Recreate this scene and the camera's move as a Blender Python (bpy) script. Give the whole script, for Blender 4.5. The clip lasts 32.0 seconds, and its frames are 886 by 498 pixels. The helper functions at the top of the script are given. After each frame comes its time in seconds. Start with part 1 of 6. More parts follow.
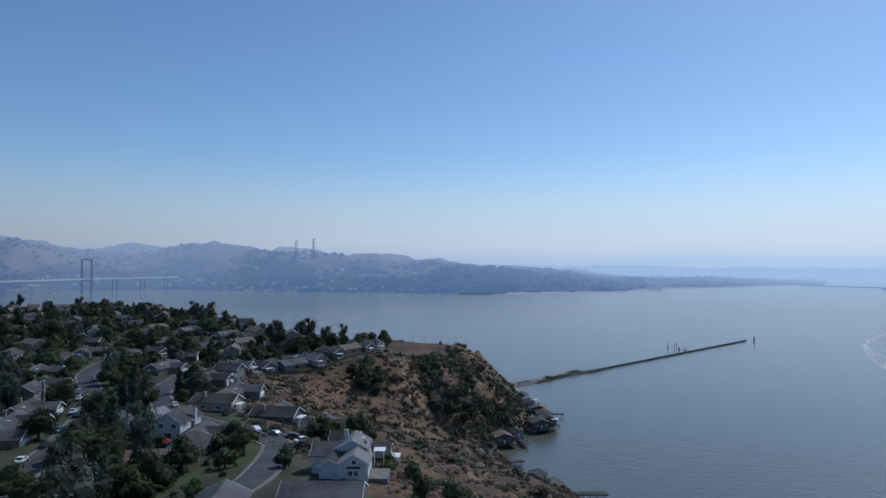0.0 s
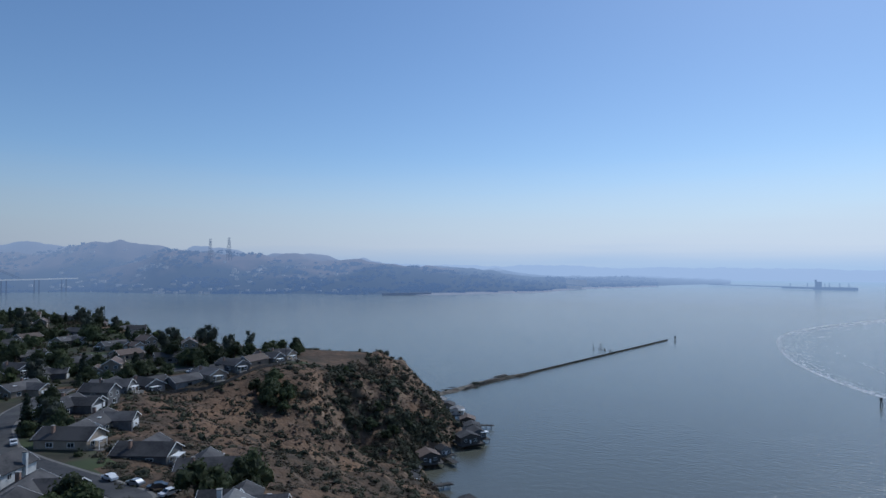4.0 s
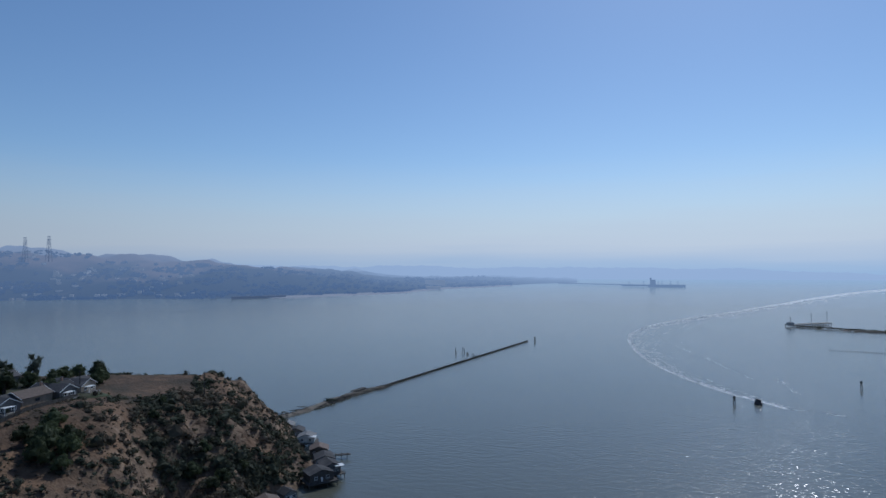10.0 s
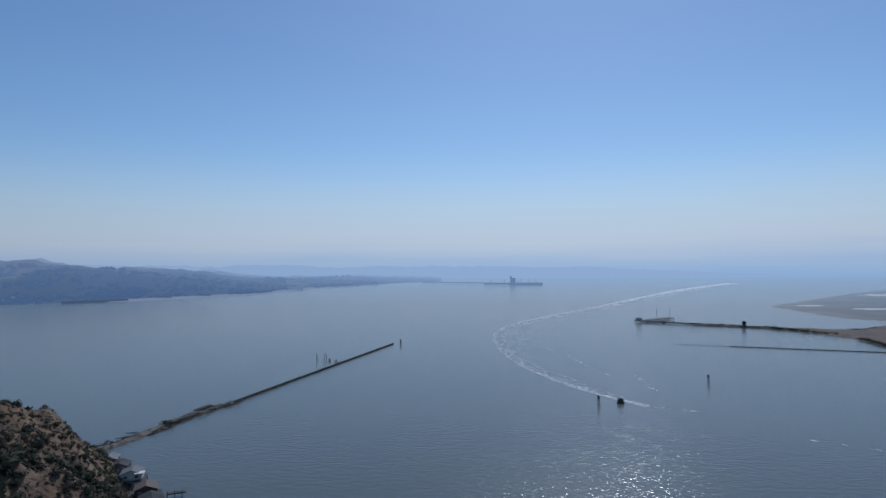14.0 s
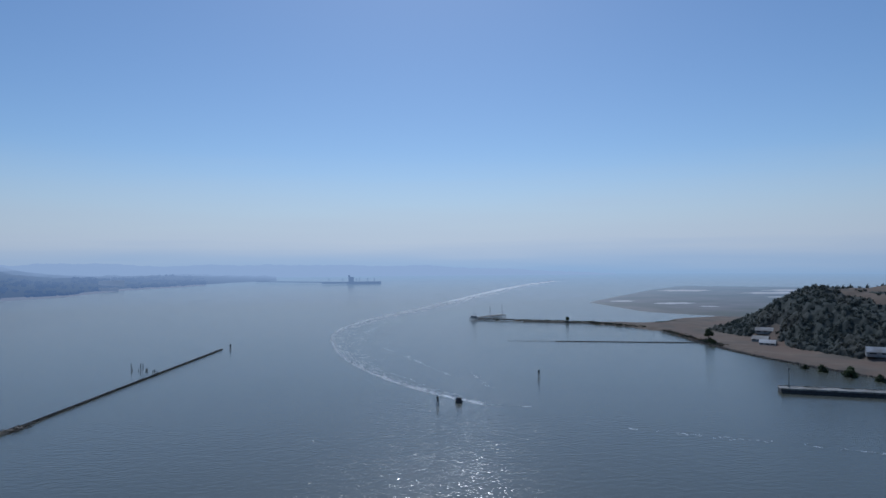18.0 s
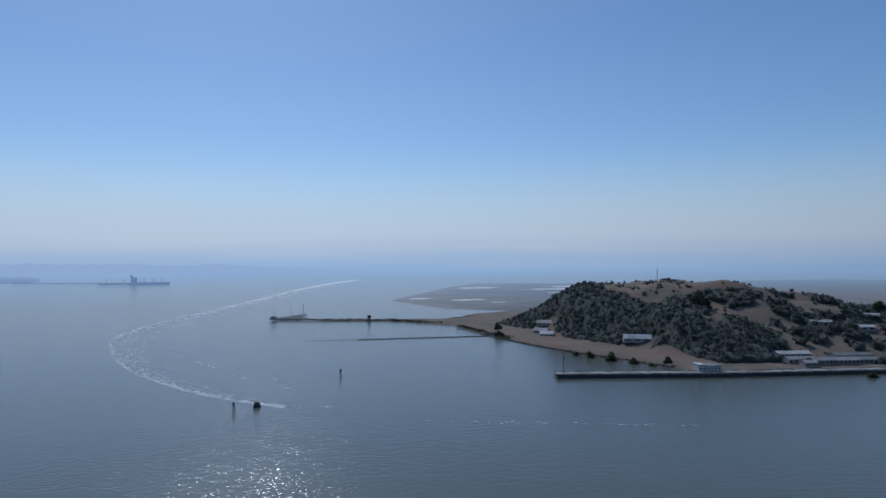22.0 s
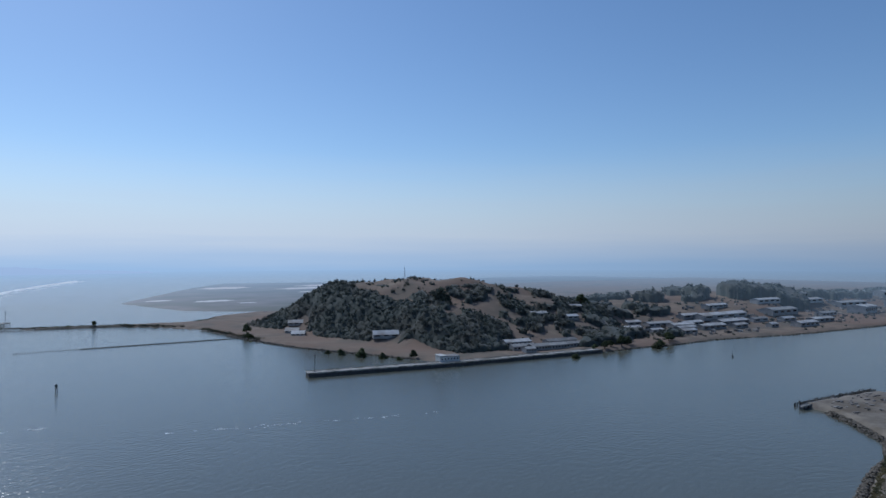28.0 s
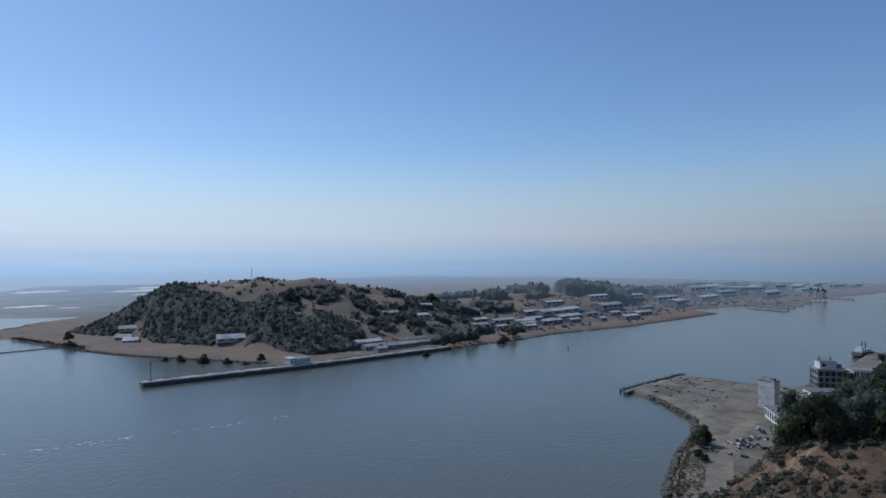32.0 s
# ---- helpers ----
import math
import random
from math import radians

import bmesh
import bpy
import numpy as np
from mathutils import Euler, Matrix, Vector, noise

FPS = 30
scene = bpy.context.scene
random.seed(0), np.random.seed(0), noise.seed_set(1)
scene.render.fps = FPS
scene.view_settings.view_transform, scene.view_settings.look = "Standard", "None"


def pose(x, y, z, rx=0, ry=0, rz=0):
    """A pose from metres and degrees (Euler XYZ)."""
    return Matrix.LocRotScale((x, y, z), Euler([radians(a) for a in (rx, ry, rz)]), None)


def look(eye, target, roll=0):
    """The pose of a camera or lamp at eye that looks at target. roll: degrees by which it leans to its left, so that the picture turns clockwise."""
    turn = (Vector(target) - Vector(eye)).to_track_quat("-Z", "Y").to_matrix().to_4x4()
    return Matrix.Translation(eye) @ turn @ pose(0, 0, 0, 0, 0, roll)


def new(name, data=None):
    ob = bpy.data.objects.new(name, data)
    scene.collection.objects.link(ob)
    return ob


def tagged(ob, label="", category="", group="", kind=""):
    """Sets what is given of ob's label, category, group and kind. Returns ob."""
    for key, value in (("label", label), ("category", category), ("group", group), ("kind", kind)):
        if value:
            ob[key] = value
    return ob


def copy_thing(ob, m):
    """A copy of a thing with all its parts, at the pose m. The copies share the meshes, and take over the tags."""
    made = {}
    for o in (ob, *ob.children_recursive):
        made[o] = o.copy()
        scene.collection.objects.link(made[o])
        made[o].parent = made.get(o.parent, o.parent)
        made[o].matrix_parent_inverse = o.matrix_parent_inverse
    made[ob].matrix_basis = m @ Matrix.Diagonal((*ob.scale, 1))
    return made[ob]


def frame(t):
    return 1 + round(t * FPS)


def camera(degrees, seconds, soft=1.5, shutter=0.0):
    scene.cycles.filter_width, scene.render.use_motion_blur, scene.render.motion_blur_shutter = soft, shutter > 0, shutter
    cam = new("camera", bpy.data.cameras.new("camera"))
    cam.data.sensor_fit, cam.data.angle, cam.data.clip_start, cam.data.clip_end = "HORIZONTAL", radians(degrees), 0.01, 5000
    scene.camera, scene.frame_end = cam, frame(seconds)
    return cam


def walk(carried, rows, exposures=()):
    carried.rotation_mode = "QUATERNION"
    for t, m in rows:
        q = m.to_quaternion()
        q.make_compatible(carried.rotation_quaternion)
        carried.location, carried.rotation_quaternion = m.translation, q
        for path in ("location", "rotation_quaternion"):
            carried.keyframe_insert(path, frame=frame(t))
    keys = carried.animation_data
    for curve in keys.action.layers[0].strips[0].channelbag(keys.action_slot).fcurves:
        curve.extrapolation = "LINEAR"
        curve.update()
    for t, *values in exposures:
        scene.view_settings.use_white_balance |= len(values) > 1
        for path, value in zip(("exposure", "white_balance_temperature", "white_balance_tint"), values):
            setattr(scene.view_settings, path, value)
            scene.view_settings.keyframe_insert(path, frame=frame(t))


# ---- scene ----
cam = camera(70.5, 32.0)
PATH = [
    (0, (56.41, -78.507, 98.388), (54.881, -77.219, 98.439), 0.0),
    (0.5, (52.963, -75.76, 98.281), (51.444, -74.46, 98.333), 0.1),
    (1, (49.523, -72.913, 98.179), (48.029, -71.584, 98.234), 0.3),
    (1.5, (46.132, -69.889, 98.112), (44.664, -68.532, 98.167), 0.2),
    (2, (42.811, -66.748, 98.066), (41.368, -65.364, 98.12), 0.1),
    (2.5, (39.615, -63.566, 98.025), (38.195, -62.158, 98.079), 0.1),
    (3, (36.63, -60.334, 97.974), (35.231, -58.905, 98.028), 0.0),
    (3.5, (33.72, -57.2, 97.971), (32.34, -55.753, 98.024), 0.0),
    (5.5, (22.474, -45.142, 98.161), (21.185, -43.614, 98.213), -0.2),
    (6, (19.844, -42.03, 98.212), (18.591, -40.472, 98.265), -0.2),
    (7, (14.892, -35.681, 98.386), (13.705, -34.072, 98.44), -0.3),
    (8, (9.969, -29.013, 98.608), (8.832, -27.368, 98.66), -0.3),
    (9, (5.453, -21.88, 98.935), (4.375, -20.197, 98.987), -0.3),
    (10, (1.194, -14.618, 99.267), (0.191, -12.888, 99.319), -0.3),
    (11, (-2.844, -7.327, 99.665), (-3.753, -5.546, 99.715), -0.3),
    (12, (-6.563, 0.233, 100.065), (-7.368, 2.063, 100.114), -0.4),
    (13, (-9.89, 7.926, 100.442), (-10.592, 9.798, 100.489), -0.5),
    (13.5, (-11.173, 11.63, 100.56), (-11.822, 13.521, 100.606), -0.5),
    (15.5, (-14.899, 24.647, 101.41), (-15.405, 26.581, 101.454), -0.4),
    (16, (-15.442, 26.838, 101.502), (-15.877, 28.789, 101.544), -0.4),
    (17, (-15.917, 29.05, 101.716), (-16.189, 31.031, 101.755), -0.5),
    (18, (-16.05, 29.488, 102.003), (-16.159, 31.485, 102.04), -0.4),
    (19, (-16.002, 29.135, 102.297), (-15.955, 31.134, 102.333), -0.4),
    (20, (-15.973, 28.871, 102.344), (-15.772, 30.861, 102.378), -0.5),
    (21, (-15.942, 28.743, 102.183), (-15.586, 30.711, 102.215), -0.4),
    (22, (-16.005, 28.66, 102.062), (-15.495, 30.594, 102.092), -0.3),
    (23, (-16.241, 28.465, 101.983), (-15.585, 30.355, 102.011), -0.3),
    (24, (-16.424, 28.038, 101.96), (-15.618, 29.869, 101.988), -0.3),
    (25, (-16.566, 27.886, 101.968), (-15.624, 29.651, 101.994), -0.4),
    (25.5, (-16.612, 27.848, 101.971), (-15.59, 29.567, 101.996), -0.3),
    (27.5, (-16.621, 27.847, 101.971), (-15.436, 29.458, 101.995), -0.2),
    (28, (-16.608, 27.861, 101.97), (-15.401, 29.455, 101.994), -0.1),
    (29, (-16.653, 27.817, 101.973), (-15.365, 29.347, 101.996), -0.1),
    (30, (-16.745, 27.727, 101.978), (-15.361, 29.17, 102.001), -0.1),
    (31, (-16.973, 27.506, 101.99), (-15.496, 28.855, 102.013), -0.1),
    (32, (-17.009, 27.471, 101.992), (-15.464, 28.74, 102.015), -0.1),
]
walk(cam, [(t, look(eye, target, roll)) for t, eye, target, roll in PATH], [(0, -0.11, 5500, 8), (10, -0.36, 5450, 8), (19, -0.5, 5350, 8), (26, -0.31, 5400, 8), (32, -0.07, 5550, 8)])

# ---- light ----
SUN_AZ, SUN_EL = -5.0, 47.0          # degrees from +y towards +x, and above the horizon
world = bpy.data.worlds.new("sky")
scene.world = world
world.use_nodes = True
wn = world.node_tree.nodes
sky = wn.new("ShaderNodeTexSky")
sky.sky_type = 'NISHITA'
sky.sun_disc = False
sky.sun_elevation, sky.sun_rotation = radians(SUN_EL), radians(SUN_AZ)
sky.altitude, sky.air_density, sky.dust_density, sky.ozone_density = 0, 1.0, 0.4, 3.0
wn["Background"].inputs["Strength"].default_value = 0.10
world.node_tree.links.new(sky.outputs[0], wn["Background"].inputs["Color"])
sun_data = bpy.data.lights.new("sun", 'SUN')
sun_data.energy, sun_data.angle, sun_data.color = 2.6, radians(0.6), (1.0, 0.93, 0.84)
sun = new("sun", sun_data)
se, sa = radians(SUN_EL), radians(SUN_AZ)
sun.matrix_world = look((0, 0, 500), (-500 * math.sin(sa) * math.cos(se), -500 * math.cos(sa) * math.cos(se), 500 - 500 * math.sin(se)))


# ---- materials ----
def mat(name, c1, c2=None, scale=1.0, rough=0.8, c3=None, scale3=0.05, bump=0.0, bump_scale=None, metal=0.0, vary=0.0, spec=0.3, detail=4, amount3=(0.45, 0.62), patch=None, island=0.0, thin=0.0):
    """A surface with grain between two colours, broad patches of a third, relief, and a change of tone from piece to piece."""
    m = bpy.data.materials.new(name)
    m.use_nodes = True
    nt = m.node_tree
    n, l = nt.nodes, nt.links
    bsdf = n["Principled BSDF"]
    bsdf.inputs["Roughness"].default_value = rough
    bsdf.inputs["Metallic"].default_value = metal
    bsdf.inputs["Specular IOR Level"].default_value = spec
    geo = n.new("ShaderNodeNewGeometry")
    tex = n.new("ShaderNodeTexNoise")
    tex.inputs["Scale"].default_value, tex.inputs["Detail"].default_value = scale, detail
    l.new(geo.outputs["Position"], tex.inputs["Vector"])
    ramp = n.new("ShaderNodeMapRange")
    ramp.inputs["From Min"].default_value, ramp.inputs["From Max"].default_value = 0.35, 0.65
    l.new(tex.outputs["Fac"], ramp.inputs["Value"])
    mix = n.new("ShaderNodeMix")
    mix.data_type = 'RGBA'
    mix.inputs[6].default_value, mix.inputs[7].default_value = (*c1, 1), (*(c2 or c1), 1)
    l.new(ramp.outputs[0], mix.inputs[0])
    out = mix.outputs[2]
    if c3:
        t3 = n.new("ShaderNodeTexNoise")
        t3.inputs["Scale"].default_value, t3.inputs["Detail"].default_value = scale3, 5
        l.new(geo.outputs["Position"], t3.inputs["Vector"])
        r3 = n.new("ShaderNodeMapRange")
        r3.inputs["From Min"].default_value, r3.inputs["From Max"].default_value = amount3
        l.new(t3.outputs["Fac"], r3.inputs["Value"])
        m3 = n.new("ShaderNodeMix")
        m3.data_type = 'RGBA'
        m3.inputs[7].default_value = (*c3, 1)
        l.new(r3.outputs[0], m3.inputs[0])
        l.new(out, m3.inputs[6])
        out = m3.outputs[2]
    if patch:
        t4 = n.new("ShaderNodeTexNoise")
        t4.inputs["Scale"].default_value, t4.inputs["Detail"].default_value = patch[1], 6
        t4.inputs["Distortion"].default_value = 0.8
        l.new(geo.outputs["Position"], t4.inputs["Vector"])
        r4 = n.new("ShaderNodeMapRange")
        r4.inputs["From Min"].default_value, r4.inputs["From Max"].default_value = patch[2]
        l.new(t4.outputs["Fac"], r4.inputs["Value"])
        m4 = n.new("ShaderNodeMix")
        m4.data_type = 'RGBA'
        m4.inputs[7].default_value = (*patch[0], 1)
        l.new(r4.outputs[0], m4.inputs[0])
        l.new(out, m4.inputs[6])
        out = m4.outputs[2]
    if island:
        ir = n.new("ShaderNodeMapRange")
        ir.inputs["To Min"].default_value, ir.inputs["To Max"].default_value = 1 - island, 1 + island
        l.new(geo.outputs["Random Per Island"], ir.inputs["Value"])
        ih = n.new("ShaderNodeHueSaturation")
        l.new(ir.outputs[0], ih.inputs["Value"])
        l.new(out, ih.inputs["Color"])
        out = ih.outputs["Color"]
    if vary:
        info = n.new("ShaderNodeObjectInfo")
        vr = n.new("ShaderNodeMapRange")
        vr.inputs["To Min"].default_value, vr.inputs["To Max"].default_value = 1 - vary, 1 + vary
        l.new(info.outputs["Random"], vr.inputs["Value"])
        hs = n.new("ShaderNodeHueSaturation")
        l.new(vr.outputs[0], hs.inputs["Value"])
        l.new(out, hs.inputs["Color"])
        out = hs.outputs["Color"]
    l.new(out, bsdf.inputs["Base Color"])
    if bump:
        bt = n.new("ShaderNodeTexNoise")
        bt.inputs["Scale"].default_value, bt.inputs["Detail"].default_value = bump_scale or scale * 2, 3
        l.new(geo.outputs["Position"], bt.inputs["Vector"])
        bp = n.new("ShaderNodeBump")
        bp.inputs["Strength"].default_value, bp.inputs["Distance"].default_value = 1.0, bump
        l.new(bt.outputs["Fac"], bp.inputs["Height"])
        l.new(bp.outputs[0], bsdf.inputs["Normal"])
    if thin:
        tl = n.new("ShaderNodeBsdfTranslucent")
        l.new(out, tl.inputs["Color"])
        ms = n.new("ShaderNodeMixShader")
        ms.inputs[0].default_value = thin
        l.new(bsdf.outputs[0], ms.inputs[1])
        l.new(tl.outputs[0], ms.inputs[2])
        l.new(ms.outputs[0], n["Material Output"].inputs["Surface"])
    return m


def bluff_mat():
    """Dry grass on the gentle ground, raw ochre earth streaked down the steep faces."""
    m = mat("dry_grass_slope", (0.085, 0.055, 0.036), (0.145, 0.092, 0.056), 0.35, 0.95, c3=(0.05, 0.04, 0.027), scale3=0.05, bump=0.7, bump_scale=0.7, amount3=(0.44, 0.66), patch=((0.19, 0.115, 0.066), 0.035, (0.5, 0.68)))
    n, l = m.node_tree.nodes, m.node_tree.links
    bsdf = n["Principled BSDF"]
    base = bsdf.inputs["Base Color"].links[0].from_socket
    geo = next(k for k in n if k.bl_idname == "ShaderNodeNewGeometry")
    sep = n.new("ShaderNodeSeparateXYZ")
    l.new(geo.outputs["True Normal"], sep.inputs[0])
    steep = n.new("ShaderNodeMapRange")
    steep.inputs["From Min"].default_value, steep.inputs["From Max"].default_value = 0.84, 0.62
    l.new(sep.outputs["Z"], steep.inputs["Value"])
    mp = n.new("ShaderNodeMapping")
    mp.inputs["Scale"].default_value = (1.0, 1.0, 0.22)
    l.new(geo.outputs["Position"], mp.inputs["Vector"])
    tx = n.new("ShaderNodeTexNoise")
    tx.inputs["Scale"].default_value, tx.inputs["Detail"].default_value, tx.inputs["Roughness"].default_value = 0.16, 7, 0.65
    l.new(mp.outputs[0], tx.inputs["Vector"])
    streak = n.new("ShaderNodeMapRange")
    streak.inputs["From Min"].default_value, streak.inputs["From Max"].default_value = 0.40, 0.62
    l.new(tx.outputs["Fac"], streak.inputs["Value"])
    both = n.new("ShaderNodeMath")
    both.operation = 'MULTIPLY'
    l.new(steep.outputs[0], both.inputs[0])
    l.new(streak.outputs[0], both.inputs[1])
    earth = n.new("ShaderNodeMix")
    earth.data_type = 'RGBA'
    earth.inputs[6].default_value, earth.inputs[7].default_value = (0.17, 0.115, 0.078, 1), (0.31, 0.225, 0.15, 1)
    l.new(tx.outputs["Fac"], earth.inputs[0])
    mix = n.new("ShaderNodeMix")
    mix.data_type = 'RGBA'
    l.new(both.outputs[0], mix.inputs[0])
    l.new(base, mix.inputs[6])
    l.new(earth.outputs[2], mix.inputs[7])
    l.new(mix.outputs[2], bsdf.inputs["Base Color"])
    return m


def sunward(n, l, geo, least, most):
    """Strength of the painted haze glow: greater towards the sun than away from it."""
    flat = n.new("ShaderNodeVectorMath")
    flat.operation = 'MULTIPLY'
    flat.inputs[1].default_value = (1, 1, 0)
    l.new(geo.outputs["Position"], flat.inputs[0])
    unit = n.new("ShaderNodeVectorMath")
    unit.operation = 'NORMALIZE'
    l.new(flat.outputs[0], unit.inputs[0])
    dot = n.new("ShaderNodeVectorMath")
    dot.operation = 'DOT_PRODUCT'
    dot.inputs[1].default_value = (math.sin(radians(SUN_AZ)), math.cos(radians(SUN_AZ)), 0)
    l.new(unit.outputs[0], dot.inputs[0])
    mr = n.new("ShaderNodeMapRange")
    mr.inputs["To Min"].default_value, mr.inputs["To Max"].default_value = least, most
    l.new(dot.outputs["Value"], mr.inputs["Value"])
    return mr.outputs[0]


def add_haze_glow(m, surface, start, end, most):
    """Paints haze as emission: what runs on for kilometres fades little by little into horizon blue."""
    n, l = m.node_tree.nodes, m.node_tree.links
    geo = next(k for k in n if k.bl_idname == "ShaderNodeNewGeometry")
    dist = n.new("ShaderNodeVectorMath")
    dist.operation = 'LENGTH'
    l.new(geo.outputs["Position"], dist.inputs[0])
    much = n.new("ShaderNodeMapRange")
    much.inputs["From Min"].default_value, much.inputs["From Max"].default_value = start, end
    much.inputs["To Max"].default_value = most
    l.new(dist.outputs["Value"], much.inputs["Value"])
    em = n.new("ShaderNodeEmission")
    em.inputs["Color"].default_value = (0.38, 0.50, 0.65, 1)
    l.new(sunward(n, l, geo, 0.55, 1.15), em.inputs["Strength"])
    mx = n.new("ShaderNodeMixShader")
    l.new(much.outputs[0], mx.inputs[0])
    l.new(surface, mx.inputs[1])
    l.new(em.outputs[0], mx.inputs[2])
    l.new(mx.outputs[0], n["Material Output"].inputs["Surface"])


def water_mat():
    """Silty water with broad soft swells and small steep ripples that catch the sun one by one."""
    m = bpy.data.materials.new("sea_water")
    m.use_nodes = True
    n, l = m.node_tree.nodes, m.node_tree.links
    b = n["Principled BSDF"]
    b.inputs["Roughness"].default_value = 0.14
    b.inputs["IOR"].default_value = 1.33
    geo = n.new("ShaderNodeNewGeometry")
    t = n.new("ShaderNodeTexNoise")
    t.inputs["Scale"].default_value, t.inputs["Detail"].default_value = 0.006, 4
    l.new(geo.outputs["Position"], t.inputs["Vector"])
    mix = n.new("ShaderNodeMix")
    mix.data_type = 'RGBA'
    mix.inputs[6].default_value, mix.inputs[7].default_value = (0.096, 0.101, 0.079, 1), (0.116, 0.118, 0.092, 1)
    l.new(t.outputs["Fac"], mix.inputs[0])
    l.new(mix.outputs[2], b.inputs["Base Color"])
    mp = n.new("ShaderNodeMapping")
    mp.inputs["Rotation"].default_value = (0, 0, radians(-20))
    mp.inputs["Scale"].default_value = (0.55, 1.0, 1.0)
    l.new(geo.outputs["Position"], mp.inputs["Vector"])
    w1 = n.new("ShaderNodeTexNoise")
    w1.inputs["Scale"].default_value, w1.inputs["Detail"].default_value, w1.inputs["Roughness"].default_value = 0.34, 5, 0.6
    l.new(mp.outputs[0], w1.inputs["Vector"])
    bp = n.new("ShaderNodeBump")
    bp.inputs["Strength"].default_value, bp.inputs["Distance"].default_value = 1.0, 0.26
    l.new(w1.outputs["Fac"], bp.inputs["Height"])
    l.new(bp.outputs[0], b.inputs["Normal"])
    # the small steep facets of the wind chop, which throw the sun back one by one
    w2 = n.new("ShaderNodeTexNoise")
    w2.inputs["Scale"].default_value, w2.inputs["Detail"].default_value = 1.1, 0
    l.new(mp.outputs[0], w2.inputs["Vector"])
    b2 = n.new("ShaderNodeBump")
    b2.inputs["Strength"].default_value, b2.inputs["Distance"].default_value = 1.0, 0.33
    l.new(w2.outputs["Fac"], b2.inputs["Height"])
    gl = n.new("ShaderNodeBsdfGlossy")
    gl.inputs["Roughness"].default_value = 0.2
    l.new(b2.outputs[0], gl.inputs["Normal"])
    ms = n.new("ShaderNodeMixShader")
    ms.inputs[0].default_value = 0.035
    l.new(b.outputs[0], ms.inputs[1])
    l.new(gl.outputs[0], ms.inputs[2])
    # distant water is given a painted haze glow
    add_haze_glow(m, ms.outputs[0], 1500, 4700, 0.9)
    return m


def haze_glow_mat(name, c1, c2, scale, air, glow, c3=None):
    """Backdrop country with haze painted in as emission: the farther it lies, the more glow covers its surface."""
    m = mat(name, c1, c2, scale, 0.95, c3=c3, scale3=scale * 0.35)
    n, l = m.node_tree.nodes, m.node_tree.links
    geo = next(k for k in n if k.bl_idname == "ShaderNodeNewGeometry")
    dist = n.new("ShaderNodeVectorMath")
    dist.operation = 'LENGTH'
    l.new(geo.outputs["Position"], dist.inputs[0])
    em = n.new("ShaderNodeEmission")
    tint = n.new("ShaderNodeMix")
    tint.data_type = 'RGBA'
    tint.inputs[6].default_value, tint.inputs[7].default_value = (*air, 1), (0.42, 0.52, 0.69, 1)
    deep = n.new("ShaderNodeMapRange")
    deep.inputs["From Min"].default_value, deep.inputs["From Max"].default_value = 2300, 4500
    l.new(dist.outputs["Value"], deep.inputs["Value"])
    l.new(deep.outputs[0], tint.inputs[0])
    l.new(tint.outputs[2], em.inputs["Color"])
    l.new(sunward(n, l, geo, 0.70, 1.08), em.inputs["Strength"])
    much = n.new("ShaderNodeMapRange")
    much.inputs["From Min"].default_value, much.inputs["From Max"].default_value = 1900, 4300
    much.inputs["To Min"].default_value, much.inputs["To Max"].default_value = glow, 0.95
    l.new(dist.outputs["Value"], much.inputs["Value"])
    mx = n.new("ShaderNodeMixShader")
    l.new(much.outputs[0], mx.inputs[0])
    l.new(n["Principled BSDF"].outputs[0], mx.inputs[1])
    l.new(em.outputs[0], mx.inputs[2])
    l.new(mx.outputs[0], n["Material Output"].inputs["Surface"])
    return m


def hill_mat(name, c1, c2, scale, air, glow):
    """Wooded below, dry grass on the heights, with an uneven tree line, under haze painted as emission."""
    m = haze_glow_mat(name, c1, c2, scale, air, glow)
    n, l = m.node_tree.nodes, m.node_tree.links
    mix = next(k for k in n if k.bl_idname == "ShaderNodeMix")
    geo = next(k for k in n if k.bl_idname == "ShaderNodeNewGeometry")
    tex = next(k for k in n if k.bl_idname == "ShaderNodeTexNoise")
    sep = n.new("ShaderNodeSeparateXYZ")
    l.new(geo.outputs["Position"], sep.inputs[0])
    add = n.new("ShaderNodeMath")
    add.operation = 'MULTIPLY_ADD'
    add.inputs[1].default_value = 260
    l.new(tex.outputs["Fac"], add.inputs[0])
    l.new(sep.outputs["Z"], add.inputs[2])
    mr = n.new("ShaderNodeMapRange")
    mr.inputs["From Min"].default_value, mr.inputs["From Max"].default_value = 195, 250
    l.new(add.outputs[0], mr.inputs["Value"])
    l.new(mr.outputs[0], mix.inputs[0])
    return m


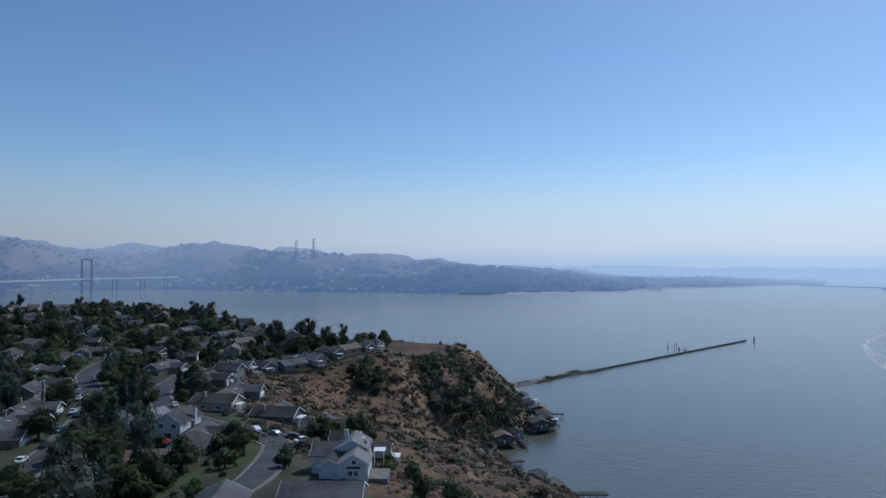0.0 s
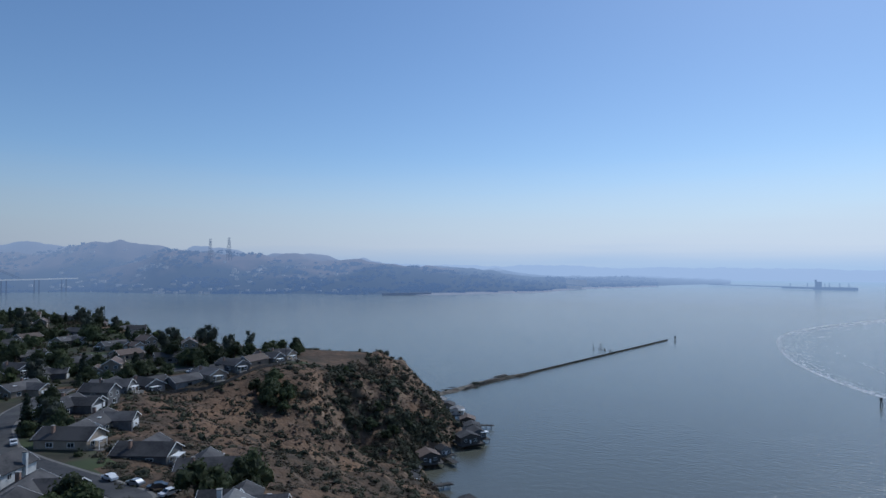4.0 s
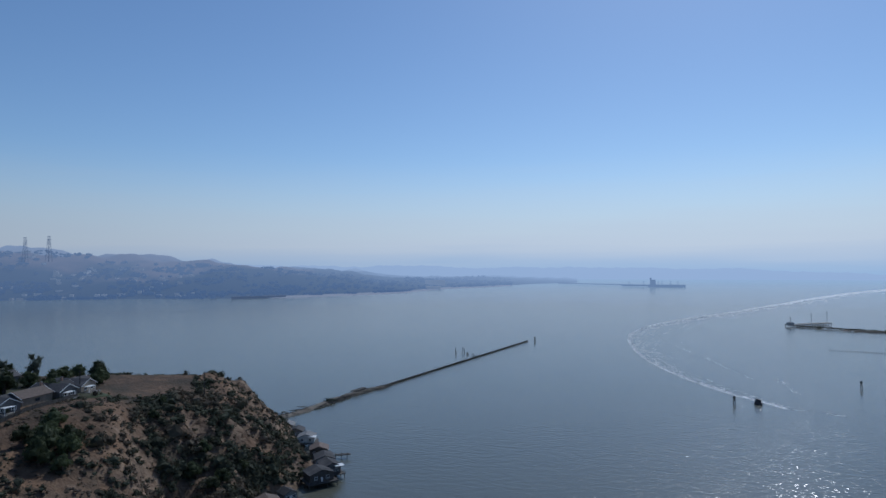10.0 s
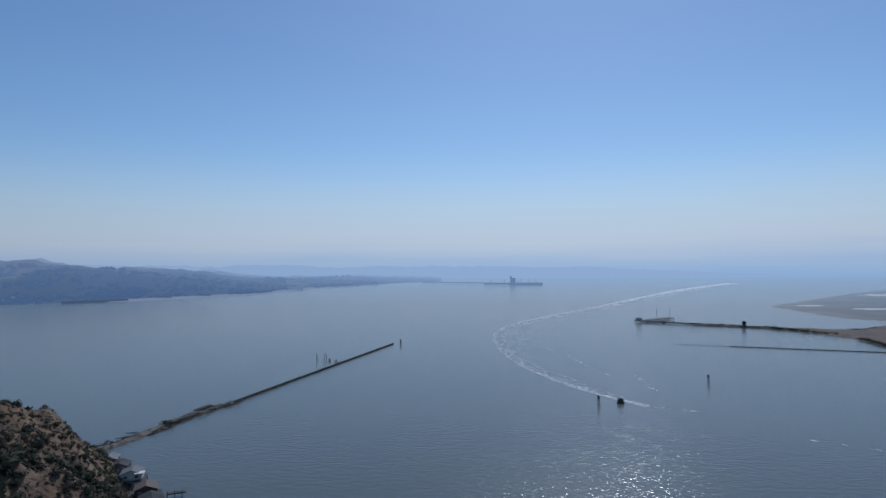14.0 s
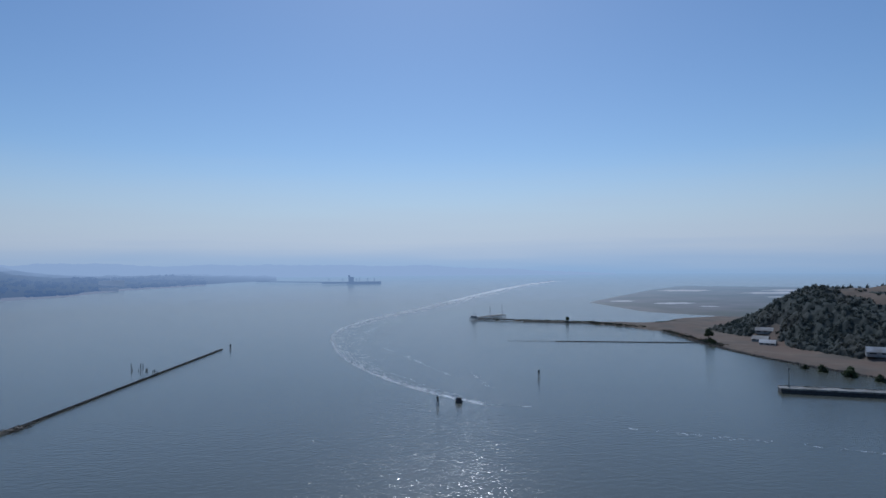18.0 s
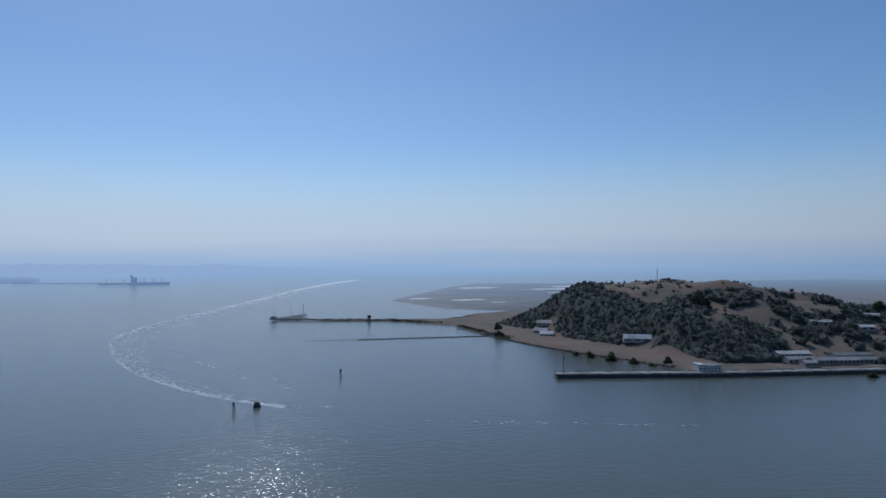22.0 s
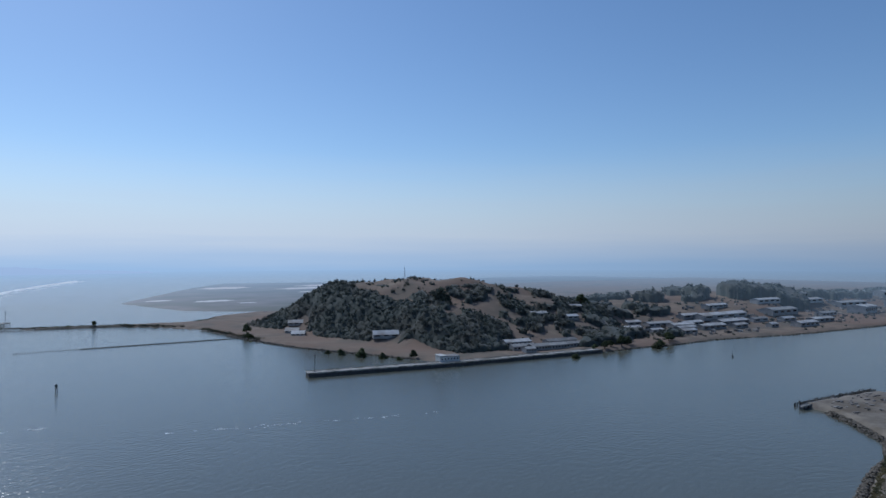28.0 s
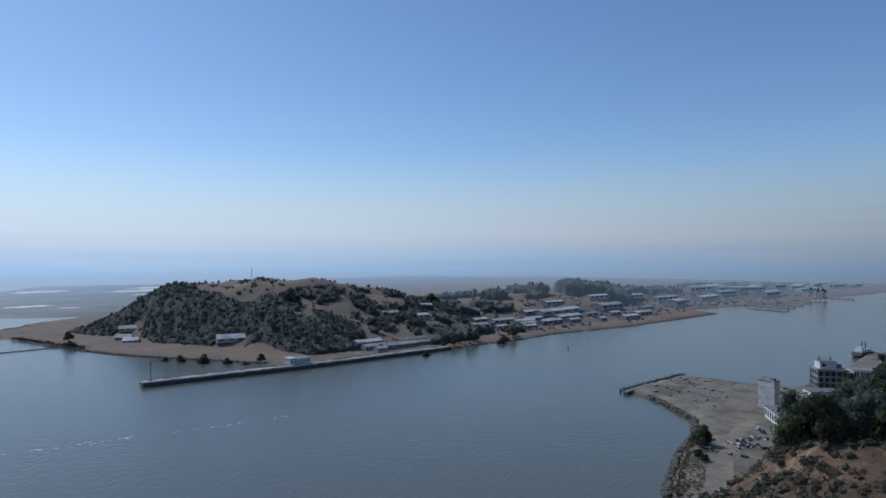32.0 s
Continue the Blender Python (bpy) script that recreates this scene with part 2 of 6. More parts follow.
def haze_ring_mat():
    """Horizon haze painted on an emissive shell: bluish low down, whitish above, thinning out into the sky, with faint
    level streaks.
    """
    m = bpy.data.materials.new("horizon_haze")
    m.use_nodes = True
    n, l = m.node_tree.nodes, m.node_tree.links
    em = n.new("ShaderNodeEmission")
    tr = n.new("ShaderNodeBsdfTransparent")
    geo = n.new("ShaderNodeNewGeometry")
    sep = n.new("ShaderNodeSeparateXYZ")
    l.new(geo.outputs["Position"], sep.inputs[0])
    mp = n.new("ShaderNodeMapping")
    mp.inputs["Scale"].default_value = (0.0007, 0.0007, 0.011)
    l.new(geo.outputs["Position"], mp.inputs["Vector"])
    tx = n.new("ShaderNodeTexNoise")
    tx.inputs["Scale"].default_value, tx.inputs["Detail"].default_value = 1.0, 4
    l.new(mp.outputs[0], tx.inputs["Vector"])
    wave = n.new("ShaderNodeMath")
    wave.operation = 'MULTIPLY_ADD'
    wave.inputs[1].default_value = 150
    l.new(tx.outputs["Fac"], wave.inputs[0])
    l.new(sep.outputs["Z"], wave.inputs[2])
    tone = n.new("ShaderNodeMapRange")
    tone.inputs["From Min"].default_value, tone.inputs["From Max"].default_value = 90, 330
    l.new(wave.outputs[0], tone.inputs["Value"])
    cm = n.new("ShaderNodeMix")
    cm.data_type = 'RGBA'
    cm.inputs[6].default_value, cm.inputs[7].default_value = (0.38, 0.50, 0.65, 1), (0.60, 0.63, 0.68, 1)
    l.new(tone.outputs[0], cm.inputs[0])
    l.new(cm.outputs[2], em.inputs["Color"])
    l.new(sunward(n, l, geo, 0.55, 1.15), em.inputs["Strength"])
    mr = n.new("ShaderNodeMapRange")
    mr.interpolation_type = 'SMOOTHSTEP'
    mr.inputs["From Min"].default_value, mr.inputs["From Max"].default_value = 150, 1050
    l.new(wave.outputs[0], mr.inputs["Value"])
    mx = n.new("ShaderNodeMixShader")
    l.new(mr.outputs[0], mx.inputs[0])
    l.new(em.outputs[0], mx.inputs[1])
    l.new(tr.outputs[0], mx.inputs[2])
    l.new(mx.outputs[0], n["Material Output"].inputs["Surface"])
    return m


M_WATER = water_mat()
M_DRY = bluff_mat()
M_MARSH = mat("marsh", (0.105, 0.098, 0.09), (0.15, 0.135, 0.12), 0.02, 0.55, c3=(0.07, 0.075, 0.055), scale3=0.006, spec=0.4)
M_ISLE = mat("island_dry_grass", (0.155, 0.122, 0.094), (0.215, 0.166, 0.124), 0.06, 0.95, c3=(0.125, 0.11, 0.088), scale3=0.016, bump=0.5, bump_scale=0.12, patch=((0.18, 0.128, 0.096), 0.008, (0.46, 0.6)))
M_FLAT = mat("quay_gravel", (0.155, 0.135, 0.11), (0.215, 0.19, 0.155), 0.25, 0.95, c3=(0.12, 0.10, 0.075), scale3=0.06, patch=((0.23, 0.2, 0.16), 0.05, (0.52, 0.7)))
M_CONC = mat("weathered_concrete", (0.26, 0.25, 0.23), (0.38, 0.36, 0.33), 0.4, 0.85, c3=(0.15, 0.14, 0.12), scale3=0.12)
M_ROCK = mat("shore_rock", (0.085, 0.075, 0.06), (0.155, 0.135, 0.11), 0.6, 0.9, bump=0.2)
M_WOOD = mat("old_timber", (0.055, 0.05, 0.045), (0.10, 0.092, 0.082), 1.5, 0.9, vary=0.25)
# backdrop colours with blue haze painted in as emission
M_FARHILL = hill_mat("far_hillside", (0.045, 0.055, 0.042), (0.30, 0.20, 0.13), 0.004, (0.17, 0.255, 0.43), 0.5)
M_FARTHER = haze_glow_mat("farther_ridge", (0.10, 0.10, 0.10), (0.20, 0.18, 0.16), 0.002, (0.36, 0.46, 0.63), 0.9)
M_FARSAND = haze_glow_mat("far_sand", (0.34, 0.29, 0.24), (0.42, 0.36, 0.30), 0.01, (0.25, 0.32, 0.47), 0.55)
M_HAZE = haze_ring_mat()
# marsh and island ground take on haze as emission with distance
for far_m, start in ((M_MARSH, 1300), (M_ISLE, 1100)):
    add_haze_glow(far_m, far_m.node_tree.nodes["Material Output"].inputs["Surface"].links[0].from_socket, start, 3800, 0.85)


# ---- makers ----
def link(name, bm, material, parent=None, label="", smooth=False):
    me = bpy.data.meshes.new(name)
    bm.to_mesh(me)
    bm.free()
    if smooth:
        me.polygons.foreach_set("use_smooth", [True] * len(me.polygons))
    for one in (material if isinstance(material, (list, tuple)) else [material]):
        me.materials.append(one)
    ob = new(name, me)
    if parent is not None:
        ob.parent = parent
    if label:
        ob["label"] = label
    return ob


def part(name, bm, material, parent, label="", smooth=False):
    return link(name, bm, material, parent, label, smooth)


def box(bm, x0, x1, y0, y1, z0, z1, m=None):
    """A box between two corners."""
    v = [bm.verts.new(p) for p in ((x0, y0, z0), (x1, y0, z0), (x1, y1, z0), (x0, y1, z0), (x0, y0, z1), (x1, y0, z1), (x1, y1, z1), (x0, y1, z1))]
    if m is not None:
        for q in v:
            q.co = m @ q.co
    for f in ((3, 2, 1, 0), (4, 5, 6, 7), (0, 1, 5, 4), (1, 2, 6, 5), (2, 3, 7, 6), (3, 0, 4, 7)):
        bm.faces.new([v[i] for i in f])
    return bm


def boxes(*rows):
    bm = bmesh.new()
    for r in rows:
        box(bm, *r)
    return bm


def stick(bm, a, b, r, r2=None, sides=6):
    """A tapered rod from a to b."""
    a, b = Vector(a), Vector(b)
    d = (b - a).normalized()
    u = d.orthogonal().normalized()
    w = d.cross(u)
    r2 = r if r2 is None else r2
    lo = [bm.verts.new(a + (u * math.cos(k * math.tau / sides) + w * math.sin(k * math.tau / sides)) * r) for k in range(sides)]
    hi = [bm.verts.new(b + (u * math.cos(k * math.tau / sides) + w * math.sin(k * math.tau / sides)) * r2) for k in range(sides)]
    for k in range(sides):
        bm.faces.new((lo[k], lo[(k + 1) % sides], hi[(k + 1) % sides], hi[k]))
    bm.faces.new(hi)
    bm.faces.new(lo[::-1])
    return bm


def rod(a, b, r, r2=None, sides=6):
    return stick(bmesh.new(), a, b, r, r2, sides)


def empty(name, x, y, z, turn=0.0):
    ob = new(name)
    ob.matrix_basis = pose(x, y, z, 0, 0, turn)
    return ob


# ---- ground ----
def from_shore(poly, X, Y):
    """Metres inside a closed shoreline; negative outside it."""
    best = np.full(X.shape, 1e9)
    inside = np.zeros(X.shape, bool)
    for (ax, ay), (bx, by) in zip(poly, poly[1:] + poly[:1]):
        dx, dy = bx - ax, by - ay
        u = np.clip(((X - ax) * dx + (Y - ay) * dy) / (dx * dx + dy * dy), 0, 1)
        best = np.minimum(best, np.hypot(X - ax - u * dx, Y - ay - u * dy))
        cross = (ay > Y) != (by > Y)
        with np.errstate(divide='ignore', invalid='ignore'):
            inside ^= cross & (X < (bx - ax) * (Y - ay) / (by - ay) + ax)
    return np.where(inside, best, -best)


def rough(X, Y, size, seed=0.0):
    """Smooth broad unevenness, from -1 to 1, made of turned waves."""
    out, amp = np.zeros(np.shape(X)), 0.0
    for k in range(6):
        a = seed + k * 2.4
        f = math.tau / size * 1.7 ** (k * 0.8)
        g = 0.62 ** k
        out = out + g * np.sin(f * (X * math.cos(a) + Y * math.sin(a)) + 1.7 * k + seed) * np.cos(f * 0.83 * (Y * math.cos(a) - X * math.sin(a)) + 2.9 * k)
        amp += g
    return out / amp * 1.6


def step(u):
    u = np.clip(u, 0, 1)
    return u * u * (3 - 2 * u)


HEAD = [(-303, 283), (-270, 268), (-228, 236), (-202, 214), (-196, 190), (-190, 164), (-152, 142), (-107, 134), (-50, 126), (60, 116), (160, 112), (246, 119),
        (300, 126), (360, 118), (430, 92), (520, 74), (700, 40), (1000, -100), (1000, -600), (-1100, -600), (-1000, -150), (-800, 130), (-600, 180), (-430, 185), (-345, 198), (-318, 225), (-312, 255)]
ISLE = [(-27, 1113), (165, 1046), (205, 1004), (245, 929), (256, 836), (266, 760), (277, 701), (297, 640), (320, 590), (339, 545), (346, 500), (400, 481), (469, 464),
        (565, 457), (640, 443), (706, 440), (833, 404), (1004, 377), (1144, 360), (1190, 420), (1400, 350), (2000, 200), (2700, 120), (2700, 1700), (1400, 1750), (800, 1300),
        (470, 1136), (402, 1150), (320, 1110), (270, 1040), (165, 1062)]
MARSH = [(248, 1550), (303, 1281), (352, 1221), (402, 1178), (477, 1134), (800, 1290), (1400, 1740), (2600, 1750), (2400, 2300), (1119, 2300), (752, 2450), (560, 2150)]


def head_height(X, Y):
    d = from_shore(HEAD, X, Y) + 3.0 * rough(X, Y, 45, 1.0)
    top = 46.5 + 8.0 * np.exp(-((X + 35) ** 2 + (Y + 25) ** 2) / (2 * 45.0 ** 2)) + 1.0 * rough(X, Y, 220, 3.0) + 3.0 * step((-X - 330) / 200) - 7.5 * np.exp(-((X + 230) ** 2 + (Y - 192) ** 2) / (2 * 34.0 ** 2))
    away = np.hypot(X + 245, Y - 190)
    wide = 55 + 80 * step((away - 55) / 70) * (1 - step((-X - 235) / 60)) - 86 * step((X - 100) / 120)
    flat = 30 * step((X - 170) / 80)
    u = np.clip((d - flat) / wide, 0, 1)
    h = top * (1 - (1 - u) ** 1.55)
    gully = np.exp(-(((X + 205) * 0.45 + (Y - 136) * 0.9) / 13.0) ** 2) * np.exp(-(((X + 205) * 0.9 - (Y - 136) * 0.45) / 26.0) ** 2)
    h = h - 17 * gully
    slope = 4 * u * (1 - u) * (1 - 0.55 * u)
    h = h + slope * (2.2 * rough(X, Y, 26, 5.0) + 1.2 * rough(X, Y, 9, 2.0))
    # erosion ribs running down the faces: fanning round the point, square to the shore elsewhere
    fan = np.exp(-(away / 85) ** 4)
    wind = 5.0 * rough(X, Y, 42, 7.0)
    rib = fan * np.abs(np.sin((np.arctan2(Y - 178, X + 268) * 62 + wind) * 0.21)) + (1 - fan) * np.abs(np.sin((X + .25 * Y + wind) * 0.15))
    h = h + slope * (3.2 * rib - 2.6) * (X < 60)
    return np.where(d < 0, np.maximum(d * 0.5, -4), h + 0.6 + 2.2 * np.clip(d / 20, 0, 1) * (flat > 5))


def isle_height(X, Y):
    d = from_shore(ISLE, X, Y)
    h = np.zeros(np.shape(X))
    for cx, cy, a, s, e in ((488, 780, 53, 100, 1.0), (392, 838, 24, 52, 1.0), (580, 710, 26, 88, 1.0), (650, 640, 15, 75, 1.0), (420, 610, 18, 45, 1.0), (800, 730, 10, 120, 1.0),
                            (1000, 720, 15, 130, 1.0), (1200, 680, 20, 150, 1.0), (1700, 700, 10, 280, 1.0)):
        h = h + a * np.exp(-((X - cx) ** 2 + (Y - cy) ** 2) / (2 * s * s))
    h = h * step((d - 56 - 75 * step((X - 590) / 90) + 20 * step((X - 330) / 30) * (Y < 620)) / 60) + h * 0.08 * rough(X, Y, 120, 2.0)
    return np.where(d < 0, np.maximum(d * 0.4, -4), 2.6 * np.clip(d / 5, 0, 1) + h + 0.4 * rough(X, Y, 30, 1.0))


def sheet(name, fn, x0, x1, y0, y1, gap, material, label, low=-1.5):
    xs, ys = np.arange(x0, x1 + gap, gap), np.arange(y0, y1 + gap, gap)
    X, Y = np.meshgrid(xs, ys)
    Z = fn(X, Y)
    nx = len(xs)
    keep = (np.maximum.reduce([Z[:-1, :-1], Z[1:, :-1], Z[:-1, 1:], Z[1:, 1:]]) > low)
    j, i = np.nonzero(keep)
    a = j * nx + i
    faces = np.stack([a, a + 1, a + nx + 1, a + nx], 1)
    used, inverse = np.unique(faces, return_inverse=True)
    co = np.stack([X.ravel(), Y.ravel(), Z.ravel()], 1)[used]
    me = bpy.data.meshes.new(name)
    me.from_pydata(co.tolist(), [], inverse.reshape(-1, 4).tolist())
    me.polygons.foreach_set("use_smooth", [True] * len(me.polygons))
    me.materials.append(material)
    return tagged(new(name, me), label, "ground", kind="structure")


def disc(name, radius, z, material, rings, label, category):
    bm = bmesh.new()
    prev = None
    n = 96
    for r in rings:
        ring = [bm.verts.new((r * math.cos(k * math.tau / n), r * math.sin(k * math.tau / n), z)) for k in range(n)]
        if prev:
            for k in range(n):
                bm.faces.new((prev[k], ring[k], ring[(k + 1) % n], prev[(k + 1) % n]))
        else:
            bm.faces.new(ring)
        prev = ring
    return tagged(link(name, bm, material), label, category, kind="structure")


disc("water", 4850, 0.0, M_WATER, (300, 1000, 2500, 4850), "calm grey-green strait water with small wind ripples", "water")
headland = sheet("ground_headland", head_height, -1110, 1010, -420, 300, 3, M_DRY, "dry grassy bluff falling to the water")
isle = sheet("ground_island", isle_height, -40, 2710, 110, 1760, 11, M_ISLE, "low dry island with a grassy hill")
marsh = sheet("ground_marsh", lambda X, Y: np.clip(from_shore(MARSH, X, Y) * 0.1, -2, 1.2) + 0.25 * rough(X, Y, 160, 4), 200, 2620, 1100, 2480, 20, M_MARSH, "flat brown tidal marsh", -0.3)


def hills(name, bearings, shore, rise, tall, material, label, far=4500, seed=1.0, hold=0.25):
    """Hilly country from a shore outwards, with a skyline of given heights by bearing."""
    bs = np.arange(bearings[0], bearings[1] + 0.01, 0.3)
    rs = np.linspace(0, 1, 26)
    B, R = np.meshgrid(bs, rs)
    near = np.interp(B, *shore)
    D = near + (far - near) * R ** 1.3
    X, Y = D * np.sin(np.radians(B)), D * np.cos(np.radians(B))
    peak = np.interp(B, *tall)
    env = step((D - near) / rise)
    Z = -1 + (peak + 0) * env * (0.80 + hold * rough(X, Y, 900, seed)) + 6 * rough(X, Y, 150, seed) * env
    n = len(bs)
    j, i = np.meshgrid(np.arange(len(rs) - 1), np.arange(n - 1), indexing="ij")
    a = (j * n + i).ravel()
    me = bpy.data.meshes.new(name)
    me.from_pydata(np.stack([X.ravel(), Y.ravel(), Z.ravel()], 1).tolist(), [], np.stack([a, a + n, a + n + 1, a + 1], 1).tolist())
    me.polygons.foreach_set("use_smooth", [True] * len(me.polygons))
    me.materials.append(material)
    return tagged(new(name, me), label, "hills", kind="structure")


SHORE_FAR = ([-100, -86, -82, -75, -68, -60, -50, -44, -39, -34, -30, -26, -21, -18], [2600, 2300, 2650, 2660, 2290, 2170, 2010, 2040, 2150, 2300, 2690, 2850, 3200, 3330])
TALL_FAR = ([-100, -86, -80, -75, -72, -68, -62, -58, -54, -50, -47, -44, -41, -38, -36, -33, -30, -25, -20, -17], [235, 240, 225, 222, 205, 220, 195, 165, 155, 130, 100, 105, 84, 76, 48, 40, 32, 30, 18, 3])
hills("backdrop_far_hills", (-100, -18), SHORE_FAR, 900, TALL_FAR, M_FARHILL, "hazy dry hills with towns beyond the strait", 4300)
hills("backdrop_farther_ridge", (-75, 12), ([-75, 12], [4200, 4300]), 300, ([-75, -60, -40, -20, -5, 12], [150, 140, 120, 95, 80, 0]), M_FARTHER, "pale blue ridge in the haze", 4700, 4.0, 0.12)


def ring(name, radius, z0, z1, material, label):
    bm = bmesh.new()
    n = 96
    lo = [bm.verts.new((radius * math.cos(k * math.tau / n), radius * math.sin(k * math.tau / n), z0)) for k in range(n)]
    hi = [bm.verts.new((radius * math.cos(k * math.tau / n), radius * math.sin(k * math.tau / n), z1)) for k in range(n)]
    for k in range(n):
        bm.faces.new((lo[k], lo[(k + 1) % n], hi[(k + 1) % n], hi[k]))
    ob = tagged(link(name, bm, material, smooth=True), label, "haze", kind="structure")
    ob.visible_shadow = False
    return ob




def far_beach():
    """The pale strand along the foot of the far hills."""
    bm = bmesh.new()
    rows = []
    for k in range(60):
        b = -46 + 22 * k / 59
        near = float(np.interp(b, *SHORE_FAR))
        w = 70 * math.sin(math.pi * (k + 1) / 61) ** .5
        rows.append([bm.verts.new((d * math.sin(radians(b)), d * math.cos(radians(b)), z)) for d, z in ((near - w, -.3), (near - w * .7, 1.6), (near + 60, 3.0))])
    for p, q in zip(rows, rows[1:]):
        for k in range(2):
            bm.faces.new((p[k], p[k + 1], q[k + 1], q[k]))
    bmesh.ops.recalc_face_normals(bm, faces=bm.faces)
    return tagged(link("backdrop_far_beach", bm, M_FARSAND), "pale strand under the far hills", "beach", kind="structure")


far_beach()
# added emissive ring that stands in for the haze at the horizon
ring("backdrop_haze", 4820, -5, 1060, M_HAZE, "glowing shell painted as whitish blue horizon haze")

# ---- more materials ----
M_ASPHALT = mat("asphalt", (0.045, 0.045, 0.048), (0.065, 0.064, 0.064), 0.8, 0.9, c3=(0.085, 0.083, 0.08), scale3=0.1)
M_PAVE = mat("pale_pavement", (0.15, 0.14, 0.125), (0.20, 0.19, 0.175), 0.6, 0.9)
M_TRACK = mat("dusty_track", (0.165, 0.143, 0.116), (0.22, 0.19, 0.152), 0.3, 0.95, c3=(0.27, 0.22, 0.15), scale3=0.08)
M_LAWN = mat("garden_ground", (0.034, 0.035, 0.022), (0.065, 0.054, 0.036), 0.15, 0.95, c3=(0.05, 0.065, 0.028), scale3=0.05)
M_ROOF_GREY = mat("grey_shingle", (0.04, 0.039, 0.041), (0.066, 0.064, 0.065), 1.6, 0.85, c3=(0.095, 0.09, 0.088), scale3=0.15, bump=0.05, vary=0.35, spec=0.3)
M_ROOF_BROWN = mat("brown_shingle", (0.10, 0.07, 0.055), (0.15, 0.11, 0.085), 1.6, 0.8, bump=0.05, vary=0.25, spec=0.5)
M_ROOF_PALE = mat("pale_shingle", (0.14, 0.14, 0.14), (0.20, 0.196, 0.19), 1.6, 0.75, bump=0.04, vary=0.2, spec=0.5)
M_WALL_WHITE = mat("white_siding", (0.50, 0.50, 0.48), (0.62, 0.62, 0.60), 0.7, 0.7, vary=0.1)
M_WALL_GREY = mat("grey_siding", (0.125, 0.125, 0.125), (0.185, 0.18, 0.175), 0.7, 0.75, vary=0.3)
M_WALL_TAN = mat("tan_siding", (0.25, 0.205, 0.155), (0.33, 0.27, 0.21), 0.7, 0.75, vary=0.25)
M_TRIM = mat("white_trim", (0.72, 0.72, 0.70), (0.8, 0.8, 0.78), 3.0, 0.6)
M_GLASS = mat("dark_window_glass", (0.02, 0.025, 0.03), (0.03, 0.035, 0.04), 0.5, 0.08, spec=0.8)
M_BRICK = mat("chimney_brick", (0.25, 0.16, 0.12), (0.33, 0.22, 0.17), 3.0, 0.9)
M_LEAF = [mat("oak_leaves", (0.046, 0.060, 0.028), (0.082, 0.098, 0.044), 0.9, 0.75, vary=0.4, thin=0.45), mat("garden_leaves", (0.065, 0.09, 0.032), (0.11, 0.135, 0.052), 0.9, 0.7, vary=0.35, thin=0.35),
          mat("pine_needles", (0.038, 0.052, 0.034), (0.062, 0.08, 0.05), 0.9, 0.8, vary=0.3, thin=0.4), mat("gum_leaves", (0.06, 0.07, 0.052), (0.095, 0.106, 0.076), 0.7, 0.75, vary=0.3, thin=0.35)]
M_SCRUB = mat("coastal_scrub", (0.048, 0.056, 0.037), (0.085, 0.088, 0.055), 0.25, 0.9, c3=(0.13, 0.10, 0.07), scale3=0.06, amount3=(0.5, 0.64), island=0.4, thin=0.3)
M_BRUSH = mat("dry_brush", (0.078, 0.064, 0.048), (0.13, 0.10, 0.074), 0.3, 0.95, c3=(0.065, 0.058, 0.038), scale3=0.05, island=0.35, thin=0.2)
M_WOODS = mat("island_woods", (0.082, 0.10, 0.088), (0.112, 0.126, 0.104), 0.05, 0.9, c3=(0.105, 0.108, 0.088), scale3=0.02, island=0.08, spec=0.3, thin=0.45)
M_WOODS.node_tree.nodes["Principled BSDF"].inputs["Sheen Weight"].default_value = 0.3      # waxy leaf sheen, raised to lift the dark crowns in place of haze
M_THICKET = mat("garden_bushes", (0.035, 0.048, 0.02), (0.07, 0.08, 0.034), 0.2, 0.85, c3=(0.09, 0.07, 0.045), scale3=0.07, amount3=(0.5, 0.62), island=0.45, thin=0.3)
M_BARK = mat("bark", (0.08, 0.06, 0.045), (0.14, 0.11, 0.085), 2.0, 0.95)
M_WHITE_METAL = mat("white_sheet_roof", (0.40, 0.395, 0.385), (0.52, 0.515, 0.50), 0.15, 0.6, c3=(0.30, 0.275, 0.245), scale3=0.05, vary=0.15)
M_SHED_GREY = mat("grey_shed", (0.22, 0.22, 0.21), (0.30, 0.29, 0.28), 0.2, 0.8, vary=0.3)
M_PALE_CONC = mat("stained_pale_concrete", (0.54, 0.53, 0.51), (0.66, 0.65, 0.63), 0.3, 0.85, c3=(0.44, 0.42, 0.39), scale3=0.45)
M_MILL = mat("grey_mill_concrete", (0.27, 0.26, 0.245), (0.36, 0.35, 0.33), 0.4, 0.85, c3=(0.17, 0.15, 0.13), scale3=0.2)
M_SALT = mat("salt_crust", (0.50, 0.49, 0.49), (0.62, 0.61, 0.60), 0.02, 0.6, spec=0.5)
M_OLIVE = mat("olive_dry_grass", (0.105, 0.095, 0.048), (0.165, 0.135, 0.072), 0.3, 0.95, c3=(0.07, 0.072, 0.038), scale3=0.08, island=0.3, thin=0.3)
M_YARD = mat("yard_stores", (0.10, 0.095, 0.09), (0.24, 0.22, 0.20), 0.05, 0.85, c3=(0.32, 0.30, 0.28), scale3=0.03, amount3=(0.55, 0.62), island=0.6)
M_STEEL = mat("dark_steel", (0.07, 0.07, 0.075), (0.11, 0.11, 0.11), 1.0, 0.6, metal=0.4)
M_FOAM = mat("foam", (0.7, 0.72, 0.73), (0.82, 0.84, 0.85), 0.3, 0.7)
M_RED = mat("red_canvas", (0.55, 0.03, 0.04), (0.62, 0.05, 0.05), 2.0, 0.7)
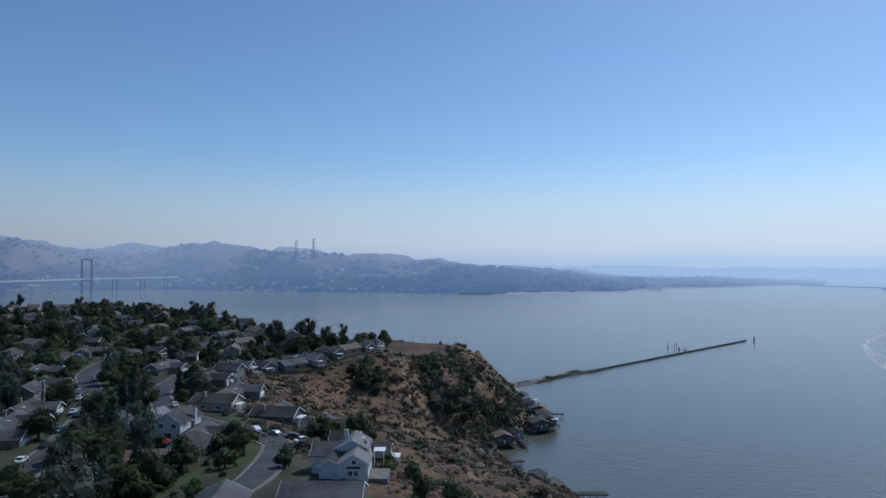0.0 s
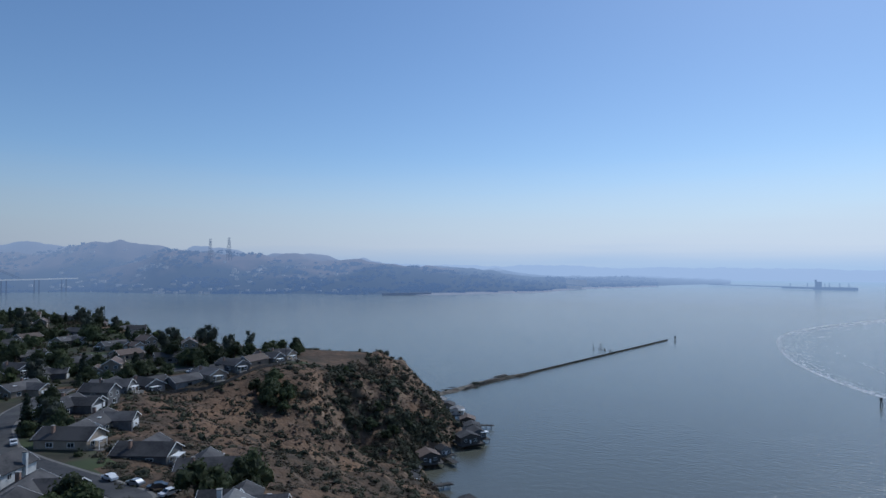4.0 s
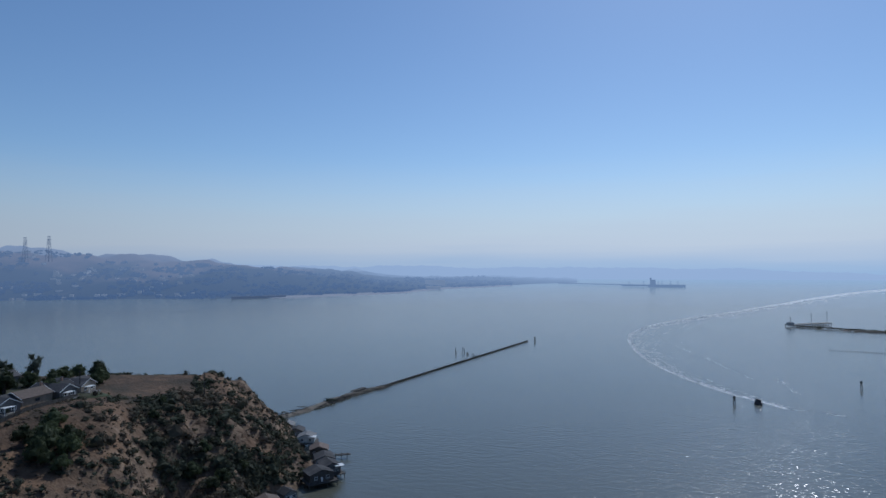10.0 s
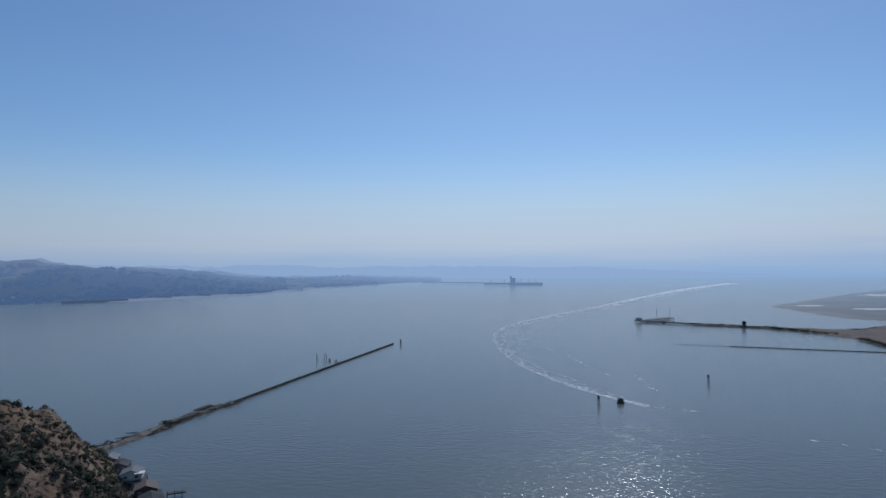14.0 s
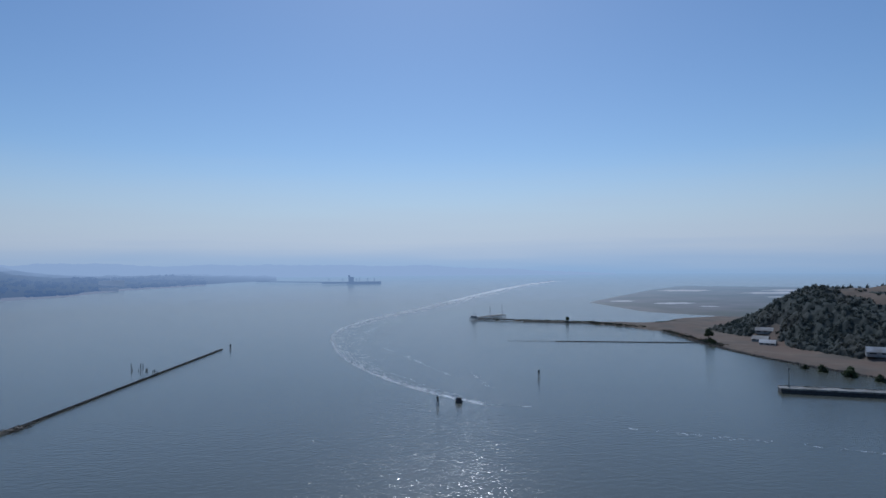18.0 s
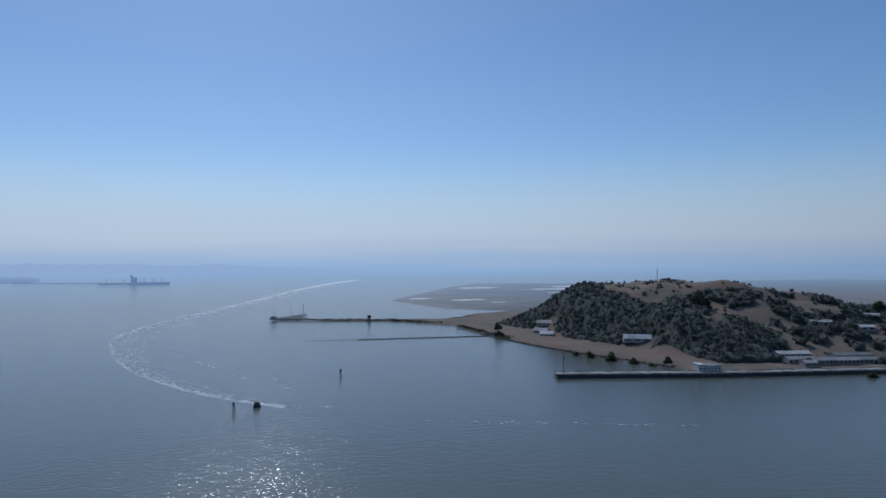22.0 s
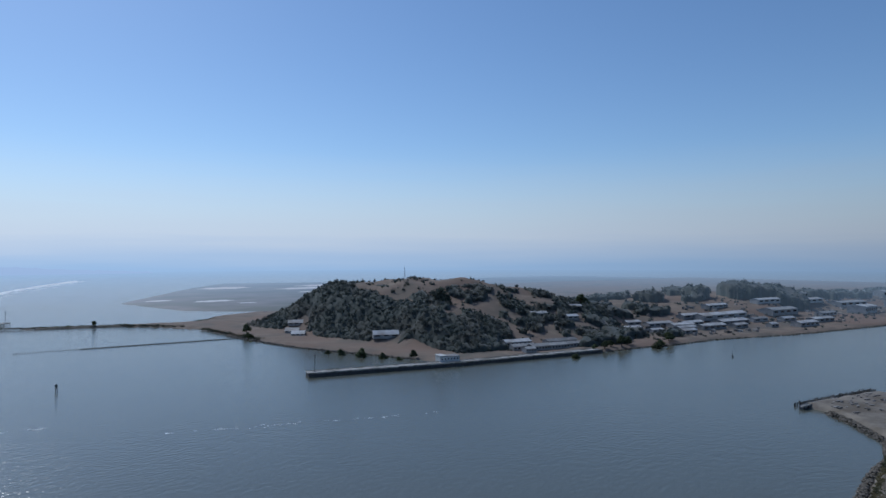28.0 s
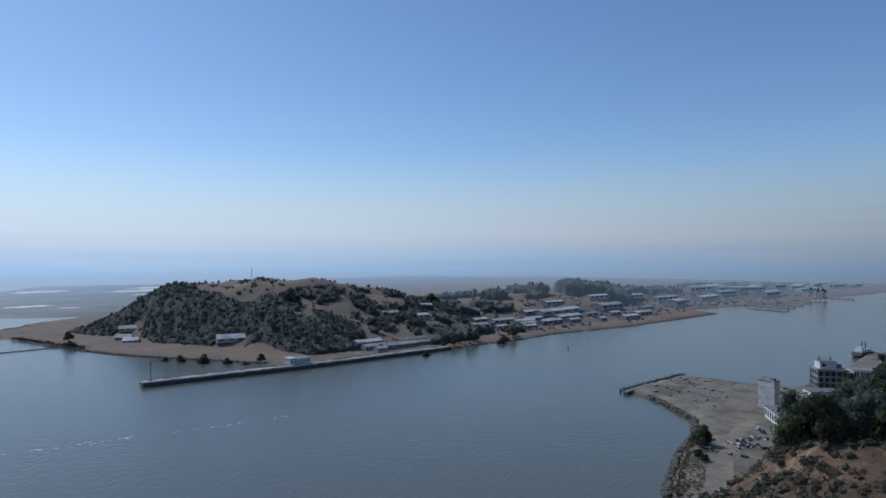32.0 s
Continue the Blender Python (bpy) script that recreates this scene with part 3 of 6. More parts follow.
M_TYRE = mat("tyre_rubber", (0.02, 0.02, 0.02), (0.03, 0.03, 0.03), 5.0, 0.8)
CAR_PAINT = [mat("white_car_paint", (0.7, 0.7, 0.7), None, 1.0, 0.3, spec=0.5), mat("dark_car_paint", (0.03, 0.035, 0.045), None, 1.0, 0.25, spec=0.6), mat("silver_car_paint", (0.35, 0.36, 0.37), None, 1.0, 0.3, metal=0.5)]
# far things: part of each colour is emission, painted as blue haze
M_FARTREE = haze_glow_mat("far_trees", (0.03, 0.04, 0.035), (0.05, 0.06, 0.05), 0.01, (0.155, 0.24, 0.42), 0.6)
M_FARTOWN = haze_glow_mat("far_roofs", (0.3, 0.28, 0.26), (0.62, 0.58, 0.54), 0.01, (0.24, 0.31, 0.45), 0.5)
M_FARSTEEL = haze_glow_mat("far_steelwork", (0.12, 0.12, 0.13), (0.18, 0.18, 0.19), 0.02, (0.15, 0.21, 0.34), 0.5)
M_FARDECK = haze_glow_mat("far_bridge_deck", (0.6, 0.6, 0.58), (0.75, 0.74, 0.72), 0.02, (0.4, 0.45, 0.54), 0.5)
M_FARSHIP = haze_glow_mat("far_hull", (0.04, 0.05, 0.06), (0.07, 0.08, 0.09), 0.02, (0.20, 0.29, 0.46), 0.6)
# beyond 1 km these surfaces glow blue, haze painted into the material
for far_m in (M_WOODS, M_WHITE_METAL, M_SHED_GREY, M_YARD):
    add_haze_glow(far_m, far_m.node_tree.nodes["Material Output"].inputs["Surface"].links[0].from_socket, 1000, 3400, 0.85)
rnd = random.Random(7)


def ground_at(fn, x, y):
    return float(fn(np.array([[float(x)]]), np.array([[float(y)]]))[0, 0])


# ---- trees ----
def lump(bm, c, r, squash, wob, sub, rng):
    """An uneven ball of foliage."""
    got = bmesh.ops.create_icosphere(bm, subdivisions=sub, radius=1.0)["verts"]
    ph = rng.uniform(0, 9)
    for v in got:
        d = v.co.copy()
        k = 1 + wob * (math.sin(5 * d.x + ph) * math.cos(4 * d.y - ph) + 0.6 * math.sin(7 * d.z + 2 * ph)) + rng.uniform(-wob, wob) * 0.5
        v.co = Vector(c) + Vector((d.x * r * k, d.y * r * k, d.z * r * k * squash))


def leaves(bm, c, r, squash, count, size, rng):
    """Small bent sprays of leaves over the outside of a ball."""
    for _ in range(count):
        z = rng.uniform(-0.8, 1)
        a = rng.uniform(0, math.tau)
        s = math.sqrt(1 - z * z)
        d = Vector((s * math.cos(a), s * math.sin(a), z))
        p = Vector(c) + Vector((d.x, d.y, d.z * squash)) * r * rng.uniform(0.82, 1.16)
        u = (d.orthogonal() + Vector((rng.uniform(-1, 1), rng.uniform(-1, 1), rng.uniform(-1, 1))) * 0.7).normalized()
        w = u.cross(d + Vector((rng.uniform(-.6, .6), rng.uniform(-.6, .6), rng.uniform(-.6, .6)))).normalized()
        q = size * rng.uniform(0.6, 1.3)
        v = [bm.verts.new(p + u * q * e + w * q * f + d * q * g) for e, f, g in ((-1, -.4, -.2), (.3, -.7, .22), (1, .3, -.15), (-.3, .7, .1))]
        bm.faces.new(v)


def tree(kind, tall, wide, rng, leaf):
    ob = new(kind)
    if kind in ("oak_tree", "bay_tree", "olive_tree", "garden_tree", "fruit_tree"):
        lobes = [(0, 0, tall * 0.66, wide * 0.34), (rng.uniform(-.1, .1) * wide, rng.uniform(-.1, .1) * wide, tall * .84, wide * .19)]
        for k in range(7):
            a = k * .9 + rng.uniform(-.3, .3)
            lobes.append((math.cos(a) * wide * .29, math.sin(a) * wide * .29, tall * rng.uniform(.30, .70), wide * rng.uniform(.19, .27)))
        squash = 0.86
    elif kind in ("pine_tree", "cypress_tree"):
        lobes = [(rng.uniform(-.06, .06) * wide, rng.uniform(-.06, .06) * wide, tall * h, wide * f) for h, f in ((.16, .42), (.3, .46), (.44, .4), (.57, .34), (.7, .27), (.82, .19), (.93, .1))]
        squash = 0.7
    else:
        lobes = [(rng.uniform(-.27, .27) * wide, rng.uniform(-.27, .27) * wide, tall * h, wide * f) for h, f in ((.26, .27), (.36, .32), (.5, .36), (.62, .36), (.74, .31), (.87, .24), (.55, .3))]
        squash = 1.0
    bm = rod((0, 0, -0.6), (0, 0, tall * .42), wide * .05 + .08, wide * .03 + .05, 7)
    for x, y, z, r in lobes[1:]:
        stick(bm, (0, 0, tall * .28), (x * .8, y * .8, z), wide * .018 + .04, .03, 5)
    trunk = part("trunk", bm, M_BARK, ob)
    bm = bmesh.new()
    for x, y, z, r in lobes:
        lump(bm, (x, y, z), r * .78, squash, .2, 1, rng)
        leaves(bm, (x, y, z), r * .95, squash, int(26 + 11 * r), 0.33 + .06 * wide / 4, rng)
    part("crown", bm, leaf, ob)
    return ob


TREES = []
for kind, tall, wide, leaf, label, cat in (
        ("oak_tree", 9, 10, 0, "round dark green oak in a garden", "tree"), ("bay_tree", 11.5, 11, 0, "broad dark oak with an uneven crown", "tree"),
        ("olive_tree", 7, 8, 0, "small dark evergreen garden tree", "tree"), ("garden_tree", 6, 6, 1, "light green leafy garden tree", "tree"),
        ("fruit_tree", 4.8, 5, 1, "small bright green garden tree", "tree"), ("pine_tree", 13, 6.5, 2, "tall dark green garden conifer", "tree"),
        ("cypress_tree", 10, 5.5, 2, "dark pointed conifer among the houses", "tree"), ("gum_tree", 14, 8.5, 3, "tall grey-green spreading gum tree", "tree"), ("gum_tree", 11, 7.5, 3, "smaller grey-green leafy gum tree", "tree")):
    TREES.append((tree(kind, tall, wide, rnd, M_LEAF[leaf]), label, cat))
USED = set()


def plant(which, x, y, z, size=1.0, group="trees among the houses", label=""):
    ob, lab, cat = TREES[which]
    m = pose(x, y, z, rnd.uniform(-3, 3), rnd.uniform(-3, 3), rnd.uniform(0, 360)) @ Matrix.Diagonal((size, size, size * rnd.uniform(.9, 1.15), 1))
    if which in USED:
        ob = copy_thing(ob, pose(0, 0, 0))
    USED.add(which)
    ob.matrix_basis = m
    return tagged(ob, label or lab, cat, group)


# ---- houses ----
def prism(w, d, h, rise, over=0.0):
    """Walls with two gables; the ridge runs along y."""
    bm = bmesh.new()
    v = [bm.verts.new(p) for p in ((-w / 2, -d / 2, -1.5), (w / 2, -d / 2, -1.5), (w / 2, d / 2, -1.5), (-w / 2, d / 2, -1.5), (-w / 2, -d / 2, h), (w / 2, -d / 2, h), (w / 2, d / 2, h), (-w / 2, d / 2, h), (0, -d / 2, h + rise), (0, d / 2, h + rise))]
    for f in ((3, 2, 1, 0), (0, 1, 5, 8, 4), (2, 3, 7, 9, 6), (1, 2, 6, 5), (3, 0, 4, 7), (5, 6, 9, 8), (4, 8, 9, 7)):
        bm.faces.new([v[i] for i in f])
    return bm


def slope_slab(w, d, h, rise, side, over=0.5, thick=0.22):
    bm = bmesh.new()
    k = rise / (w / 2)
    ex, ez = side * (w / 2 + over), h - over * k
    pts = [(0, -d / 2 - over, h + rise), (ex, -d / 2 - over, ez), (ex, d / 2 + over, ez), (0, d / 2 + over, h + rise)]
    lo = [bm.verts.new((x, y, z + 0.03)) for x, y, z in pts]
    hi = [bm.verts.new((x, y, z + thick + 0.03)) for x, y, z in pts]
    bm.faces.new(hi if side > 0 else hi[::-1])
    bm.faces.new(lo[::-1] if side > 0 else lo)
    for i in range(4):
        f = (lo[i], lo[(i + 1) % 4], hi[(i + 1) % 4], hi[i])
        bm.faces.new(f if side > 0 else f[::-1])
    return bm


def moved(bm, m):
    bmesh.ops.transform(bm, matrix=m, verts=bm.verts)
    return bm


def window(parent, m, w, h, trim=True):
    """A pane in a raised frame on the wall plane y = 0 of m, facing -y."""
    pane = part("window", moved(boxes((-w / 2, w / 2, -0.05, 0.05, -h / 2, h / 2)), m), M_GLASS, parent)
    if trim:
        t = 0.12
        part("frame", moved(boxes((-w / 2 - t, w / 2 + t, -0.1, 0.02, h / 2, h / 2 + t), (-w / 2 - t, w / 2 + t, -0.12, 0.02, -h / 2 - t, -h / 2), (-w / 2 - t, -w / 2, -0.1, 0.02, -h / 2, h / 2),
                                  (w / 2, w / 2 + t, -0.1, 0.02, -h / 2, h / 2), (-0.04, 0.04, -0.08, 0.02, -h / 2, h / 2)), m), M_TRIM, pane)
    return pane


def block(ob, w, d, h, rise, m, wall, roof, wins, fascia=True, trim=True):
    """One gabled block of a house with its roof, bargeboards and windows."""
    part("wall", moved(prism(w, d, h, rise), m), wall, ob)
    for s in (-1, 1):
        r = part("roof", moved(slope_slab(w, d, h, rise, s), m), roof, ob)
        if fascia:
            k = rise / (w / 2)
            for e in (-1, 1):
                bm = bmesh.new()
                y = e * (d / 2 + 0.53)
                pts = [(0, h + rise + .27), (s * (w / 2 + .5), h - .5 * k + .27), (s * (w / 2 + .5), h - .5 * k - .02), (0, h + rise - .02)]
                a = [bm.verts.new((px, y - .03, pz)) for px, pz in pts]
                b = [bm.verts.new((px, y + .03, pz)) for px, pz in pts]
                bm.faces.new(a), bm.faces.new(b[::-1])
                for i in range(4):
                    bm.faces.new((a[i], b[i], b[(i + 1) % 4], a[(i + 1) % 4]))
                bmesh.ops.recalc_face_normals(bm, faces=bm.faces)
                part("bargeboard", moved(bm, m), M_TRIM, r)
    for side, u, z, ww, hh in wins:
        face = {"f": pose(u, -d / 2, z), "b": pose(-u, d / 2, z, 0, 0, 180), "r": pose(w / 2, u, z, 0, 0, 90), "l": pose(-w / 2, -u, z, 0, 0, -90)}[side]
        window(ob, m @ face, ww, hh, trim)


def chimney(ob, x, y, z0, z1, material):
    c = part("chimney", boxes((x - .45, x + .45, y - .35, y + .35, z0, z1)), material, ob)
    part("chimney_cap", boxes((x - .55, x + .55, y - .45, y + .45, z1, z1 + .15)), M_CONC, c)


def garage_door(ob, m, w):
    g = part("garage_door", moved(boxes((-w / 2, w / 2, -.08, .02, 0.05, 2.2)), m), M_TRIM, ob)
    for k in range(1, 4):
        part("panel", moved(boxes((-w / 2 + .08, w / 2 - .08, -.11, -.08, .05 + .54 * k - .5, .05 + .54 * k - .08)), m), M_TRIM, g)


def ranch(wall, roof, white=False):
    """One storey, L-shaped, with a garage wing."""
    ob = new("house")
    block(ob, 9, 15, 2.8, 2.3, pose(0, 0, 0), wall, roof, [("f", -2, 1.4, 1.6, 1.2), ("f", 2, 1.4, 1.6, 1.2), ("r", -4, 1.4, 1.6, 1.2), ("l", 3, 1.4, 1.8, 1.2), ("l", -3, 1.4, 1.8, 1.2), ("b", 2, 1.4, 2.2, 1.3)])
    block(ob, 7, 9, 2.7, 1.9, pose(6.2, 2.5, 0, 0, 0, 90), wall, roof, [("f", -1.8, 1.4, 1.4, 1.1)])
    garage_door(ob, pose(10.75, 2.5, 0, 0, 0, 90), 4.6)
    chimney(ob, -2.2, 3.5, 2.5, 6.0, M_BRICK)
    part("skylight", boxes((1.6, 2.6, -4.2, -3.2, 4.35, 4.55)), M_TRIM, ob)
    part("patio_cover", boxes((-3.4, .6, -10.3, -8.1, 2.35, 2.5)), M_TRIM, ob)
    for px in (-3.2, .4):
        part("patio_post", boxes((px - .07, px + .07, -10.25, -10.11, -1.0, 2.35)), M_TRIM, ob)
    part("patio_slab", boxes((-4.4, 2.4, -11.6, -7.6, -1.2, 0.06)), M_PAVE, ob)
    return ob


def two_storey(wall, roof):
    """Two storeys with a front gable, a low wing and a garage."""
    ob = new("house")
    block(ob, 8, 11, 5.4, 2.4, pose(0, 0, 0), wall, roof, [("f", -2, 4.2, 1.3, 1.2), ("f", 2, 4.2, 1.3, 1.2), ("f", 0.2, 1.5, 2.2, 1.4), ("r", -3, 4.2, 1.2, 1.1), ("r", 1.5, 4.2, 1.2, 1.1), ("l", 0, 4.2, 1.4, 1.1), ("l", -3, 1.5, 1.4, 1.2), ("b", 2, 4.2, 1.3, 1.2), ("b", -2, 1.5, 2, 1.4)])
    block(ob, 7, 8, 2.8, 1.9, pose(-7.2, -1.0, 0), wall, roof, [("l", 0, 1.4, 1.6, 1.2)])
    garage_door(ob, pose(-7.2, -5.0, 0), 4.8)
    chimney(ob, 4.3, 1.5, 0, 8.2, wall)
    part("front_door", boxes((2.9, 3.9, -5.58, -5.48, 0, 2.05)), M_WOOD, ob)
    return ob


def white_house():
    """The big white house over the slope: three stepped gables, a bay and a low porch."""
    ob = new("house")
    w, r = M_WALL_WHITE, M_ROOF_PALE
    block(ob, 6.8, 8, 3.5, 2.0, pose(.3, 0, 0), w, r, [("f", 0.1, 3.75, 1.0, .9), ("r", -2, 2.2, 1.2, 1.2), ("l", 1, 2.2, 1.2, 1.2)])
    block(ob, 7.6, 8, 4.9, 2.0, pose(-1.2, 7.6, 0), w, r, [("r", 2, 3.6, 1.2, 1.2), ("r", -2, 3.6, 1.2, 1.2), ("f", 2.4, 4.0, .9, 1.0)])
    block(ob, 7.6, 13, 3.4, 2.3, pose(-4.6, 6.4, 0, 0, 0, 90), w, M_ROOF_GREY, [])
    block(ob, 6.4, 7, 5.0, 1.7, pose(-4.2, 12.6, 0, 0, 0, 90), w, M_ROOF_GREY, [("r", -1.4, 3.9, 1.1, 1.0), ("r", 1.4, 3.9, 1.1, 1.0)])
    block(ob, 5, 6, 2.7, 1.5, pose(-5.6, -.4, 0), w, M_ROOF_GREY, [("l", 0, 1.4, 1.2, 1.1)])
    part("bay_window", boxes((-1.1, 1.7, -4.9, -4.0, .2, 2.5)), w, ob)
    part("bay_roof", boxes((-1.3, 1.9, -5.1, -4.0, 2.5, 2.75)), M_ROOF_GREY, ob)
    for u in (-.4, 1.0):
        window(ob, pose(u, -4.9, 1.4), 1.0, 1.2)
    for u in (-.45, 1.25):
        part("shutter", boxes((u - .18, u + .18, -4.07, -4.0, 3.3, 4.2)), M_TRIM, ob)
    chimney(ob, -3.4, 9.2, 4, 8.0, w)
    part("skylight", boxes((.5, 1.4, 8.4, 9.4, 6.05, 6.2)), M_TRIM, ob)
    part("patio_cover", boxes((3.6, 6.6, 9, 12.5, 2.5, 2.65)), M_TRIM, ob)
    for px in (3.9, 6.3):
        part("patio_post", boxes((px - .08, px + .08, 9.1, 9.26, -1.0, 2.5)), M_TRIM, ob)
    part("patio_slab", boxes((4.0, 8.5, -4.5, 3.0, -1.4, 0.05)), M_PAVE, ob)
    return ob


def plain_house(wall, roof):
    """A simple one-storey house for the far streets."""
    ob = new("house")
    block(ob, 9, 14, 3.0, 2.2, pose(0, 0, 0), wall, roof, [("f", -2, 1.5, 1.8, 1.2), ("f", 2, 1.5, 1.8, 1.2), ("r", 3, 1.5, 1.6, 1.2), ("r", -3, 1.5, 1.6, 1.2), ("l", 0, 1.5, 2, 1.2)], trim=False)
    return ob


PATTERNS = [ranch(M_WALL_GREY, M_ROOF_GREY), ranch(M_WALL_TAN, M_ROOF_GREY), two_storey(M_WALL_GREY, M_ROOF_GREY), two_storey(M_WALL_WHITE, M_ROOF_GREY), two_storey(M_WALL_TAN, M_ROOF_BROWN),
            white_house(), plain_house(M_WALL_GREY, M_ROOF_GREY), plain_house(M_WALL_TAN, M_ROOF_BROWN), ranch(M_WALL_WHITE, M_ROOF_PALE)]
HOUSE_LABEL = ["grey one-storey house with grey shingle roof and garage", "tan one-storey house with grey shingle roof and garage", "grey two-storey gabled house with grey roof", "white two-storey gabled house with grey roof",
               "tan two-storey house with brown shingle roof", "large white house with stepped gables and bay window", "small grey house with grey gabled roof", "small tan house with brown gabled roof", "white one-storey house with pale roof"]
HOUSES = [(-60.2, -5.2, 50, 5),                                                                                # over the slope
          (-87, 14, 140, 0), (-44, -22, 140, 6), (-53, -38, 55, 6),
          (-250, 58, 100, 0), (-250, 75, 190, 6), (-252, 88, 97, 1), (-256, 102, 100, 0), (-261, 116, 198, 7), (-266, 128, 108, 0), (-273, 140, 112, 1),      # along the ridge
          (-357, 41, 20, 0), (-408, 73, 30, 1), (-413, 14, 80, 4), (-341, -6, 70, 0), (-322, -16, 100, 7), (-311, 8, 20, 1), (-318, 26, 110, 0), (-296, 30, 60, 0),
          (-320, 52, 15, 1), (-287, 58, 60, 4), (-243, 42, 140, 0), (-221, 30, 130, 2), (-211, 15, 40, 0), (-184, 17, 50, 0), (-372, 88, 10, 1), (-362, 103, 100, 4), (-262, 14, 30, 1)]
HOUSES2 = [(-283, -36, 65, 0), (-243, -40, 65, 1), (-218, -46, 62, 2), (-198, -50, 60, 0), (-180, -56, 60, 0), (-162, -64, 60, 1), (-140, -76, 60, 0), (-118, -84, 60, 1),
           (-152, -24, 120, 8), (-137, -18, 40, 3), (-122, -18, 50, 0), (-110, -24, 55, 6), (-143, 16, 130, 0), (-124, 24, 140, 0), (-104, -36, 150, 7), (-165, 4, 130, 1)]
HOUSES3 = [(-481, -25), (-401, -22), (-356, -39), (-683, 37), (-725, 68), (-720, 91), (-628, 103), (-580, 62), (-544, 24), (-565, -2), (-568, 118), (-522, 89), (-487, 57), (-514, 128), (-475, 132), (-420, 120),
           (-745, 2), (-702, 15), (-450, 20), (-440, 60), (-460, 95), (-600, 30), (-640, 60), (-660, -10), (-620, -20), (-500, 10), (-540, 60), (-395, 40), (-385, 5), (-590, 100), (-660, 85), (-700, 50), (-520, -40), (-440, -50),
           (-600, -60), (-330, 115), (-300, 90), (-330, 80), (-310, 128)]
SITES = []


def settle_house(x, y, turn, k, group):
    z = min(ground_at(head_height, x + a, y + b) for a in (-5, 5) for b in (-5, 5)) + 0.25
    if k == 5:
        z = 53.6
    ob = PATTERNS[k]
    if ("h", k) in USED:
        ob = copy_thing(ob, pose(0, 0, 0))
    USED.add(("h", k))
    ob.matrix_basis = pose(x, y, z, 0, 0, turn) @ Matrix.Scale(0.88 if k == 5 else 1.0, 4)
    SITES.append((x, y))
    return tagged(ob, HOUSE_LABEL[k], "house", group)


for x, y, turn, k in HOUSES:
    settle_house(x, y, turn, k, "houses of the hilltop streets")
for x, y, turn, k in HOUSES2:
    settle_house(x, y, turn, k, "houses of the hilltop streets")
for n, (x, y) in enumerate(HOUSES3):
    settle_house(x, y, rnd.choice((20, 65, 110, 155)) + rnd.uniform(-8, 8), (6, 7, 6, 3, 6, 4)[n % 6], "houses of the far hilltop streets")


# ---- streets ----
def ribbon(name, pts, wide, lift, material, label, fn=head_height, thick=0.0):
    p = [Vector((x, y, 0)) for x, y in pts]
    fine = []
    for a, b in zip(p, p[1:]):
        n = max(1, int((b - a).length / 3))
        fine += [a.lerp(b, k / n) for k in range(n)]
    fine.append(p[-1])
    for _ in range(6):
        fine = [fine[0]] + [(fine[i - 1] + fine[i] * 2 + fine[i + 1]) / 4 for i in range(1, len(fine) - 1)] + [fine[-1]]
    bm = bmesh.new()
    rows = []
    for i, c in enumerate(fine):
        d = (fine[min(i + 1, len(fine) - 1)] - fine[max(i - 1, 0)]).normalized()
        s = Vector((-d.y, d.x, 0))
        row = []
        for e in (-1, -.5, 0, .5, 1):
            q = c + s * e * wide / 2
            row.append(bm.verts.new((q.x, q.y, ground_at(fn, q.x, q.y) + lift)))
        rows.append(row)
    for a, b in zip(rows, rows[1:]):
        for k in range(4):
            bm.faces.new((a[k], a[k + 1], b[k + 1], b[k]))
    bmesh.ops.recalc_face_normals(bm, faces=bm.faces)
    if thick:
        bmesh.ops.solidify(bm, geom=bm.faces[:], thickness=thick)
    return tagged(link(name, bm, material), label, "road" if material is M_ASPHALT else "pavement", kind="structure")


STREET1 = [(-90, -64), (-117, -61), (-150, -47), (-200, -28), (-229, -23), (-276, -17), (-309, -2), (-330, 14), (-345, 65), (-350, 110)]
STREET2 = [(-262, 30), (-229, 7), (-200, -6), (-170, -11), (-130, -4), (-106, 0), (-90, -10), (-70, -24), (-60, -40)]
STREET3 = [(-345, 65), (-300, 72), (-275, 78), (-268, 100), (-283, 125)]
for k, s in enumerate((STREET1, STREET2, STREET3)):
    ribbon("pavement_%d" % (k + 1), s, 9.0, 0.30, M_PAVE, "pale concrete pavement along the street", thick=0.3)
    ribbon("road_%d" % (k + 1), s, 6.9, 0.42, M_ASPHALT, "grey asphalt residential street", thick=0.3)


def near_road(x, y, gap):
    for s in (STREET1, STREET2, STREET3):
        for (ax, ay), (bx, by) in zip(s, s[1:]):
            dx, dy = bx - ax, by - ay
            u = max(0, min(1, ((x - ax) * dx + (y - ay) * dy) / (dx * dx + dy * dy)))
            if math.hypot(x - ax - u * dx, y - ay - u * dy) < gap:
                return True
    return False


# ---- cars ----
def car(paint):
    ob = new("parked_car")
    bm = bmesh.new()
    prof = [(-2.2, .35), (-2.2, .85), (-1.25, .95), (-.65, 1.42), (.85, 1.45), (1.55, .98), (2.15, .9), (2.2, .35)]
    a = [bm.verts.new((x, -.85, z)) for x, z in prof]
    b = [bm.verts.new((x, .85, z)) for x, z in prof]
    bm.faces.new(a), bm.faces.new(b[::-1])
    for i in range(len(prof)):
        j = (i + 1) % len(prof)
        bm.faces.new((a[j], a[i], b[i], b[j]))
    bmesh.ops.recalc_face_normals(bm, faces=bm.faces)
    body = part("body", bm, paint, ob)
    for y in (-.87, .83):
        part("side_window", boxes((-.75, .95, y, y + .04, 1.0, 1.34)), M_GLASS, body)
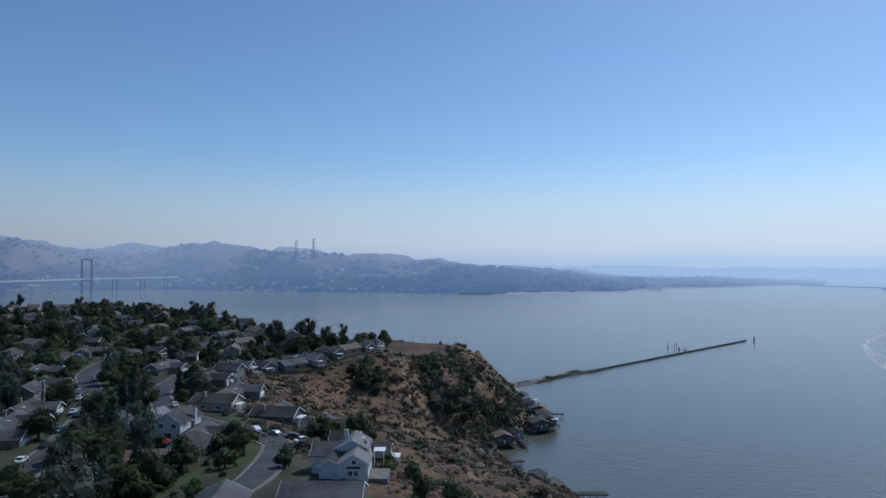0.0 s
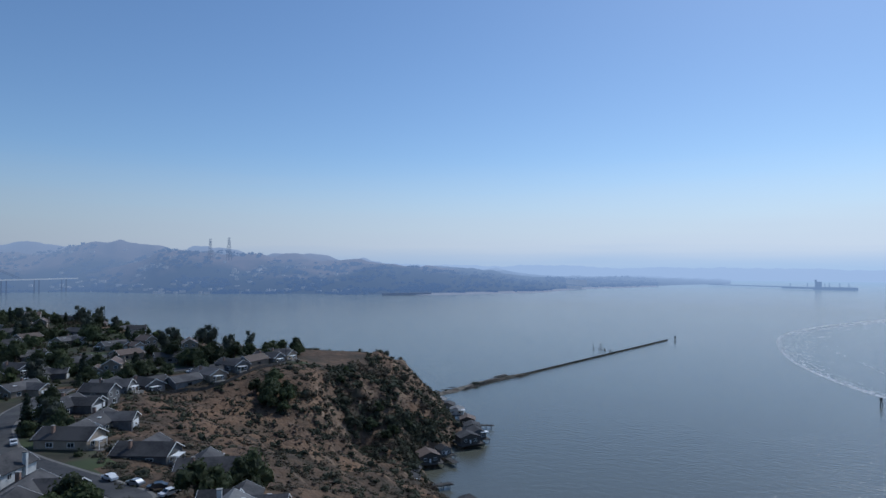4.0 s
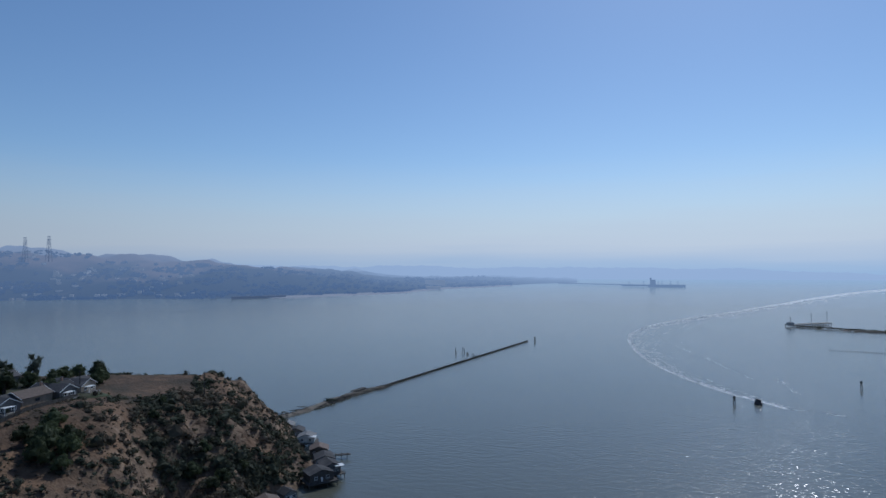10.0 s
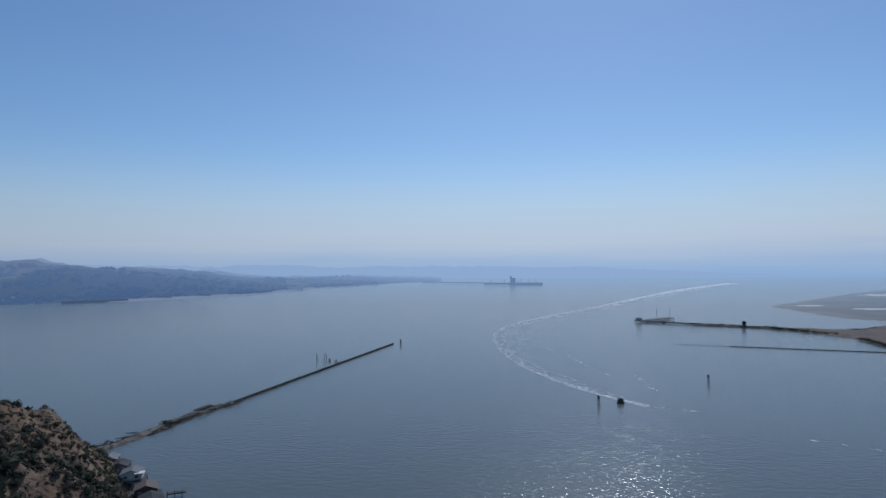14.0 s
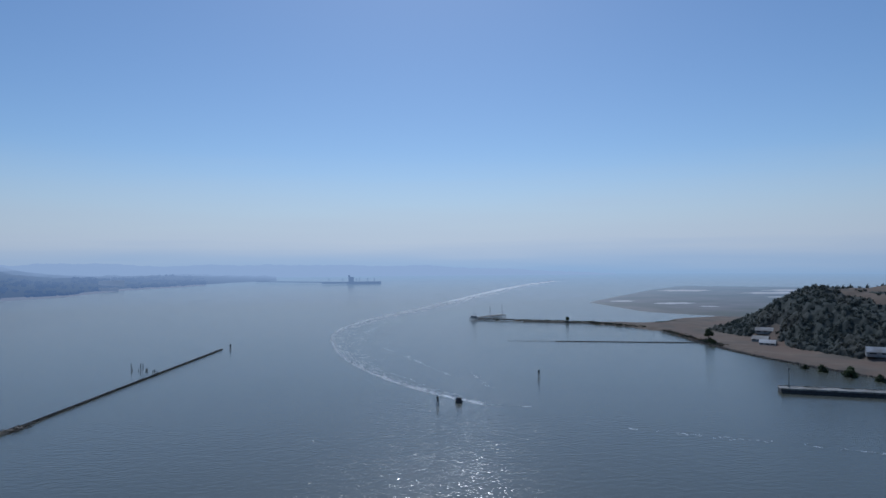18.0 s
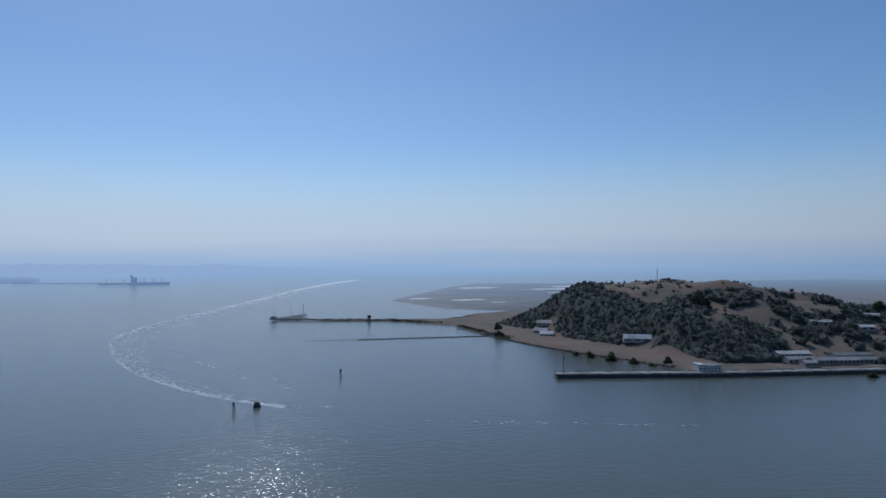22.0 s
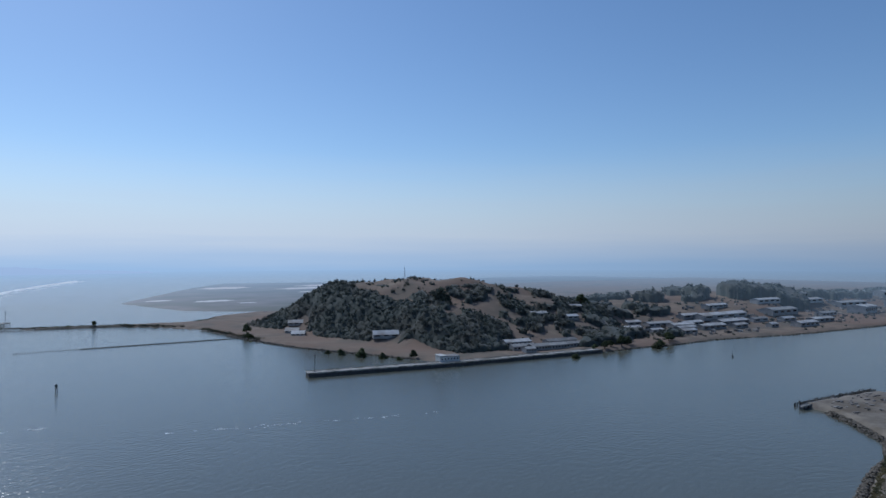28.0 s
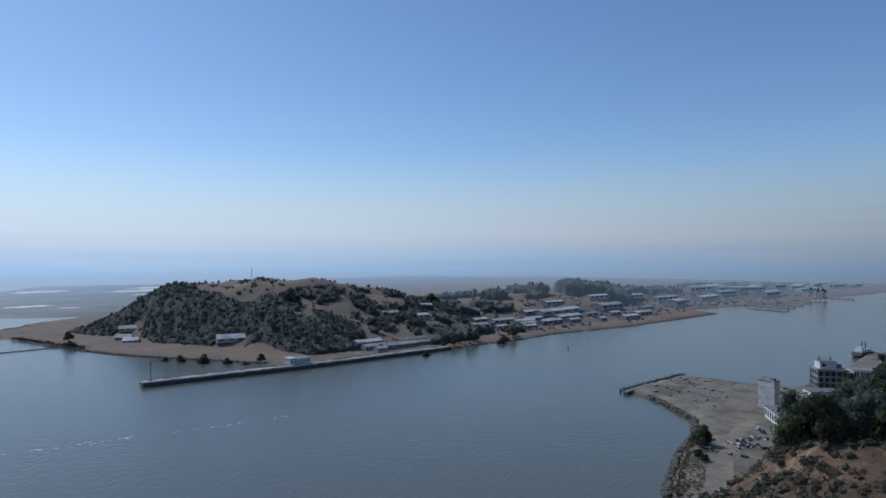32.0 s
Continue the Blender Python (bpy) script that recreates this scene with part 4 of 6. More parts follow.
    part("windscreen", moved(boxes((-.36, .36, -.72, .72, -.02, .03)), pose(-.97, 0, 1.22, 0, -38, 0)), M_GLASS, body)
    for x in (-1.35, 1.35):
        for y in (-.8, .8):
            part("wheel", rod((x, y - .11, .33), (x, y + .11, .33), .33, .33, 12), M_TYRE, ob)
    return ob


CARS = [car(p) for p in CAR_PAINT]
CAR_WORDS = ["white parked car at the kerb", "dark parked car at the kerb", "silver parked car at the kerb"]
for n, (x, y, turn) in enumerate([(-168, -44, 155), (-158, -40, 155), (-186, -36, 155), (-192, -36, 155), (-205, -22, 160), (-215, -30, 160), (-228, -28, 170), (-244, -26, 170), (-258, -16, 170), (-150, -50, 150),
                                  (-124, 0, 10), (-117, 3, 20), (-110, 5, 60), (-104, 5, 100), (-185, -14, 160), (-176, -7, 170), (-288, 62, 30), (-292, 48, 90), (-262, 84, 100), (-259, 96, 100), (-136, -57, 150), (-145, -41, 240)]):
    k = (0, 2, 1, 0, 1)[n % 5]
    ob = CARS[k]
    if ("c", k) in USED:
        ob = copy_thing(ob, pose(0, 0, 0))
    USED.add(("c", k))
    ob.matrix_basis = pose(x, y, ground_at(head_height, x, y) + .45, 0, 0, turn)
    tagged(ob, CAR_WORDS[k], "car", "parked cars")

# garden ground of the hilltop streets, laid over the dry slope
garden = sheet("ground_gardens", lambda X, Y: np.where((from_shore(HEAD, X, Y) > 62) & (Y < 150 + 0.0 * X) & ((X < -262 + 0.15 * (Y - 60)) | (Y < 20 - 0.18 * (X + 210))) & (X < -40), head_height(X, Y) + 0.12, -50),
               -780, -34, -95, 150, 6, M_LAWN, "garden ground with lawns and dry beds", -5)

# ---- trees of the hilltop ----
placed = []
for n in range(9000):
    x, y = rnd.uniform(-760, -44), rnd.uniform(-92, 150)
    if len(placed) >= 500:
        break
    if rnd.random() > (1.0 if x > -330 else 0.45):
        continue
    if x > -262 + 0.15 * (y - 60) and y > 14 - 0.18 * (x + 210):
        continue
    near = 5.0 if x > -330 else 5.8
    if -102 < x < -46 and -36 < y < 8:
        continue
    if any(math.hypot(x - a, y - b) < 8.2 for a, b in SITES) or near_road(x, y, 6.2 if x < -120 else 8.5) or any(math.hypot(x - a, y - b) < near for a, b in placed):
        continue
    if from_shore(HEAD, np.array([[x]]), np.array([[y]]))[0, 0] < 40:
        continue
    placed.append((x, y))
    if x > -320 and y > 100 and rnd.random() < .5:
        continue
    k = rnd.choice((0, 0, 1, 2, 2, 3, 4, 5, 6, 7, 0, 2)) if x > -330 else rnd.choice((0, 1, 2, 3, 6, 7, 8, 0, 1))
    if k in (5, 6) and x > -320 and y > 80:
        k = 2
    if x > -264 and y > 135:
        x -= 24
    plant(k, x, y, ground_at(head_height, x, y) - .6, rnd.uniform(.7, 1.1) if x > -330 else rnd.uniform(.65, 1.1))

# ---- red garden umbrellas by the white house ----
def umbrella(x, y):
    ob = empty("garden_umbrella", x, y, ground_at(head_height, x, y) + .1)
    part("pole", rod((0, 0, 0), (0, 0, 2.5), .04), M_WOOD, ob)
    bm = bmesh.new()
    top = bm.verts.new((0, 0, 2.75))
    rim = [bm.verts.new((1.7 * math.cos(k * math.tau / 8), 1.7 * math.sin(k * math.tau / 8), 2.1)) for k in range(8)]
    for k in range(8):
        bm.faces.new((top, rim[k], rim[(k + 1) % 8]))
    bmesh.ops.solidify(bm, geom=bm.faces[:], thickness=0.05)
    part("canopy", bm, M_RED, ob)
    return tagged(ob, "open red canvas garden umbrella on a terrace", "umbrella", "red umbrellas")


umbrella(-127, -27), umbrella(-123, -25)


# ---- scrub and bushes of the bluff ----
def scatter(name, fn, spots, material, label, category, sub=1, leafy=22):
    """Many bushes in one mesh: a small uneven core under a ragged coat of leaf sprays."""
    rng = random.Random(len(spots))
    shapes = []
    for k in range(8):
        b = bmesh.new()
        lump(b, (0, 0, .25), .68, .75, .28, sub, rng)
        leaves(b, (0, 0, .3), .86, .8, leafy, .24, rng)
        b.verts.index_update()
        shapes.append((np.array([v.co[:] for v in b.verts]), [[v.index for v in f.verts] for f in b.faces]))
        b.free()
    S = np.array(spots, float)
    pick = np.array([rng.randrange(8) for _ in spots])
    turn = np.array([rng.uniform(0, math.tau) for _ in spots])
    lean = np.array([rng.uniform(.75, 1.3) for _ in spots])
    verts, faces, base = [], [], 0
    for k, (co, fs) in enumerate(shapes):
        P, a, g = S[pick == k], turn[pick == k][:, None], lean[pick == k][:, None]
        if not len(P):
            continue
        c, s, r = np.cos(a), np.sin(a), P[:, 3:4]
        x = P[:, 0:1] + (co[None, :, 0] * c * g - co[None, :, 1] * s / g) * r
        y = P[:, 1:2] + (co[None, :, 0] * s * g + co[None, :, 1] * c / g) * r
        z = P[:, 2:3] + co[None, :, 2] * r * P[:, 4:5]
        verts.append(np.stack([x, y, z], 2).reshape(-1, 3))
        first = base + np.arange(len(P)) * len(co)
        for size in (3, 4):
            F = np.array([f for f in fs if len(f) == size])
            if len(F):
                faces += (F[None] + first[:, None, None]).reshape(-1, size).tolist()
        base += len(P) * len(co)
    me = bpy.data.meshes.new(name)
    me.from_pydata(np.concatenate(verts).tolist(), [], faces)
    me.materials.append(material)
    return tagged(new(name, me), label, category, kind="stuff")


def bluff_spots(count, seed):
    rng = np.random.RandomState(seed)
    X, Y = rng.uniform(-330, 40, 60000), rng.uniform(-10, 285, 60000)
    d = from_shore(HEAD, X[None], Y[None])[0]
    n1, n2 = rough(X, Y, 38, 2.0), rough(X, Y, 15, 6.0)
    away = np.hypot(X + 245, Y - 190)
    # thick on the steep headland, thinner on the dry bowl, bare on the ribs and the top meadow
    tip = np.exp(-(((X + 215) / 42) ** 2 + ((Y - 165) / 48) ** 2))
    dense = np.where(d < 14, 0.55, 0) + 1.1 * tip * (n1 * .6 + n2 > -0.08) + 0.6 * (n1 + .45 * n2 > .1) + 0.06 + .4 * np.exp(-(((X + 262) / 22) ** 2 + ((Y - 172) / 22) ** 2))
    meadow = np.exp(-(((X + 236) / 22) ** 2 + ((Y - 108) / 30) ** 2)) + np.exp(-(((X + 90) / 26) ** 2 + ((Y - 38) / 14) ** 2))
    dense = dense * (1 - .92 * np.clip(meadow, 0, 1))
    town = (X < -262 + 0.15 * (Y - 60)) | (Y < 16 - 0.18 * (X + 210))
    ok = (rng.uniform(0, 1, len(X)) < dense * 0.5) & (d > 1.5) & ~(town & (d > 55))
    X, Y, tip = X[ok][:count], Y[ok][:count], tip[ok][:count]
    Z = head_height(X[None], Y[None])[0]
    R = rng.uniform(.5, 1.5, len(X)) * (1 + .9 * tip)
    R[rng.uniform(0, 1, len(X)) < .08] *= 1.9
    return [(float(a), float(b), float(c) - .1, float(r), float(t)) for a, b, c, r, t in zip(X, Y, Z, R, rng.uniform(.6, 1.1, len(X)))]


SPOTS = bluff_spots(7600, 3)
scatter("scrub_on_bluff", head_height, SPOTS, M_SCRUB, "grey-green and brown coastal scrub on the bluff", "scrub")
BR = np.random.RandomState(6)
BX, BY = BR.uniform(-330, 30, 40000), BR.uniform(-5, 285, 40000)
BD = from_shore(HEAD, BX[None], BY[None])[0]
bush = (BD > 2) & ~(((BX < -262 + 0.15 * (BY - 60)) | (BY < 16 - 0.18 * (BX + 210))) & (BD > 50)) & (rough(BX, BY, 30, 4.0) + .5 * rough(BX, BY, 9, 1.0) > BR.uniform(-1.1, .7, len(BX)))
BX, BY = BX[bush][:15000], BY[bush][:15000]
scatter("dry_brush_on_bluff", head_height, [(float(a), float(b), float(c) - .1, float(r), .55) for a, b, c, r in zip(BX, BY, head_height(BX[None], BY[None])[0], BR.uniform(.35, 1.25, len(BX)))], M_BRUSH, "low dry brown brush and weeds on the slope", "scrub", 1, 6)

for x, y, k, s in ((-217, 99, 1, .95), (-222, 104, 2, 1.1), (-212, 95, 0, .9), (-228, 108, 0, .85), (-209, 103, 2, 1.0), (-225, 97, 1, .7), (-215, 107, 0, .9), (-204, 98, 2, .8), (-288, 160, 1, .8), (-276, 152, 2, .75), (-281, 157, 0, .85), (-293, 153, 1, .75), (-285, 119, 1, .85), (-279, 107, 0, .9), (-276, 92, 1, .8), (-284, 137, 0, .85), (-272, 68, 0, .9), (-291, 146, 1, .75), (-104, 22, 2, 1.1), (-110, 28, 0, 1.0), (-98, 12, 1, .7), (-58, 9, 2, .45), (-52, 6, 2, .4), (-47, 3, 2, .5),
                   (-72, 12, 2, .55), (-66, 8, 3, .6), (-68, 16, 4, .7), (-43, 0, 2, .55), (-232, 150, 2, .6), (-240, 160, 2, .5), (-205, 172, 2, .7), (-200, 158, 2, .8), (-208, 150, 0, .7), (-214, 160, 2, .8), (-196, 150, 2, .7), (-38, 3, 2, .5), (-34, 1, 0, .5)):
    plant(k, x, y, ground_at(head_height, x, y) - .2, s, "trees and tall bushes on the bluff")

# large trees of the far skyline
for x, y, k, s in ((-517, 128, 7, 1.0), (-508, 124, 8, .9), (-490, 118, 1, .9), (-421, -7, 7, 1.15), (-430, -2, 7, 1.05), (-412, -12, 1, 1.2), (-425, 5, 8, 1.2), (-405, 0, 7, 1.0), (-300, 92, 1, .95), (-306, 96, 0, .9), (-350, 33, 1, 1.0), (-350, 28, 0, 1.0), (-268, 128, 1, .6),
                   (-135, -36, 5, 1.15), (-128, -38, 5, 1.0), (-119, -33, 7, 1.0), (-125, -46, 7, .9), (-140, -42, 5, .95), (-112, -42, 1, 1.1), (-197, -16, 5, 1.0), (-191, -20, 6, 1.1), (-96, -54, 7, .95), (-88, -48, 1, .9), (-92, -40, 0, .95), (-82, -44, 2, 1.0), (-100, -62, 0, 1.0), (-108, -50, 1, 1.0),
                   (-86, -58, 0, .9), (-80, -54, 2, .9), (-70, -36, 4, .9), (-101, -13, 3, 1.25), (-98, 8, 1, .85), (-78, -13, 4, .9), (-108, -16, 3, .9), (-90, -22, 4, 1.1), (-72, 2, 4, .7), (-80, 6, 3, .7), (-96, -30, 1, .8), (-229, -50, 7, 1.0), (-238, -53, 1, 1.1), (-168, -72, 1, 1.0), (-185, -66, 7, 1.0), (-205, -62, 1, 1.0), (-225, -58, 0, 1.1)):
    plant(k, x, y, ground_at(head_height, x, y) - .2, s)


# bushes and hedges of the gardens
def garden_spots(count, seed):
    rng = np.random.RandomState(seed)
    X, Y = rng.uniform(-760, -36, 16000), rng.uniform(-95, 150, 16000)
    ok = ((X < -262 + 0.15 * (Y - 60)) | (Y < 14 - 0.18 * (X + 210))) & (from_shore(HEAD, X[None], Y[None])[0] > 45)
    for a, b in SITES:
        ok &= np.hypot(X - a, Y - b) > 7.5
    for line in (STREET1, STREET2, STREET3):
        for (ax, ay), (bx, by) in zip(line, line[1:]):
            dx, dy = bx - ax, by - ay
            u = np.clip(((X - ax) * dx + (Y - ay) * dy) / (dx * dx + dy * dy), 0, 1)
            ok &= np.hypot(X - ax - u * dx, Y - ay - u * dy) > 6.5
    ok &= ~((X > -84) & (X < -42) & (Y > -24) & (Y < 14))
    X, Y = X[ok][:count], Y[ok][:count]
    Z = head_height(X[None], Y[None])[0]
    R = rng.uniform(.6, 1.5, len(X)) ** 1.6 * np.where(X < -330, 1.5, 1.0)
    return [(float(a), float(b), float(c), float(r), float(t)) for a, b, c, r, t in zip(X, Y, Z, R, rng.uniform(.8, 1.5, len(X)))]


scatter("garden_bushes", head_height, garden_spots(3400, 12), M_THICKET, "dark green and dry bushes filling the gardens", "bushes")


# ---- utility poles ----
def utility_pole(x, y, tall, bars=True):
    ob = empty("utility_pole", x, y, ground_at(head_height, x, y) - .3)
    part("pole", rod((0, 0, 0), (0, 0, tall), .22, .16, 7), M_WOOD, ob)
    if bars:
        part("crossarm", boxes((-1.1, 1.1, -.06, .06, tall - .8, tall - .65)), M_WOOD, ob)
        for u in (-1, -.5, .5, 1):
            part("insulator", rod((u, 0, tall - .65), (u, 0, tall - .45), .05), M_STEEL, ob)
    return tagged(ob, "weathered wooden utility pole on the ridge", "utility pole", "utility poles")


utility_pole(-242, 183, 12.4, True), utility_pole(-266, 139, 9.5), utility_pole(-284, 118, 9), utility_pole(-300, 60, 9)


def wood_fence(pts):
    ob = new("garden_fence")
    for (ax, ay), (bx, by) in zip(pts, pts[1:]):
        n = max(1, int(math.hypot(bx - ax, by - ay) / 2.4))
        for k in range(n):
            x0, y0, x1, y1 = (ax + (bx - ax) * k / n, ay + (by - ay) * k / n, ax + (bx - ax) * (k + 1) / n, ay + (by - ay) * (k + 1) / n)
            z0, z1 = ground_at(head_height, x0, y0), ground_at(head_height, x1, y1)
            part("post", rod((x0, y0, z0 - .3), (x0, y0, z0 + 1.7), .07), M_WOOD, ob)
            a = math.degrees(math.atan2(y1 - y0, x1 - x0))
            w = math.hypot(x1 - x0, y1 - y0)
            part("panel", moved(boxes((0, w, -.02, .02, .1, 1.55)), pose(x0, y0, (z0 + z1) / 2, 0, 0, a)), M_WOOD, ob)
    return tagged(ob, "weathered board fence behind the ridge gardens", "fence")


wood_fence([(-236, 56), (-238, 74), (-240, 90), (-245, 106), (-251, 120), (-257, 133)])


# ---- cabins on piles along the shore ----
def cabin(x, y, turn, w, d, h, rise, wall, roof, deck=True, pale=False):
    ob = empty("shore_cabin", x, y, 0, turn)
    z = 2.4
    part("floor_deck", boxes((-w / 2 - 1.6, w / 2 + 1.6, -d / 2 - 2.2, d / 2 + .8, z - .35, z)), M_WOOD, ob)
    n = 0
    for px in (-w / 2 - 1.2, -w / 6, w / 6, w / 2 + 1.2):
        for py in (-d / 2 - 1.9, -d / 6, d / 2):
            part("pile", rod((px, py, -2), (px, py, z - .35), .17, .15, 6), M_WOOD, ob)
    m = pose(0, 0, z)
    bm = prism(w, d, h, rise)
    for v in bm.verts:
        v.co.z = max(v.co.z, 0.0)
    part("wall", moved(bm, m), wall, ob)
    for s in (-1, 1):
        part("roof", moved(slope_slab(w, d, h, rise, s, .45, .18), m), roof, ob)
    for u in (-w / 4, w / 4):
        window(ob, pose(u, -d / 2, z + h * .52), 1.3, 1.2)
    window(ob, pose(w / 2, -d / 5, z + h * .52, 0, 0, 90), 1.5, 1.1)
    part("door", boxes((-.45, .45, -d / 2 - .05, -d / 2 + .02, z, z + 2)), M_TRIM, ob)
    if deck:
        rail = part("deck_rail", boxes((-w / 2 - 1.6, w / 2 + 1.6, -d / 2 - 2.2, -d / 2 - 2.12, z + .95, z + 1.05)), M_WOOD, ob)
        k = -w / 2 - 1.6
        while k <= w / 2 + 1.6:
            part("rail_post", boxes((k - .04, k + .04, -d / 2 - 2.2, -d / 2 - 2.12, z, z + .95)), M_WOOD, rail)
            k += 1.4
    if pale:
        part("white_awning", boxes((w / 2 - 3.2, w / 2 + 1.2, -d / 2 - 2.2, -d / 2 + 1.6, z + h + .4, z + h + .55)), M_TRIM, ob)
    return tagged(ob, "weathered grey wooden cabin on piles at the foot of the bluff", "cabin", "shore cabins")


for x, y, turn, w, d, h, rise, wall, roof, pale in (
        (-176, 146, 35, 9, 8, 3.0, 1.8, M_WOOD, M_ROOF_GREY, False), (-168, 138, 30, 8, 7, 3.0, 1.6, M_SHED_GREY, M_ROOF_GREY, True), (-186, 168, 60, 10, 9, 3.2, 1.9, M_WOOD, M_ROOF_BROWN, False), (-188, 181, 75, 6, 6, 2.8, 1.4, M_SHED_GREY, M_ROOF_GREY, False),
        (-193, 206, 62, 11, 9, 3.4, 1.8, M_WOOD, M_ROOF_GREY, False), (-196, 217, 58, 8, 10, 3.3, 1.8, M_WALL_GREY, M_ROOF_GREY, True), (-206, 225, 45, 9, 9, 3.2, 1.6, M_SHED_GREY, M_ROOF_GREY, False), (-218, 235, 40, 9, 8, 3.2, 1.7, M_WOOD, M_ROOF_BROWN, False),
        (-240, 250, 35, 9, 8, 3.0, 1.5, M_WALL_WHITE, M_ROOF_PALE, True), (-254, 257, 30, 8, 7, 3.0, 1.5, M_SHED_GREY, M_ROOF_GREY, False), (-268, 264, 30, 8, 7, 2.9, 1.4, M_WALL_TAN, M_ROOF_PALE, False), (-120, 130, 15, 9, 7, 3.0, 1.6, M_WOOD, M_ROOF_GREY, False), (-132, 134, 20, 8, 7, 3, 1.5, M_SHED_GREY, M_ROOF_GREY, False)):
    cabin(x, y, turn, w, d, h, rise, wall, roof, True, pale)


def landing(x, y, turn, long, wide, label):
    """A small landing stage on piles."""
    ob = empty("landing_stage", x, y, 0, turn)
    k = 0
    while k < long:
        part("plank", boxes((k, k + .9, -wide / 2, wide / 2, 2.0, 2.12)), M_WOOD, ob)
        k += 1.0
    for s in (-1, 1):
        part("beam", boxes((0, long, s * wide / 2 - .12, s * wide / 2 + .12, 1.7, 2.0)), M_WOOD, ob)
        k = 0.3
        while k < long:
            part("pile", rod((k, s * wide / 2, -2), (k, s * wide / 2, 2.6), .16), M_WOOD, ob)
            k += 3.0
    return tagged(ob, label, "landing stage", "landing stages")


landing(-160, 146, 60, 8, 3, "bare timber landing stage on piles"), landing(-112, 136, 50, 14, 3.5, "bare timber landing stage on piles"), landing(-182, 178, -20, 9, 3, "bare timber landing stage on piles"), landing(-211, 239, 40, 8, 2.5, "bare timber landing stage on piles")


# ---- the old training dyke running out from the point ----
def rubble(name, pts, wide, tall, count, label, size=(.5, 1.4), seed=5, material=None, fn=None):
    """A bank of separate boulders along a line."""
    rng = random.Random(seed)
    base = bmesh.new()
    bmesh.ops.create_icosphere(base, subdivisions=1, radius=1)
    base.verts.index_update()
    co, fs = np.array([v.co[:] for v in base.verts]), [[v.index for v in f.verts] for f in base.faces]
    base.free()
    seg = [(a, b, math.hypot(b[0] - a[0], b[1] - a[1])) for a, b in zip(pts, pts[1:])]
    total = sum(s[2] for s in seg)
    verts, faces = [], []
    for n in range(count):
        u = rng.uniform(0, total)
        for a, b, ln in seg:
            if u <= ln:
                break
            u -= ln
        f = u / ln
        off = rng.uniform(-1, 1)
        nx, ny = -(b[1] - a[1]) / ln, (b[0] - a[0]) / ln
        x, y = a[0] + (b[0] - a[0]) * f + nx * off * wide / 2, a[1] + (b[1] - a[1]) * f + ny * off * wide / 2
        r = rng.uniform(*size)
        z = tall * (1 - abs(off) ** 1.5) * rng.uniform(.7, 1.05) - r * .3
        sc = np.array([rng.uniform(.7, 1.3), rng.uniform(.7, 1.3), rng.uniform(.5, .9)]) * r
        q = co * sc * (1 + np.array([rng.uniform(-.18, .18) for _ in range(len(co))])[:, None]) + (x, y, z)
        faces += [[i + len(verts) for i in f2] for f2 in fs]
        verts += q.tolist()
    me = bpy.data.meshes.new(name)
    me.from_pydata(verts, [], faces)
    me.materials.append(material or M_ROCK)
    return tagged(new(name, me), label, "rocks", kind="stuff")


def bank(name, pts, wide, tall, material, label, seed=2.0):
    """A low uneven bank of earth along a line."""
    bm = bmesh.new()
    p = [Vector((x, y, 0)) for x, y in pts]
    fine = []
    for a, b in zip(p, p[1:]):
        n = max(1, int((b - a).length / 4))
        fine += [a.lerp(b, k / n) for k in range(n)]
    fine.append(p[-1])
    rows = []
    for i, c in enumerate(fine):
        d = (fine[min(i + 1, len(fine) - 1)] - fine[max(i - 1, 0)]).normalized()
        s = Vector((-d.y, d.x, 0))
        g = 1 + .35 * math.sin(i * .9 + seed) * math.cos(i * .37)
        rows.append([bm.verts.new(c + s * e * wide / 2 * g + Vector((0, 0, tall * h * (1 + .2 * math.sin(i * 1.7 + e * 3))))) for e, h in ((-1, -.8), (-.7, .45), (-.3, .95), (.3, 1), (.7, .5), (1, -.8))])
    for a, b in zip(rows, rows[1:]):
        for k in range(5):
            bm.faces.new((a[k], a[k + 1], b[k + 1], b[k]))
    bm.faces.new(rows[0]), bm.faces.new(rows[-1][::-1])
    bmesh.ops.recalc_face_normals(bm, faces=bm.faces)
    return tagged(link(name, bm, material, smooth=True), label, "embankment", kind="structure")


bank("ground_jetty", [(-300, 272), (-297, 300), (-300, 330), (-303, 350), (-303, 372), (-300, 405)], 8.5, 1.2, M_FLAT, "sandy bank with driftwood at the root of the dyke")
rubble("jetty_rocks", [(-300, 275), (-298, 330), (-304, 370), (-300, 408)], 11, 1.1, 520, "dark boulders along the sandy bank", (.4, 1.1))
rubble("dyke_rocks", [(-300, 405), (-305, 500), (-309, 600), (-314, 745)], 2.6, 1.0, 1300, "long straight dyke of dark stones", (.5, 1.1), 8)
dyke = new("timber_dyke")
for k in range(115):
    y = 404 + k * 3.0
    x = -300 - (y - 404) * 14 / 345
    part("pile", rod((x + .8, y, -1.5), (x + .8 + .1 * math.sin(k), y, 1.4 + .25 * math.sin(k * 2.3)), .2, .17, 6), M_WOOD, dyke)
part("waling", boxes((0, .3, 0, 343, 1.1, 1.5)), M_WOOD, dyke).matrix_basis = pose(-300.2, 404, 0, 0, 0, 2.33)
tagged(dyke, "long row of dark timber piles along the dyke", "dyke")
deck = new("old_barge_deck")
for k in range(13):
    part("plank", boxes((-1.8 + .3 * math.sin(k * 2.1), 1.8 + .4 * math.sin(k * 1.3), k * 1.3, k * 1.3 + 1.1, 1.2 + .06 * math.sin(k), 1.4 + .06 * math.sin(k))), M_WOOD, deck)
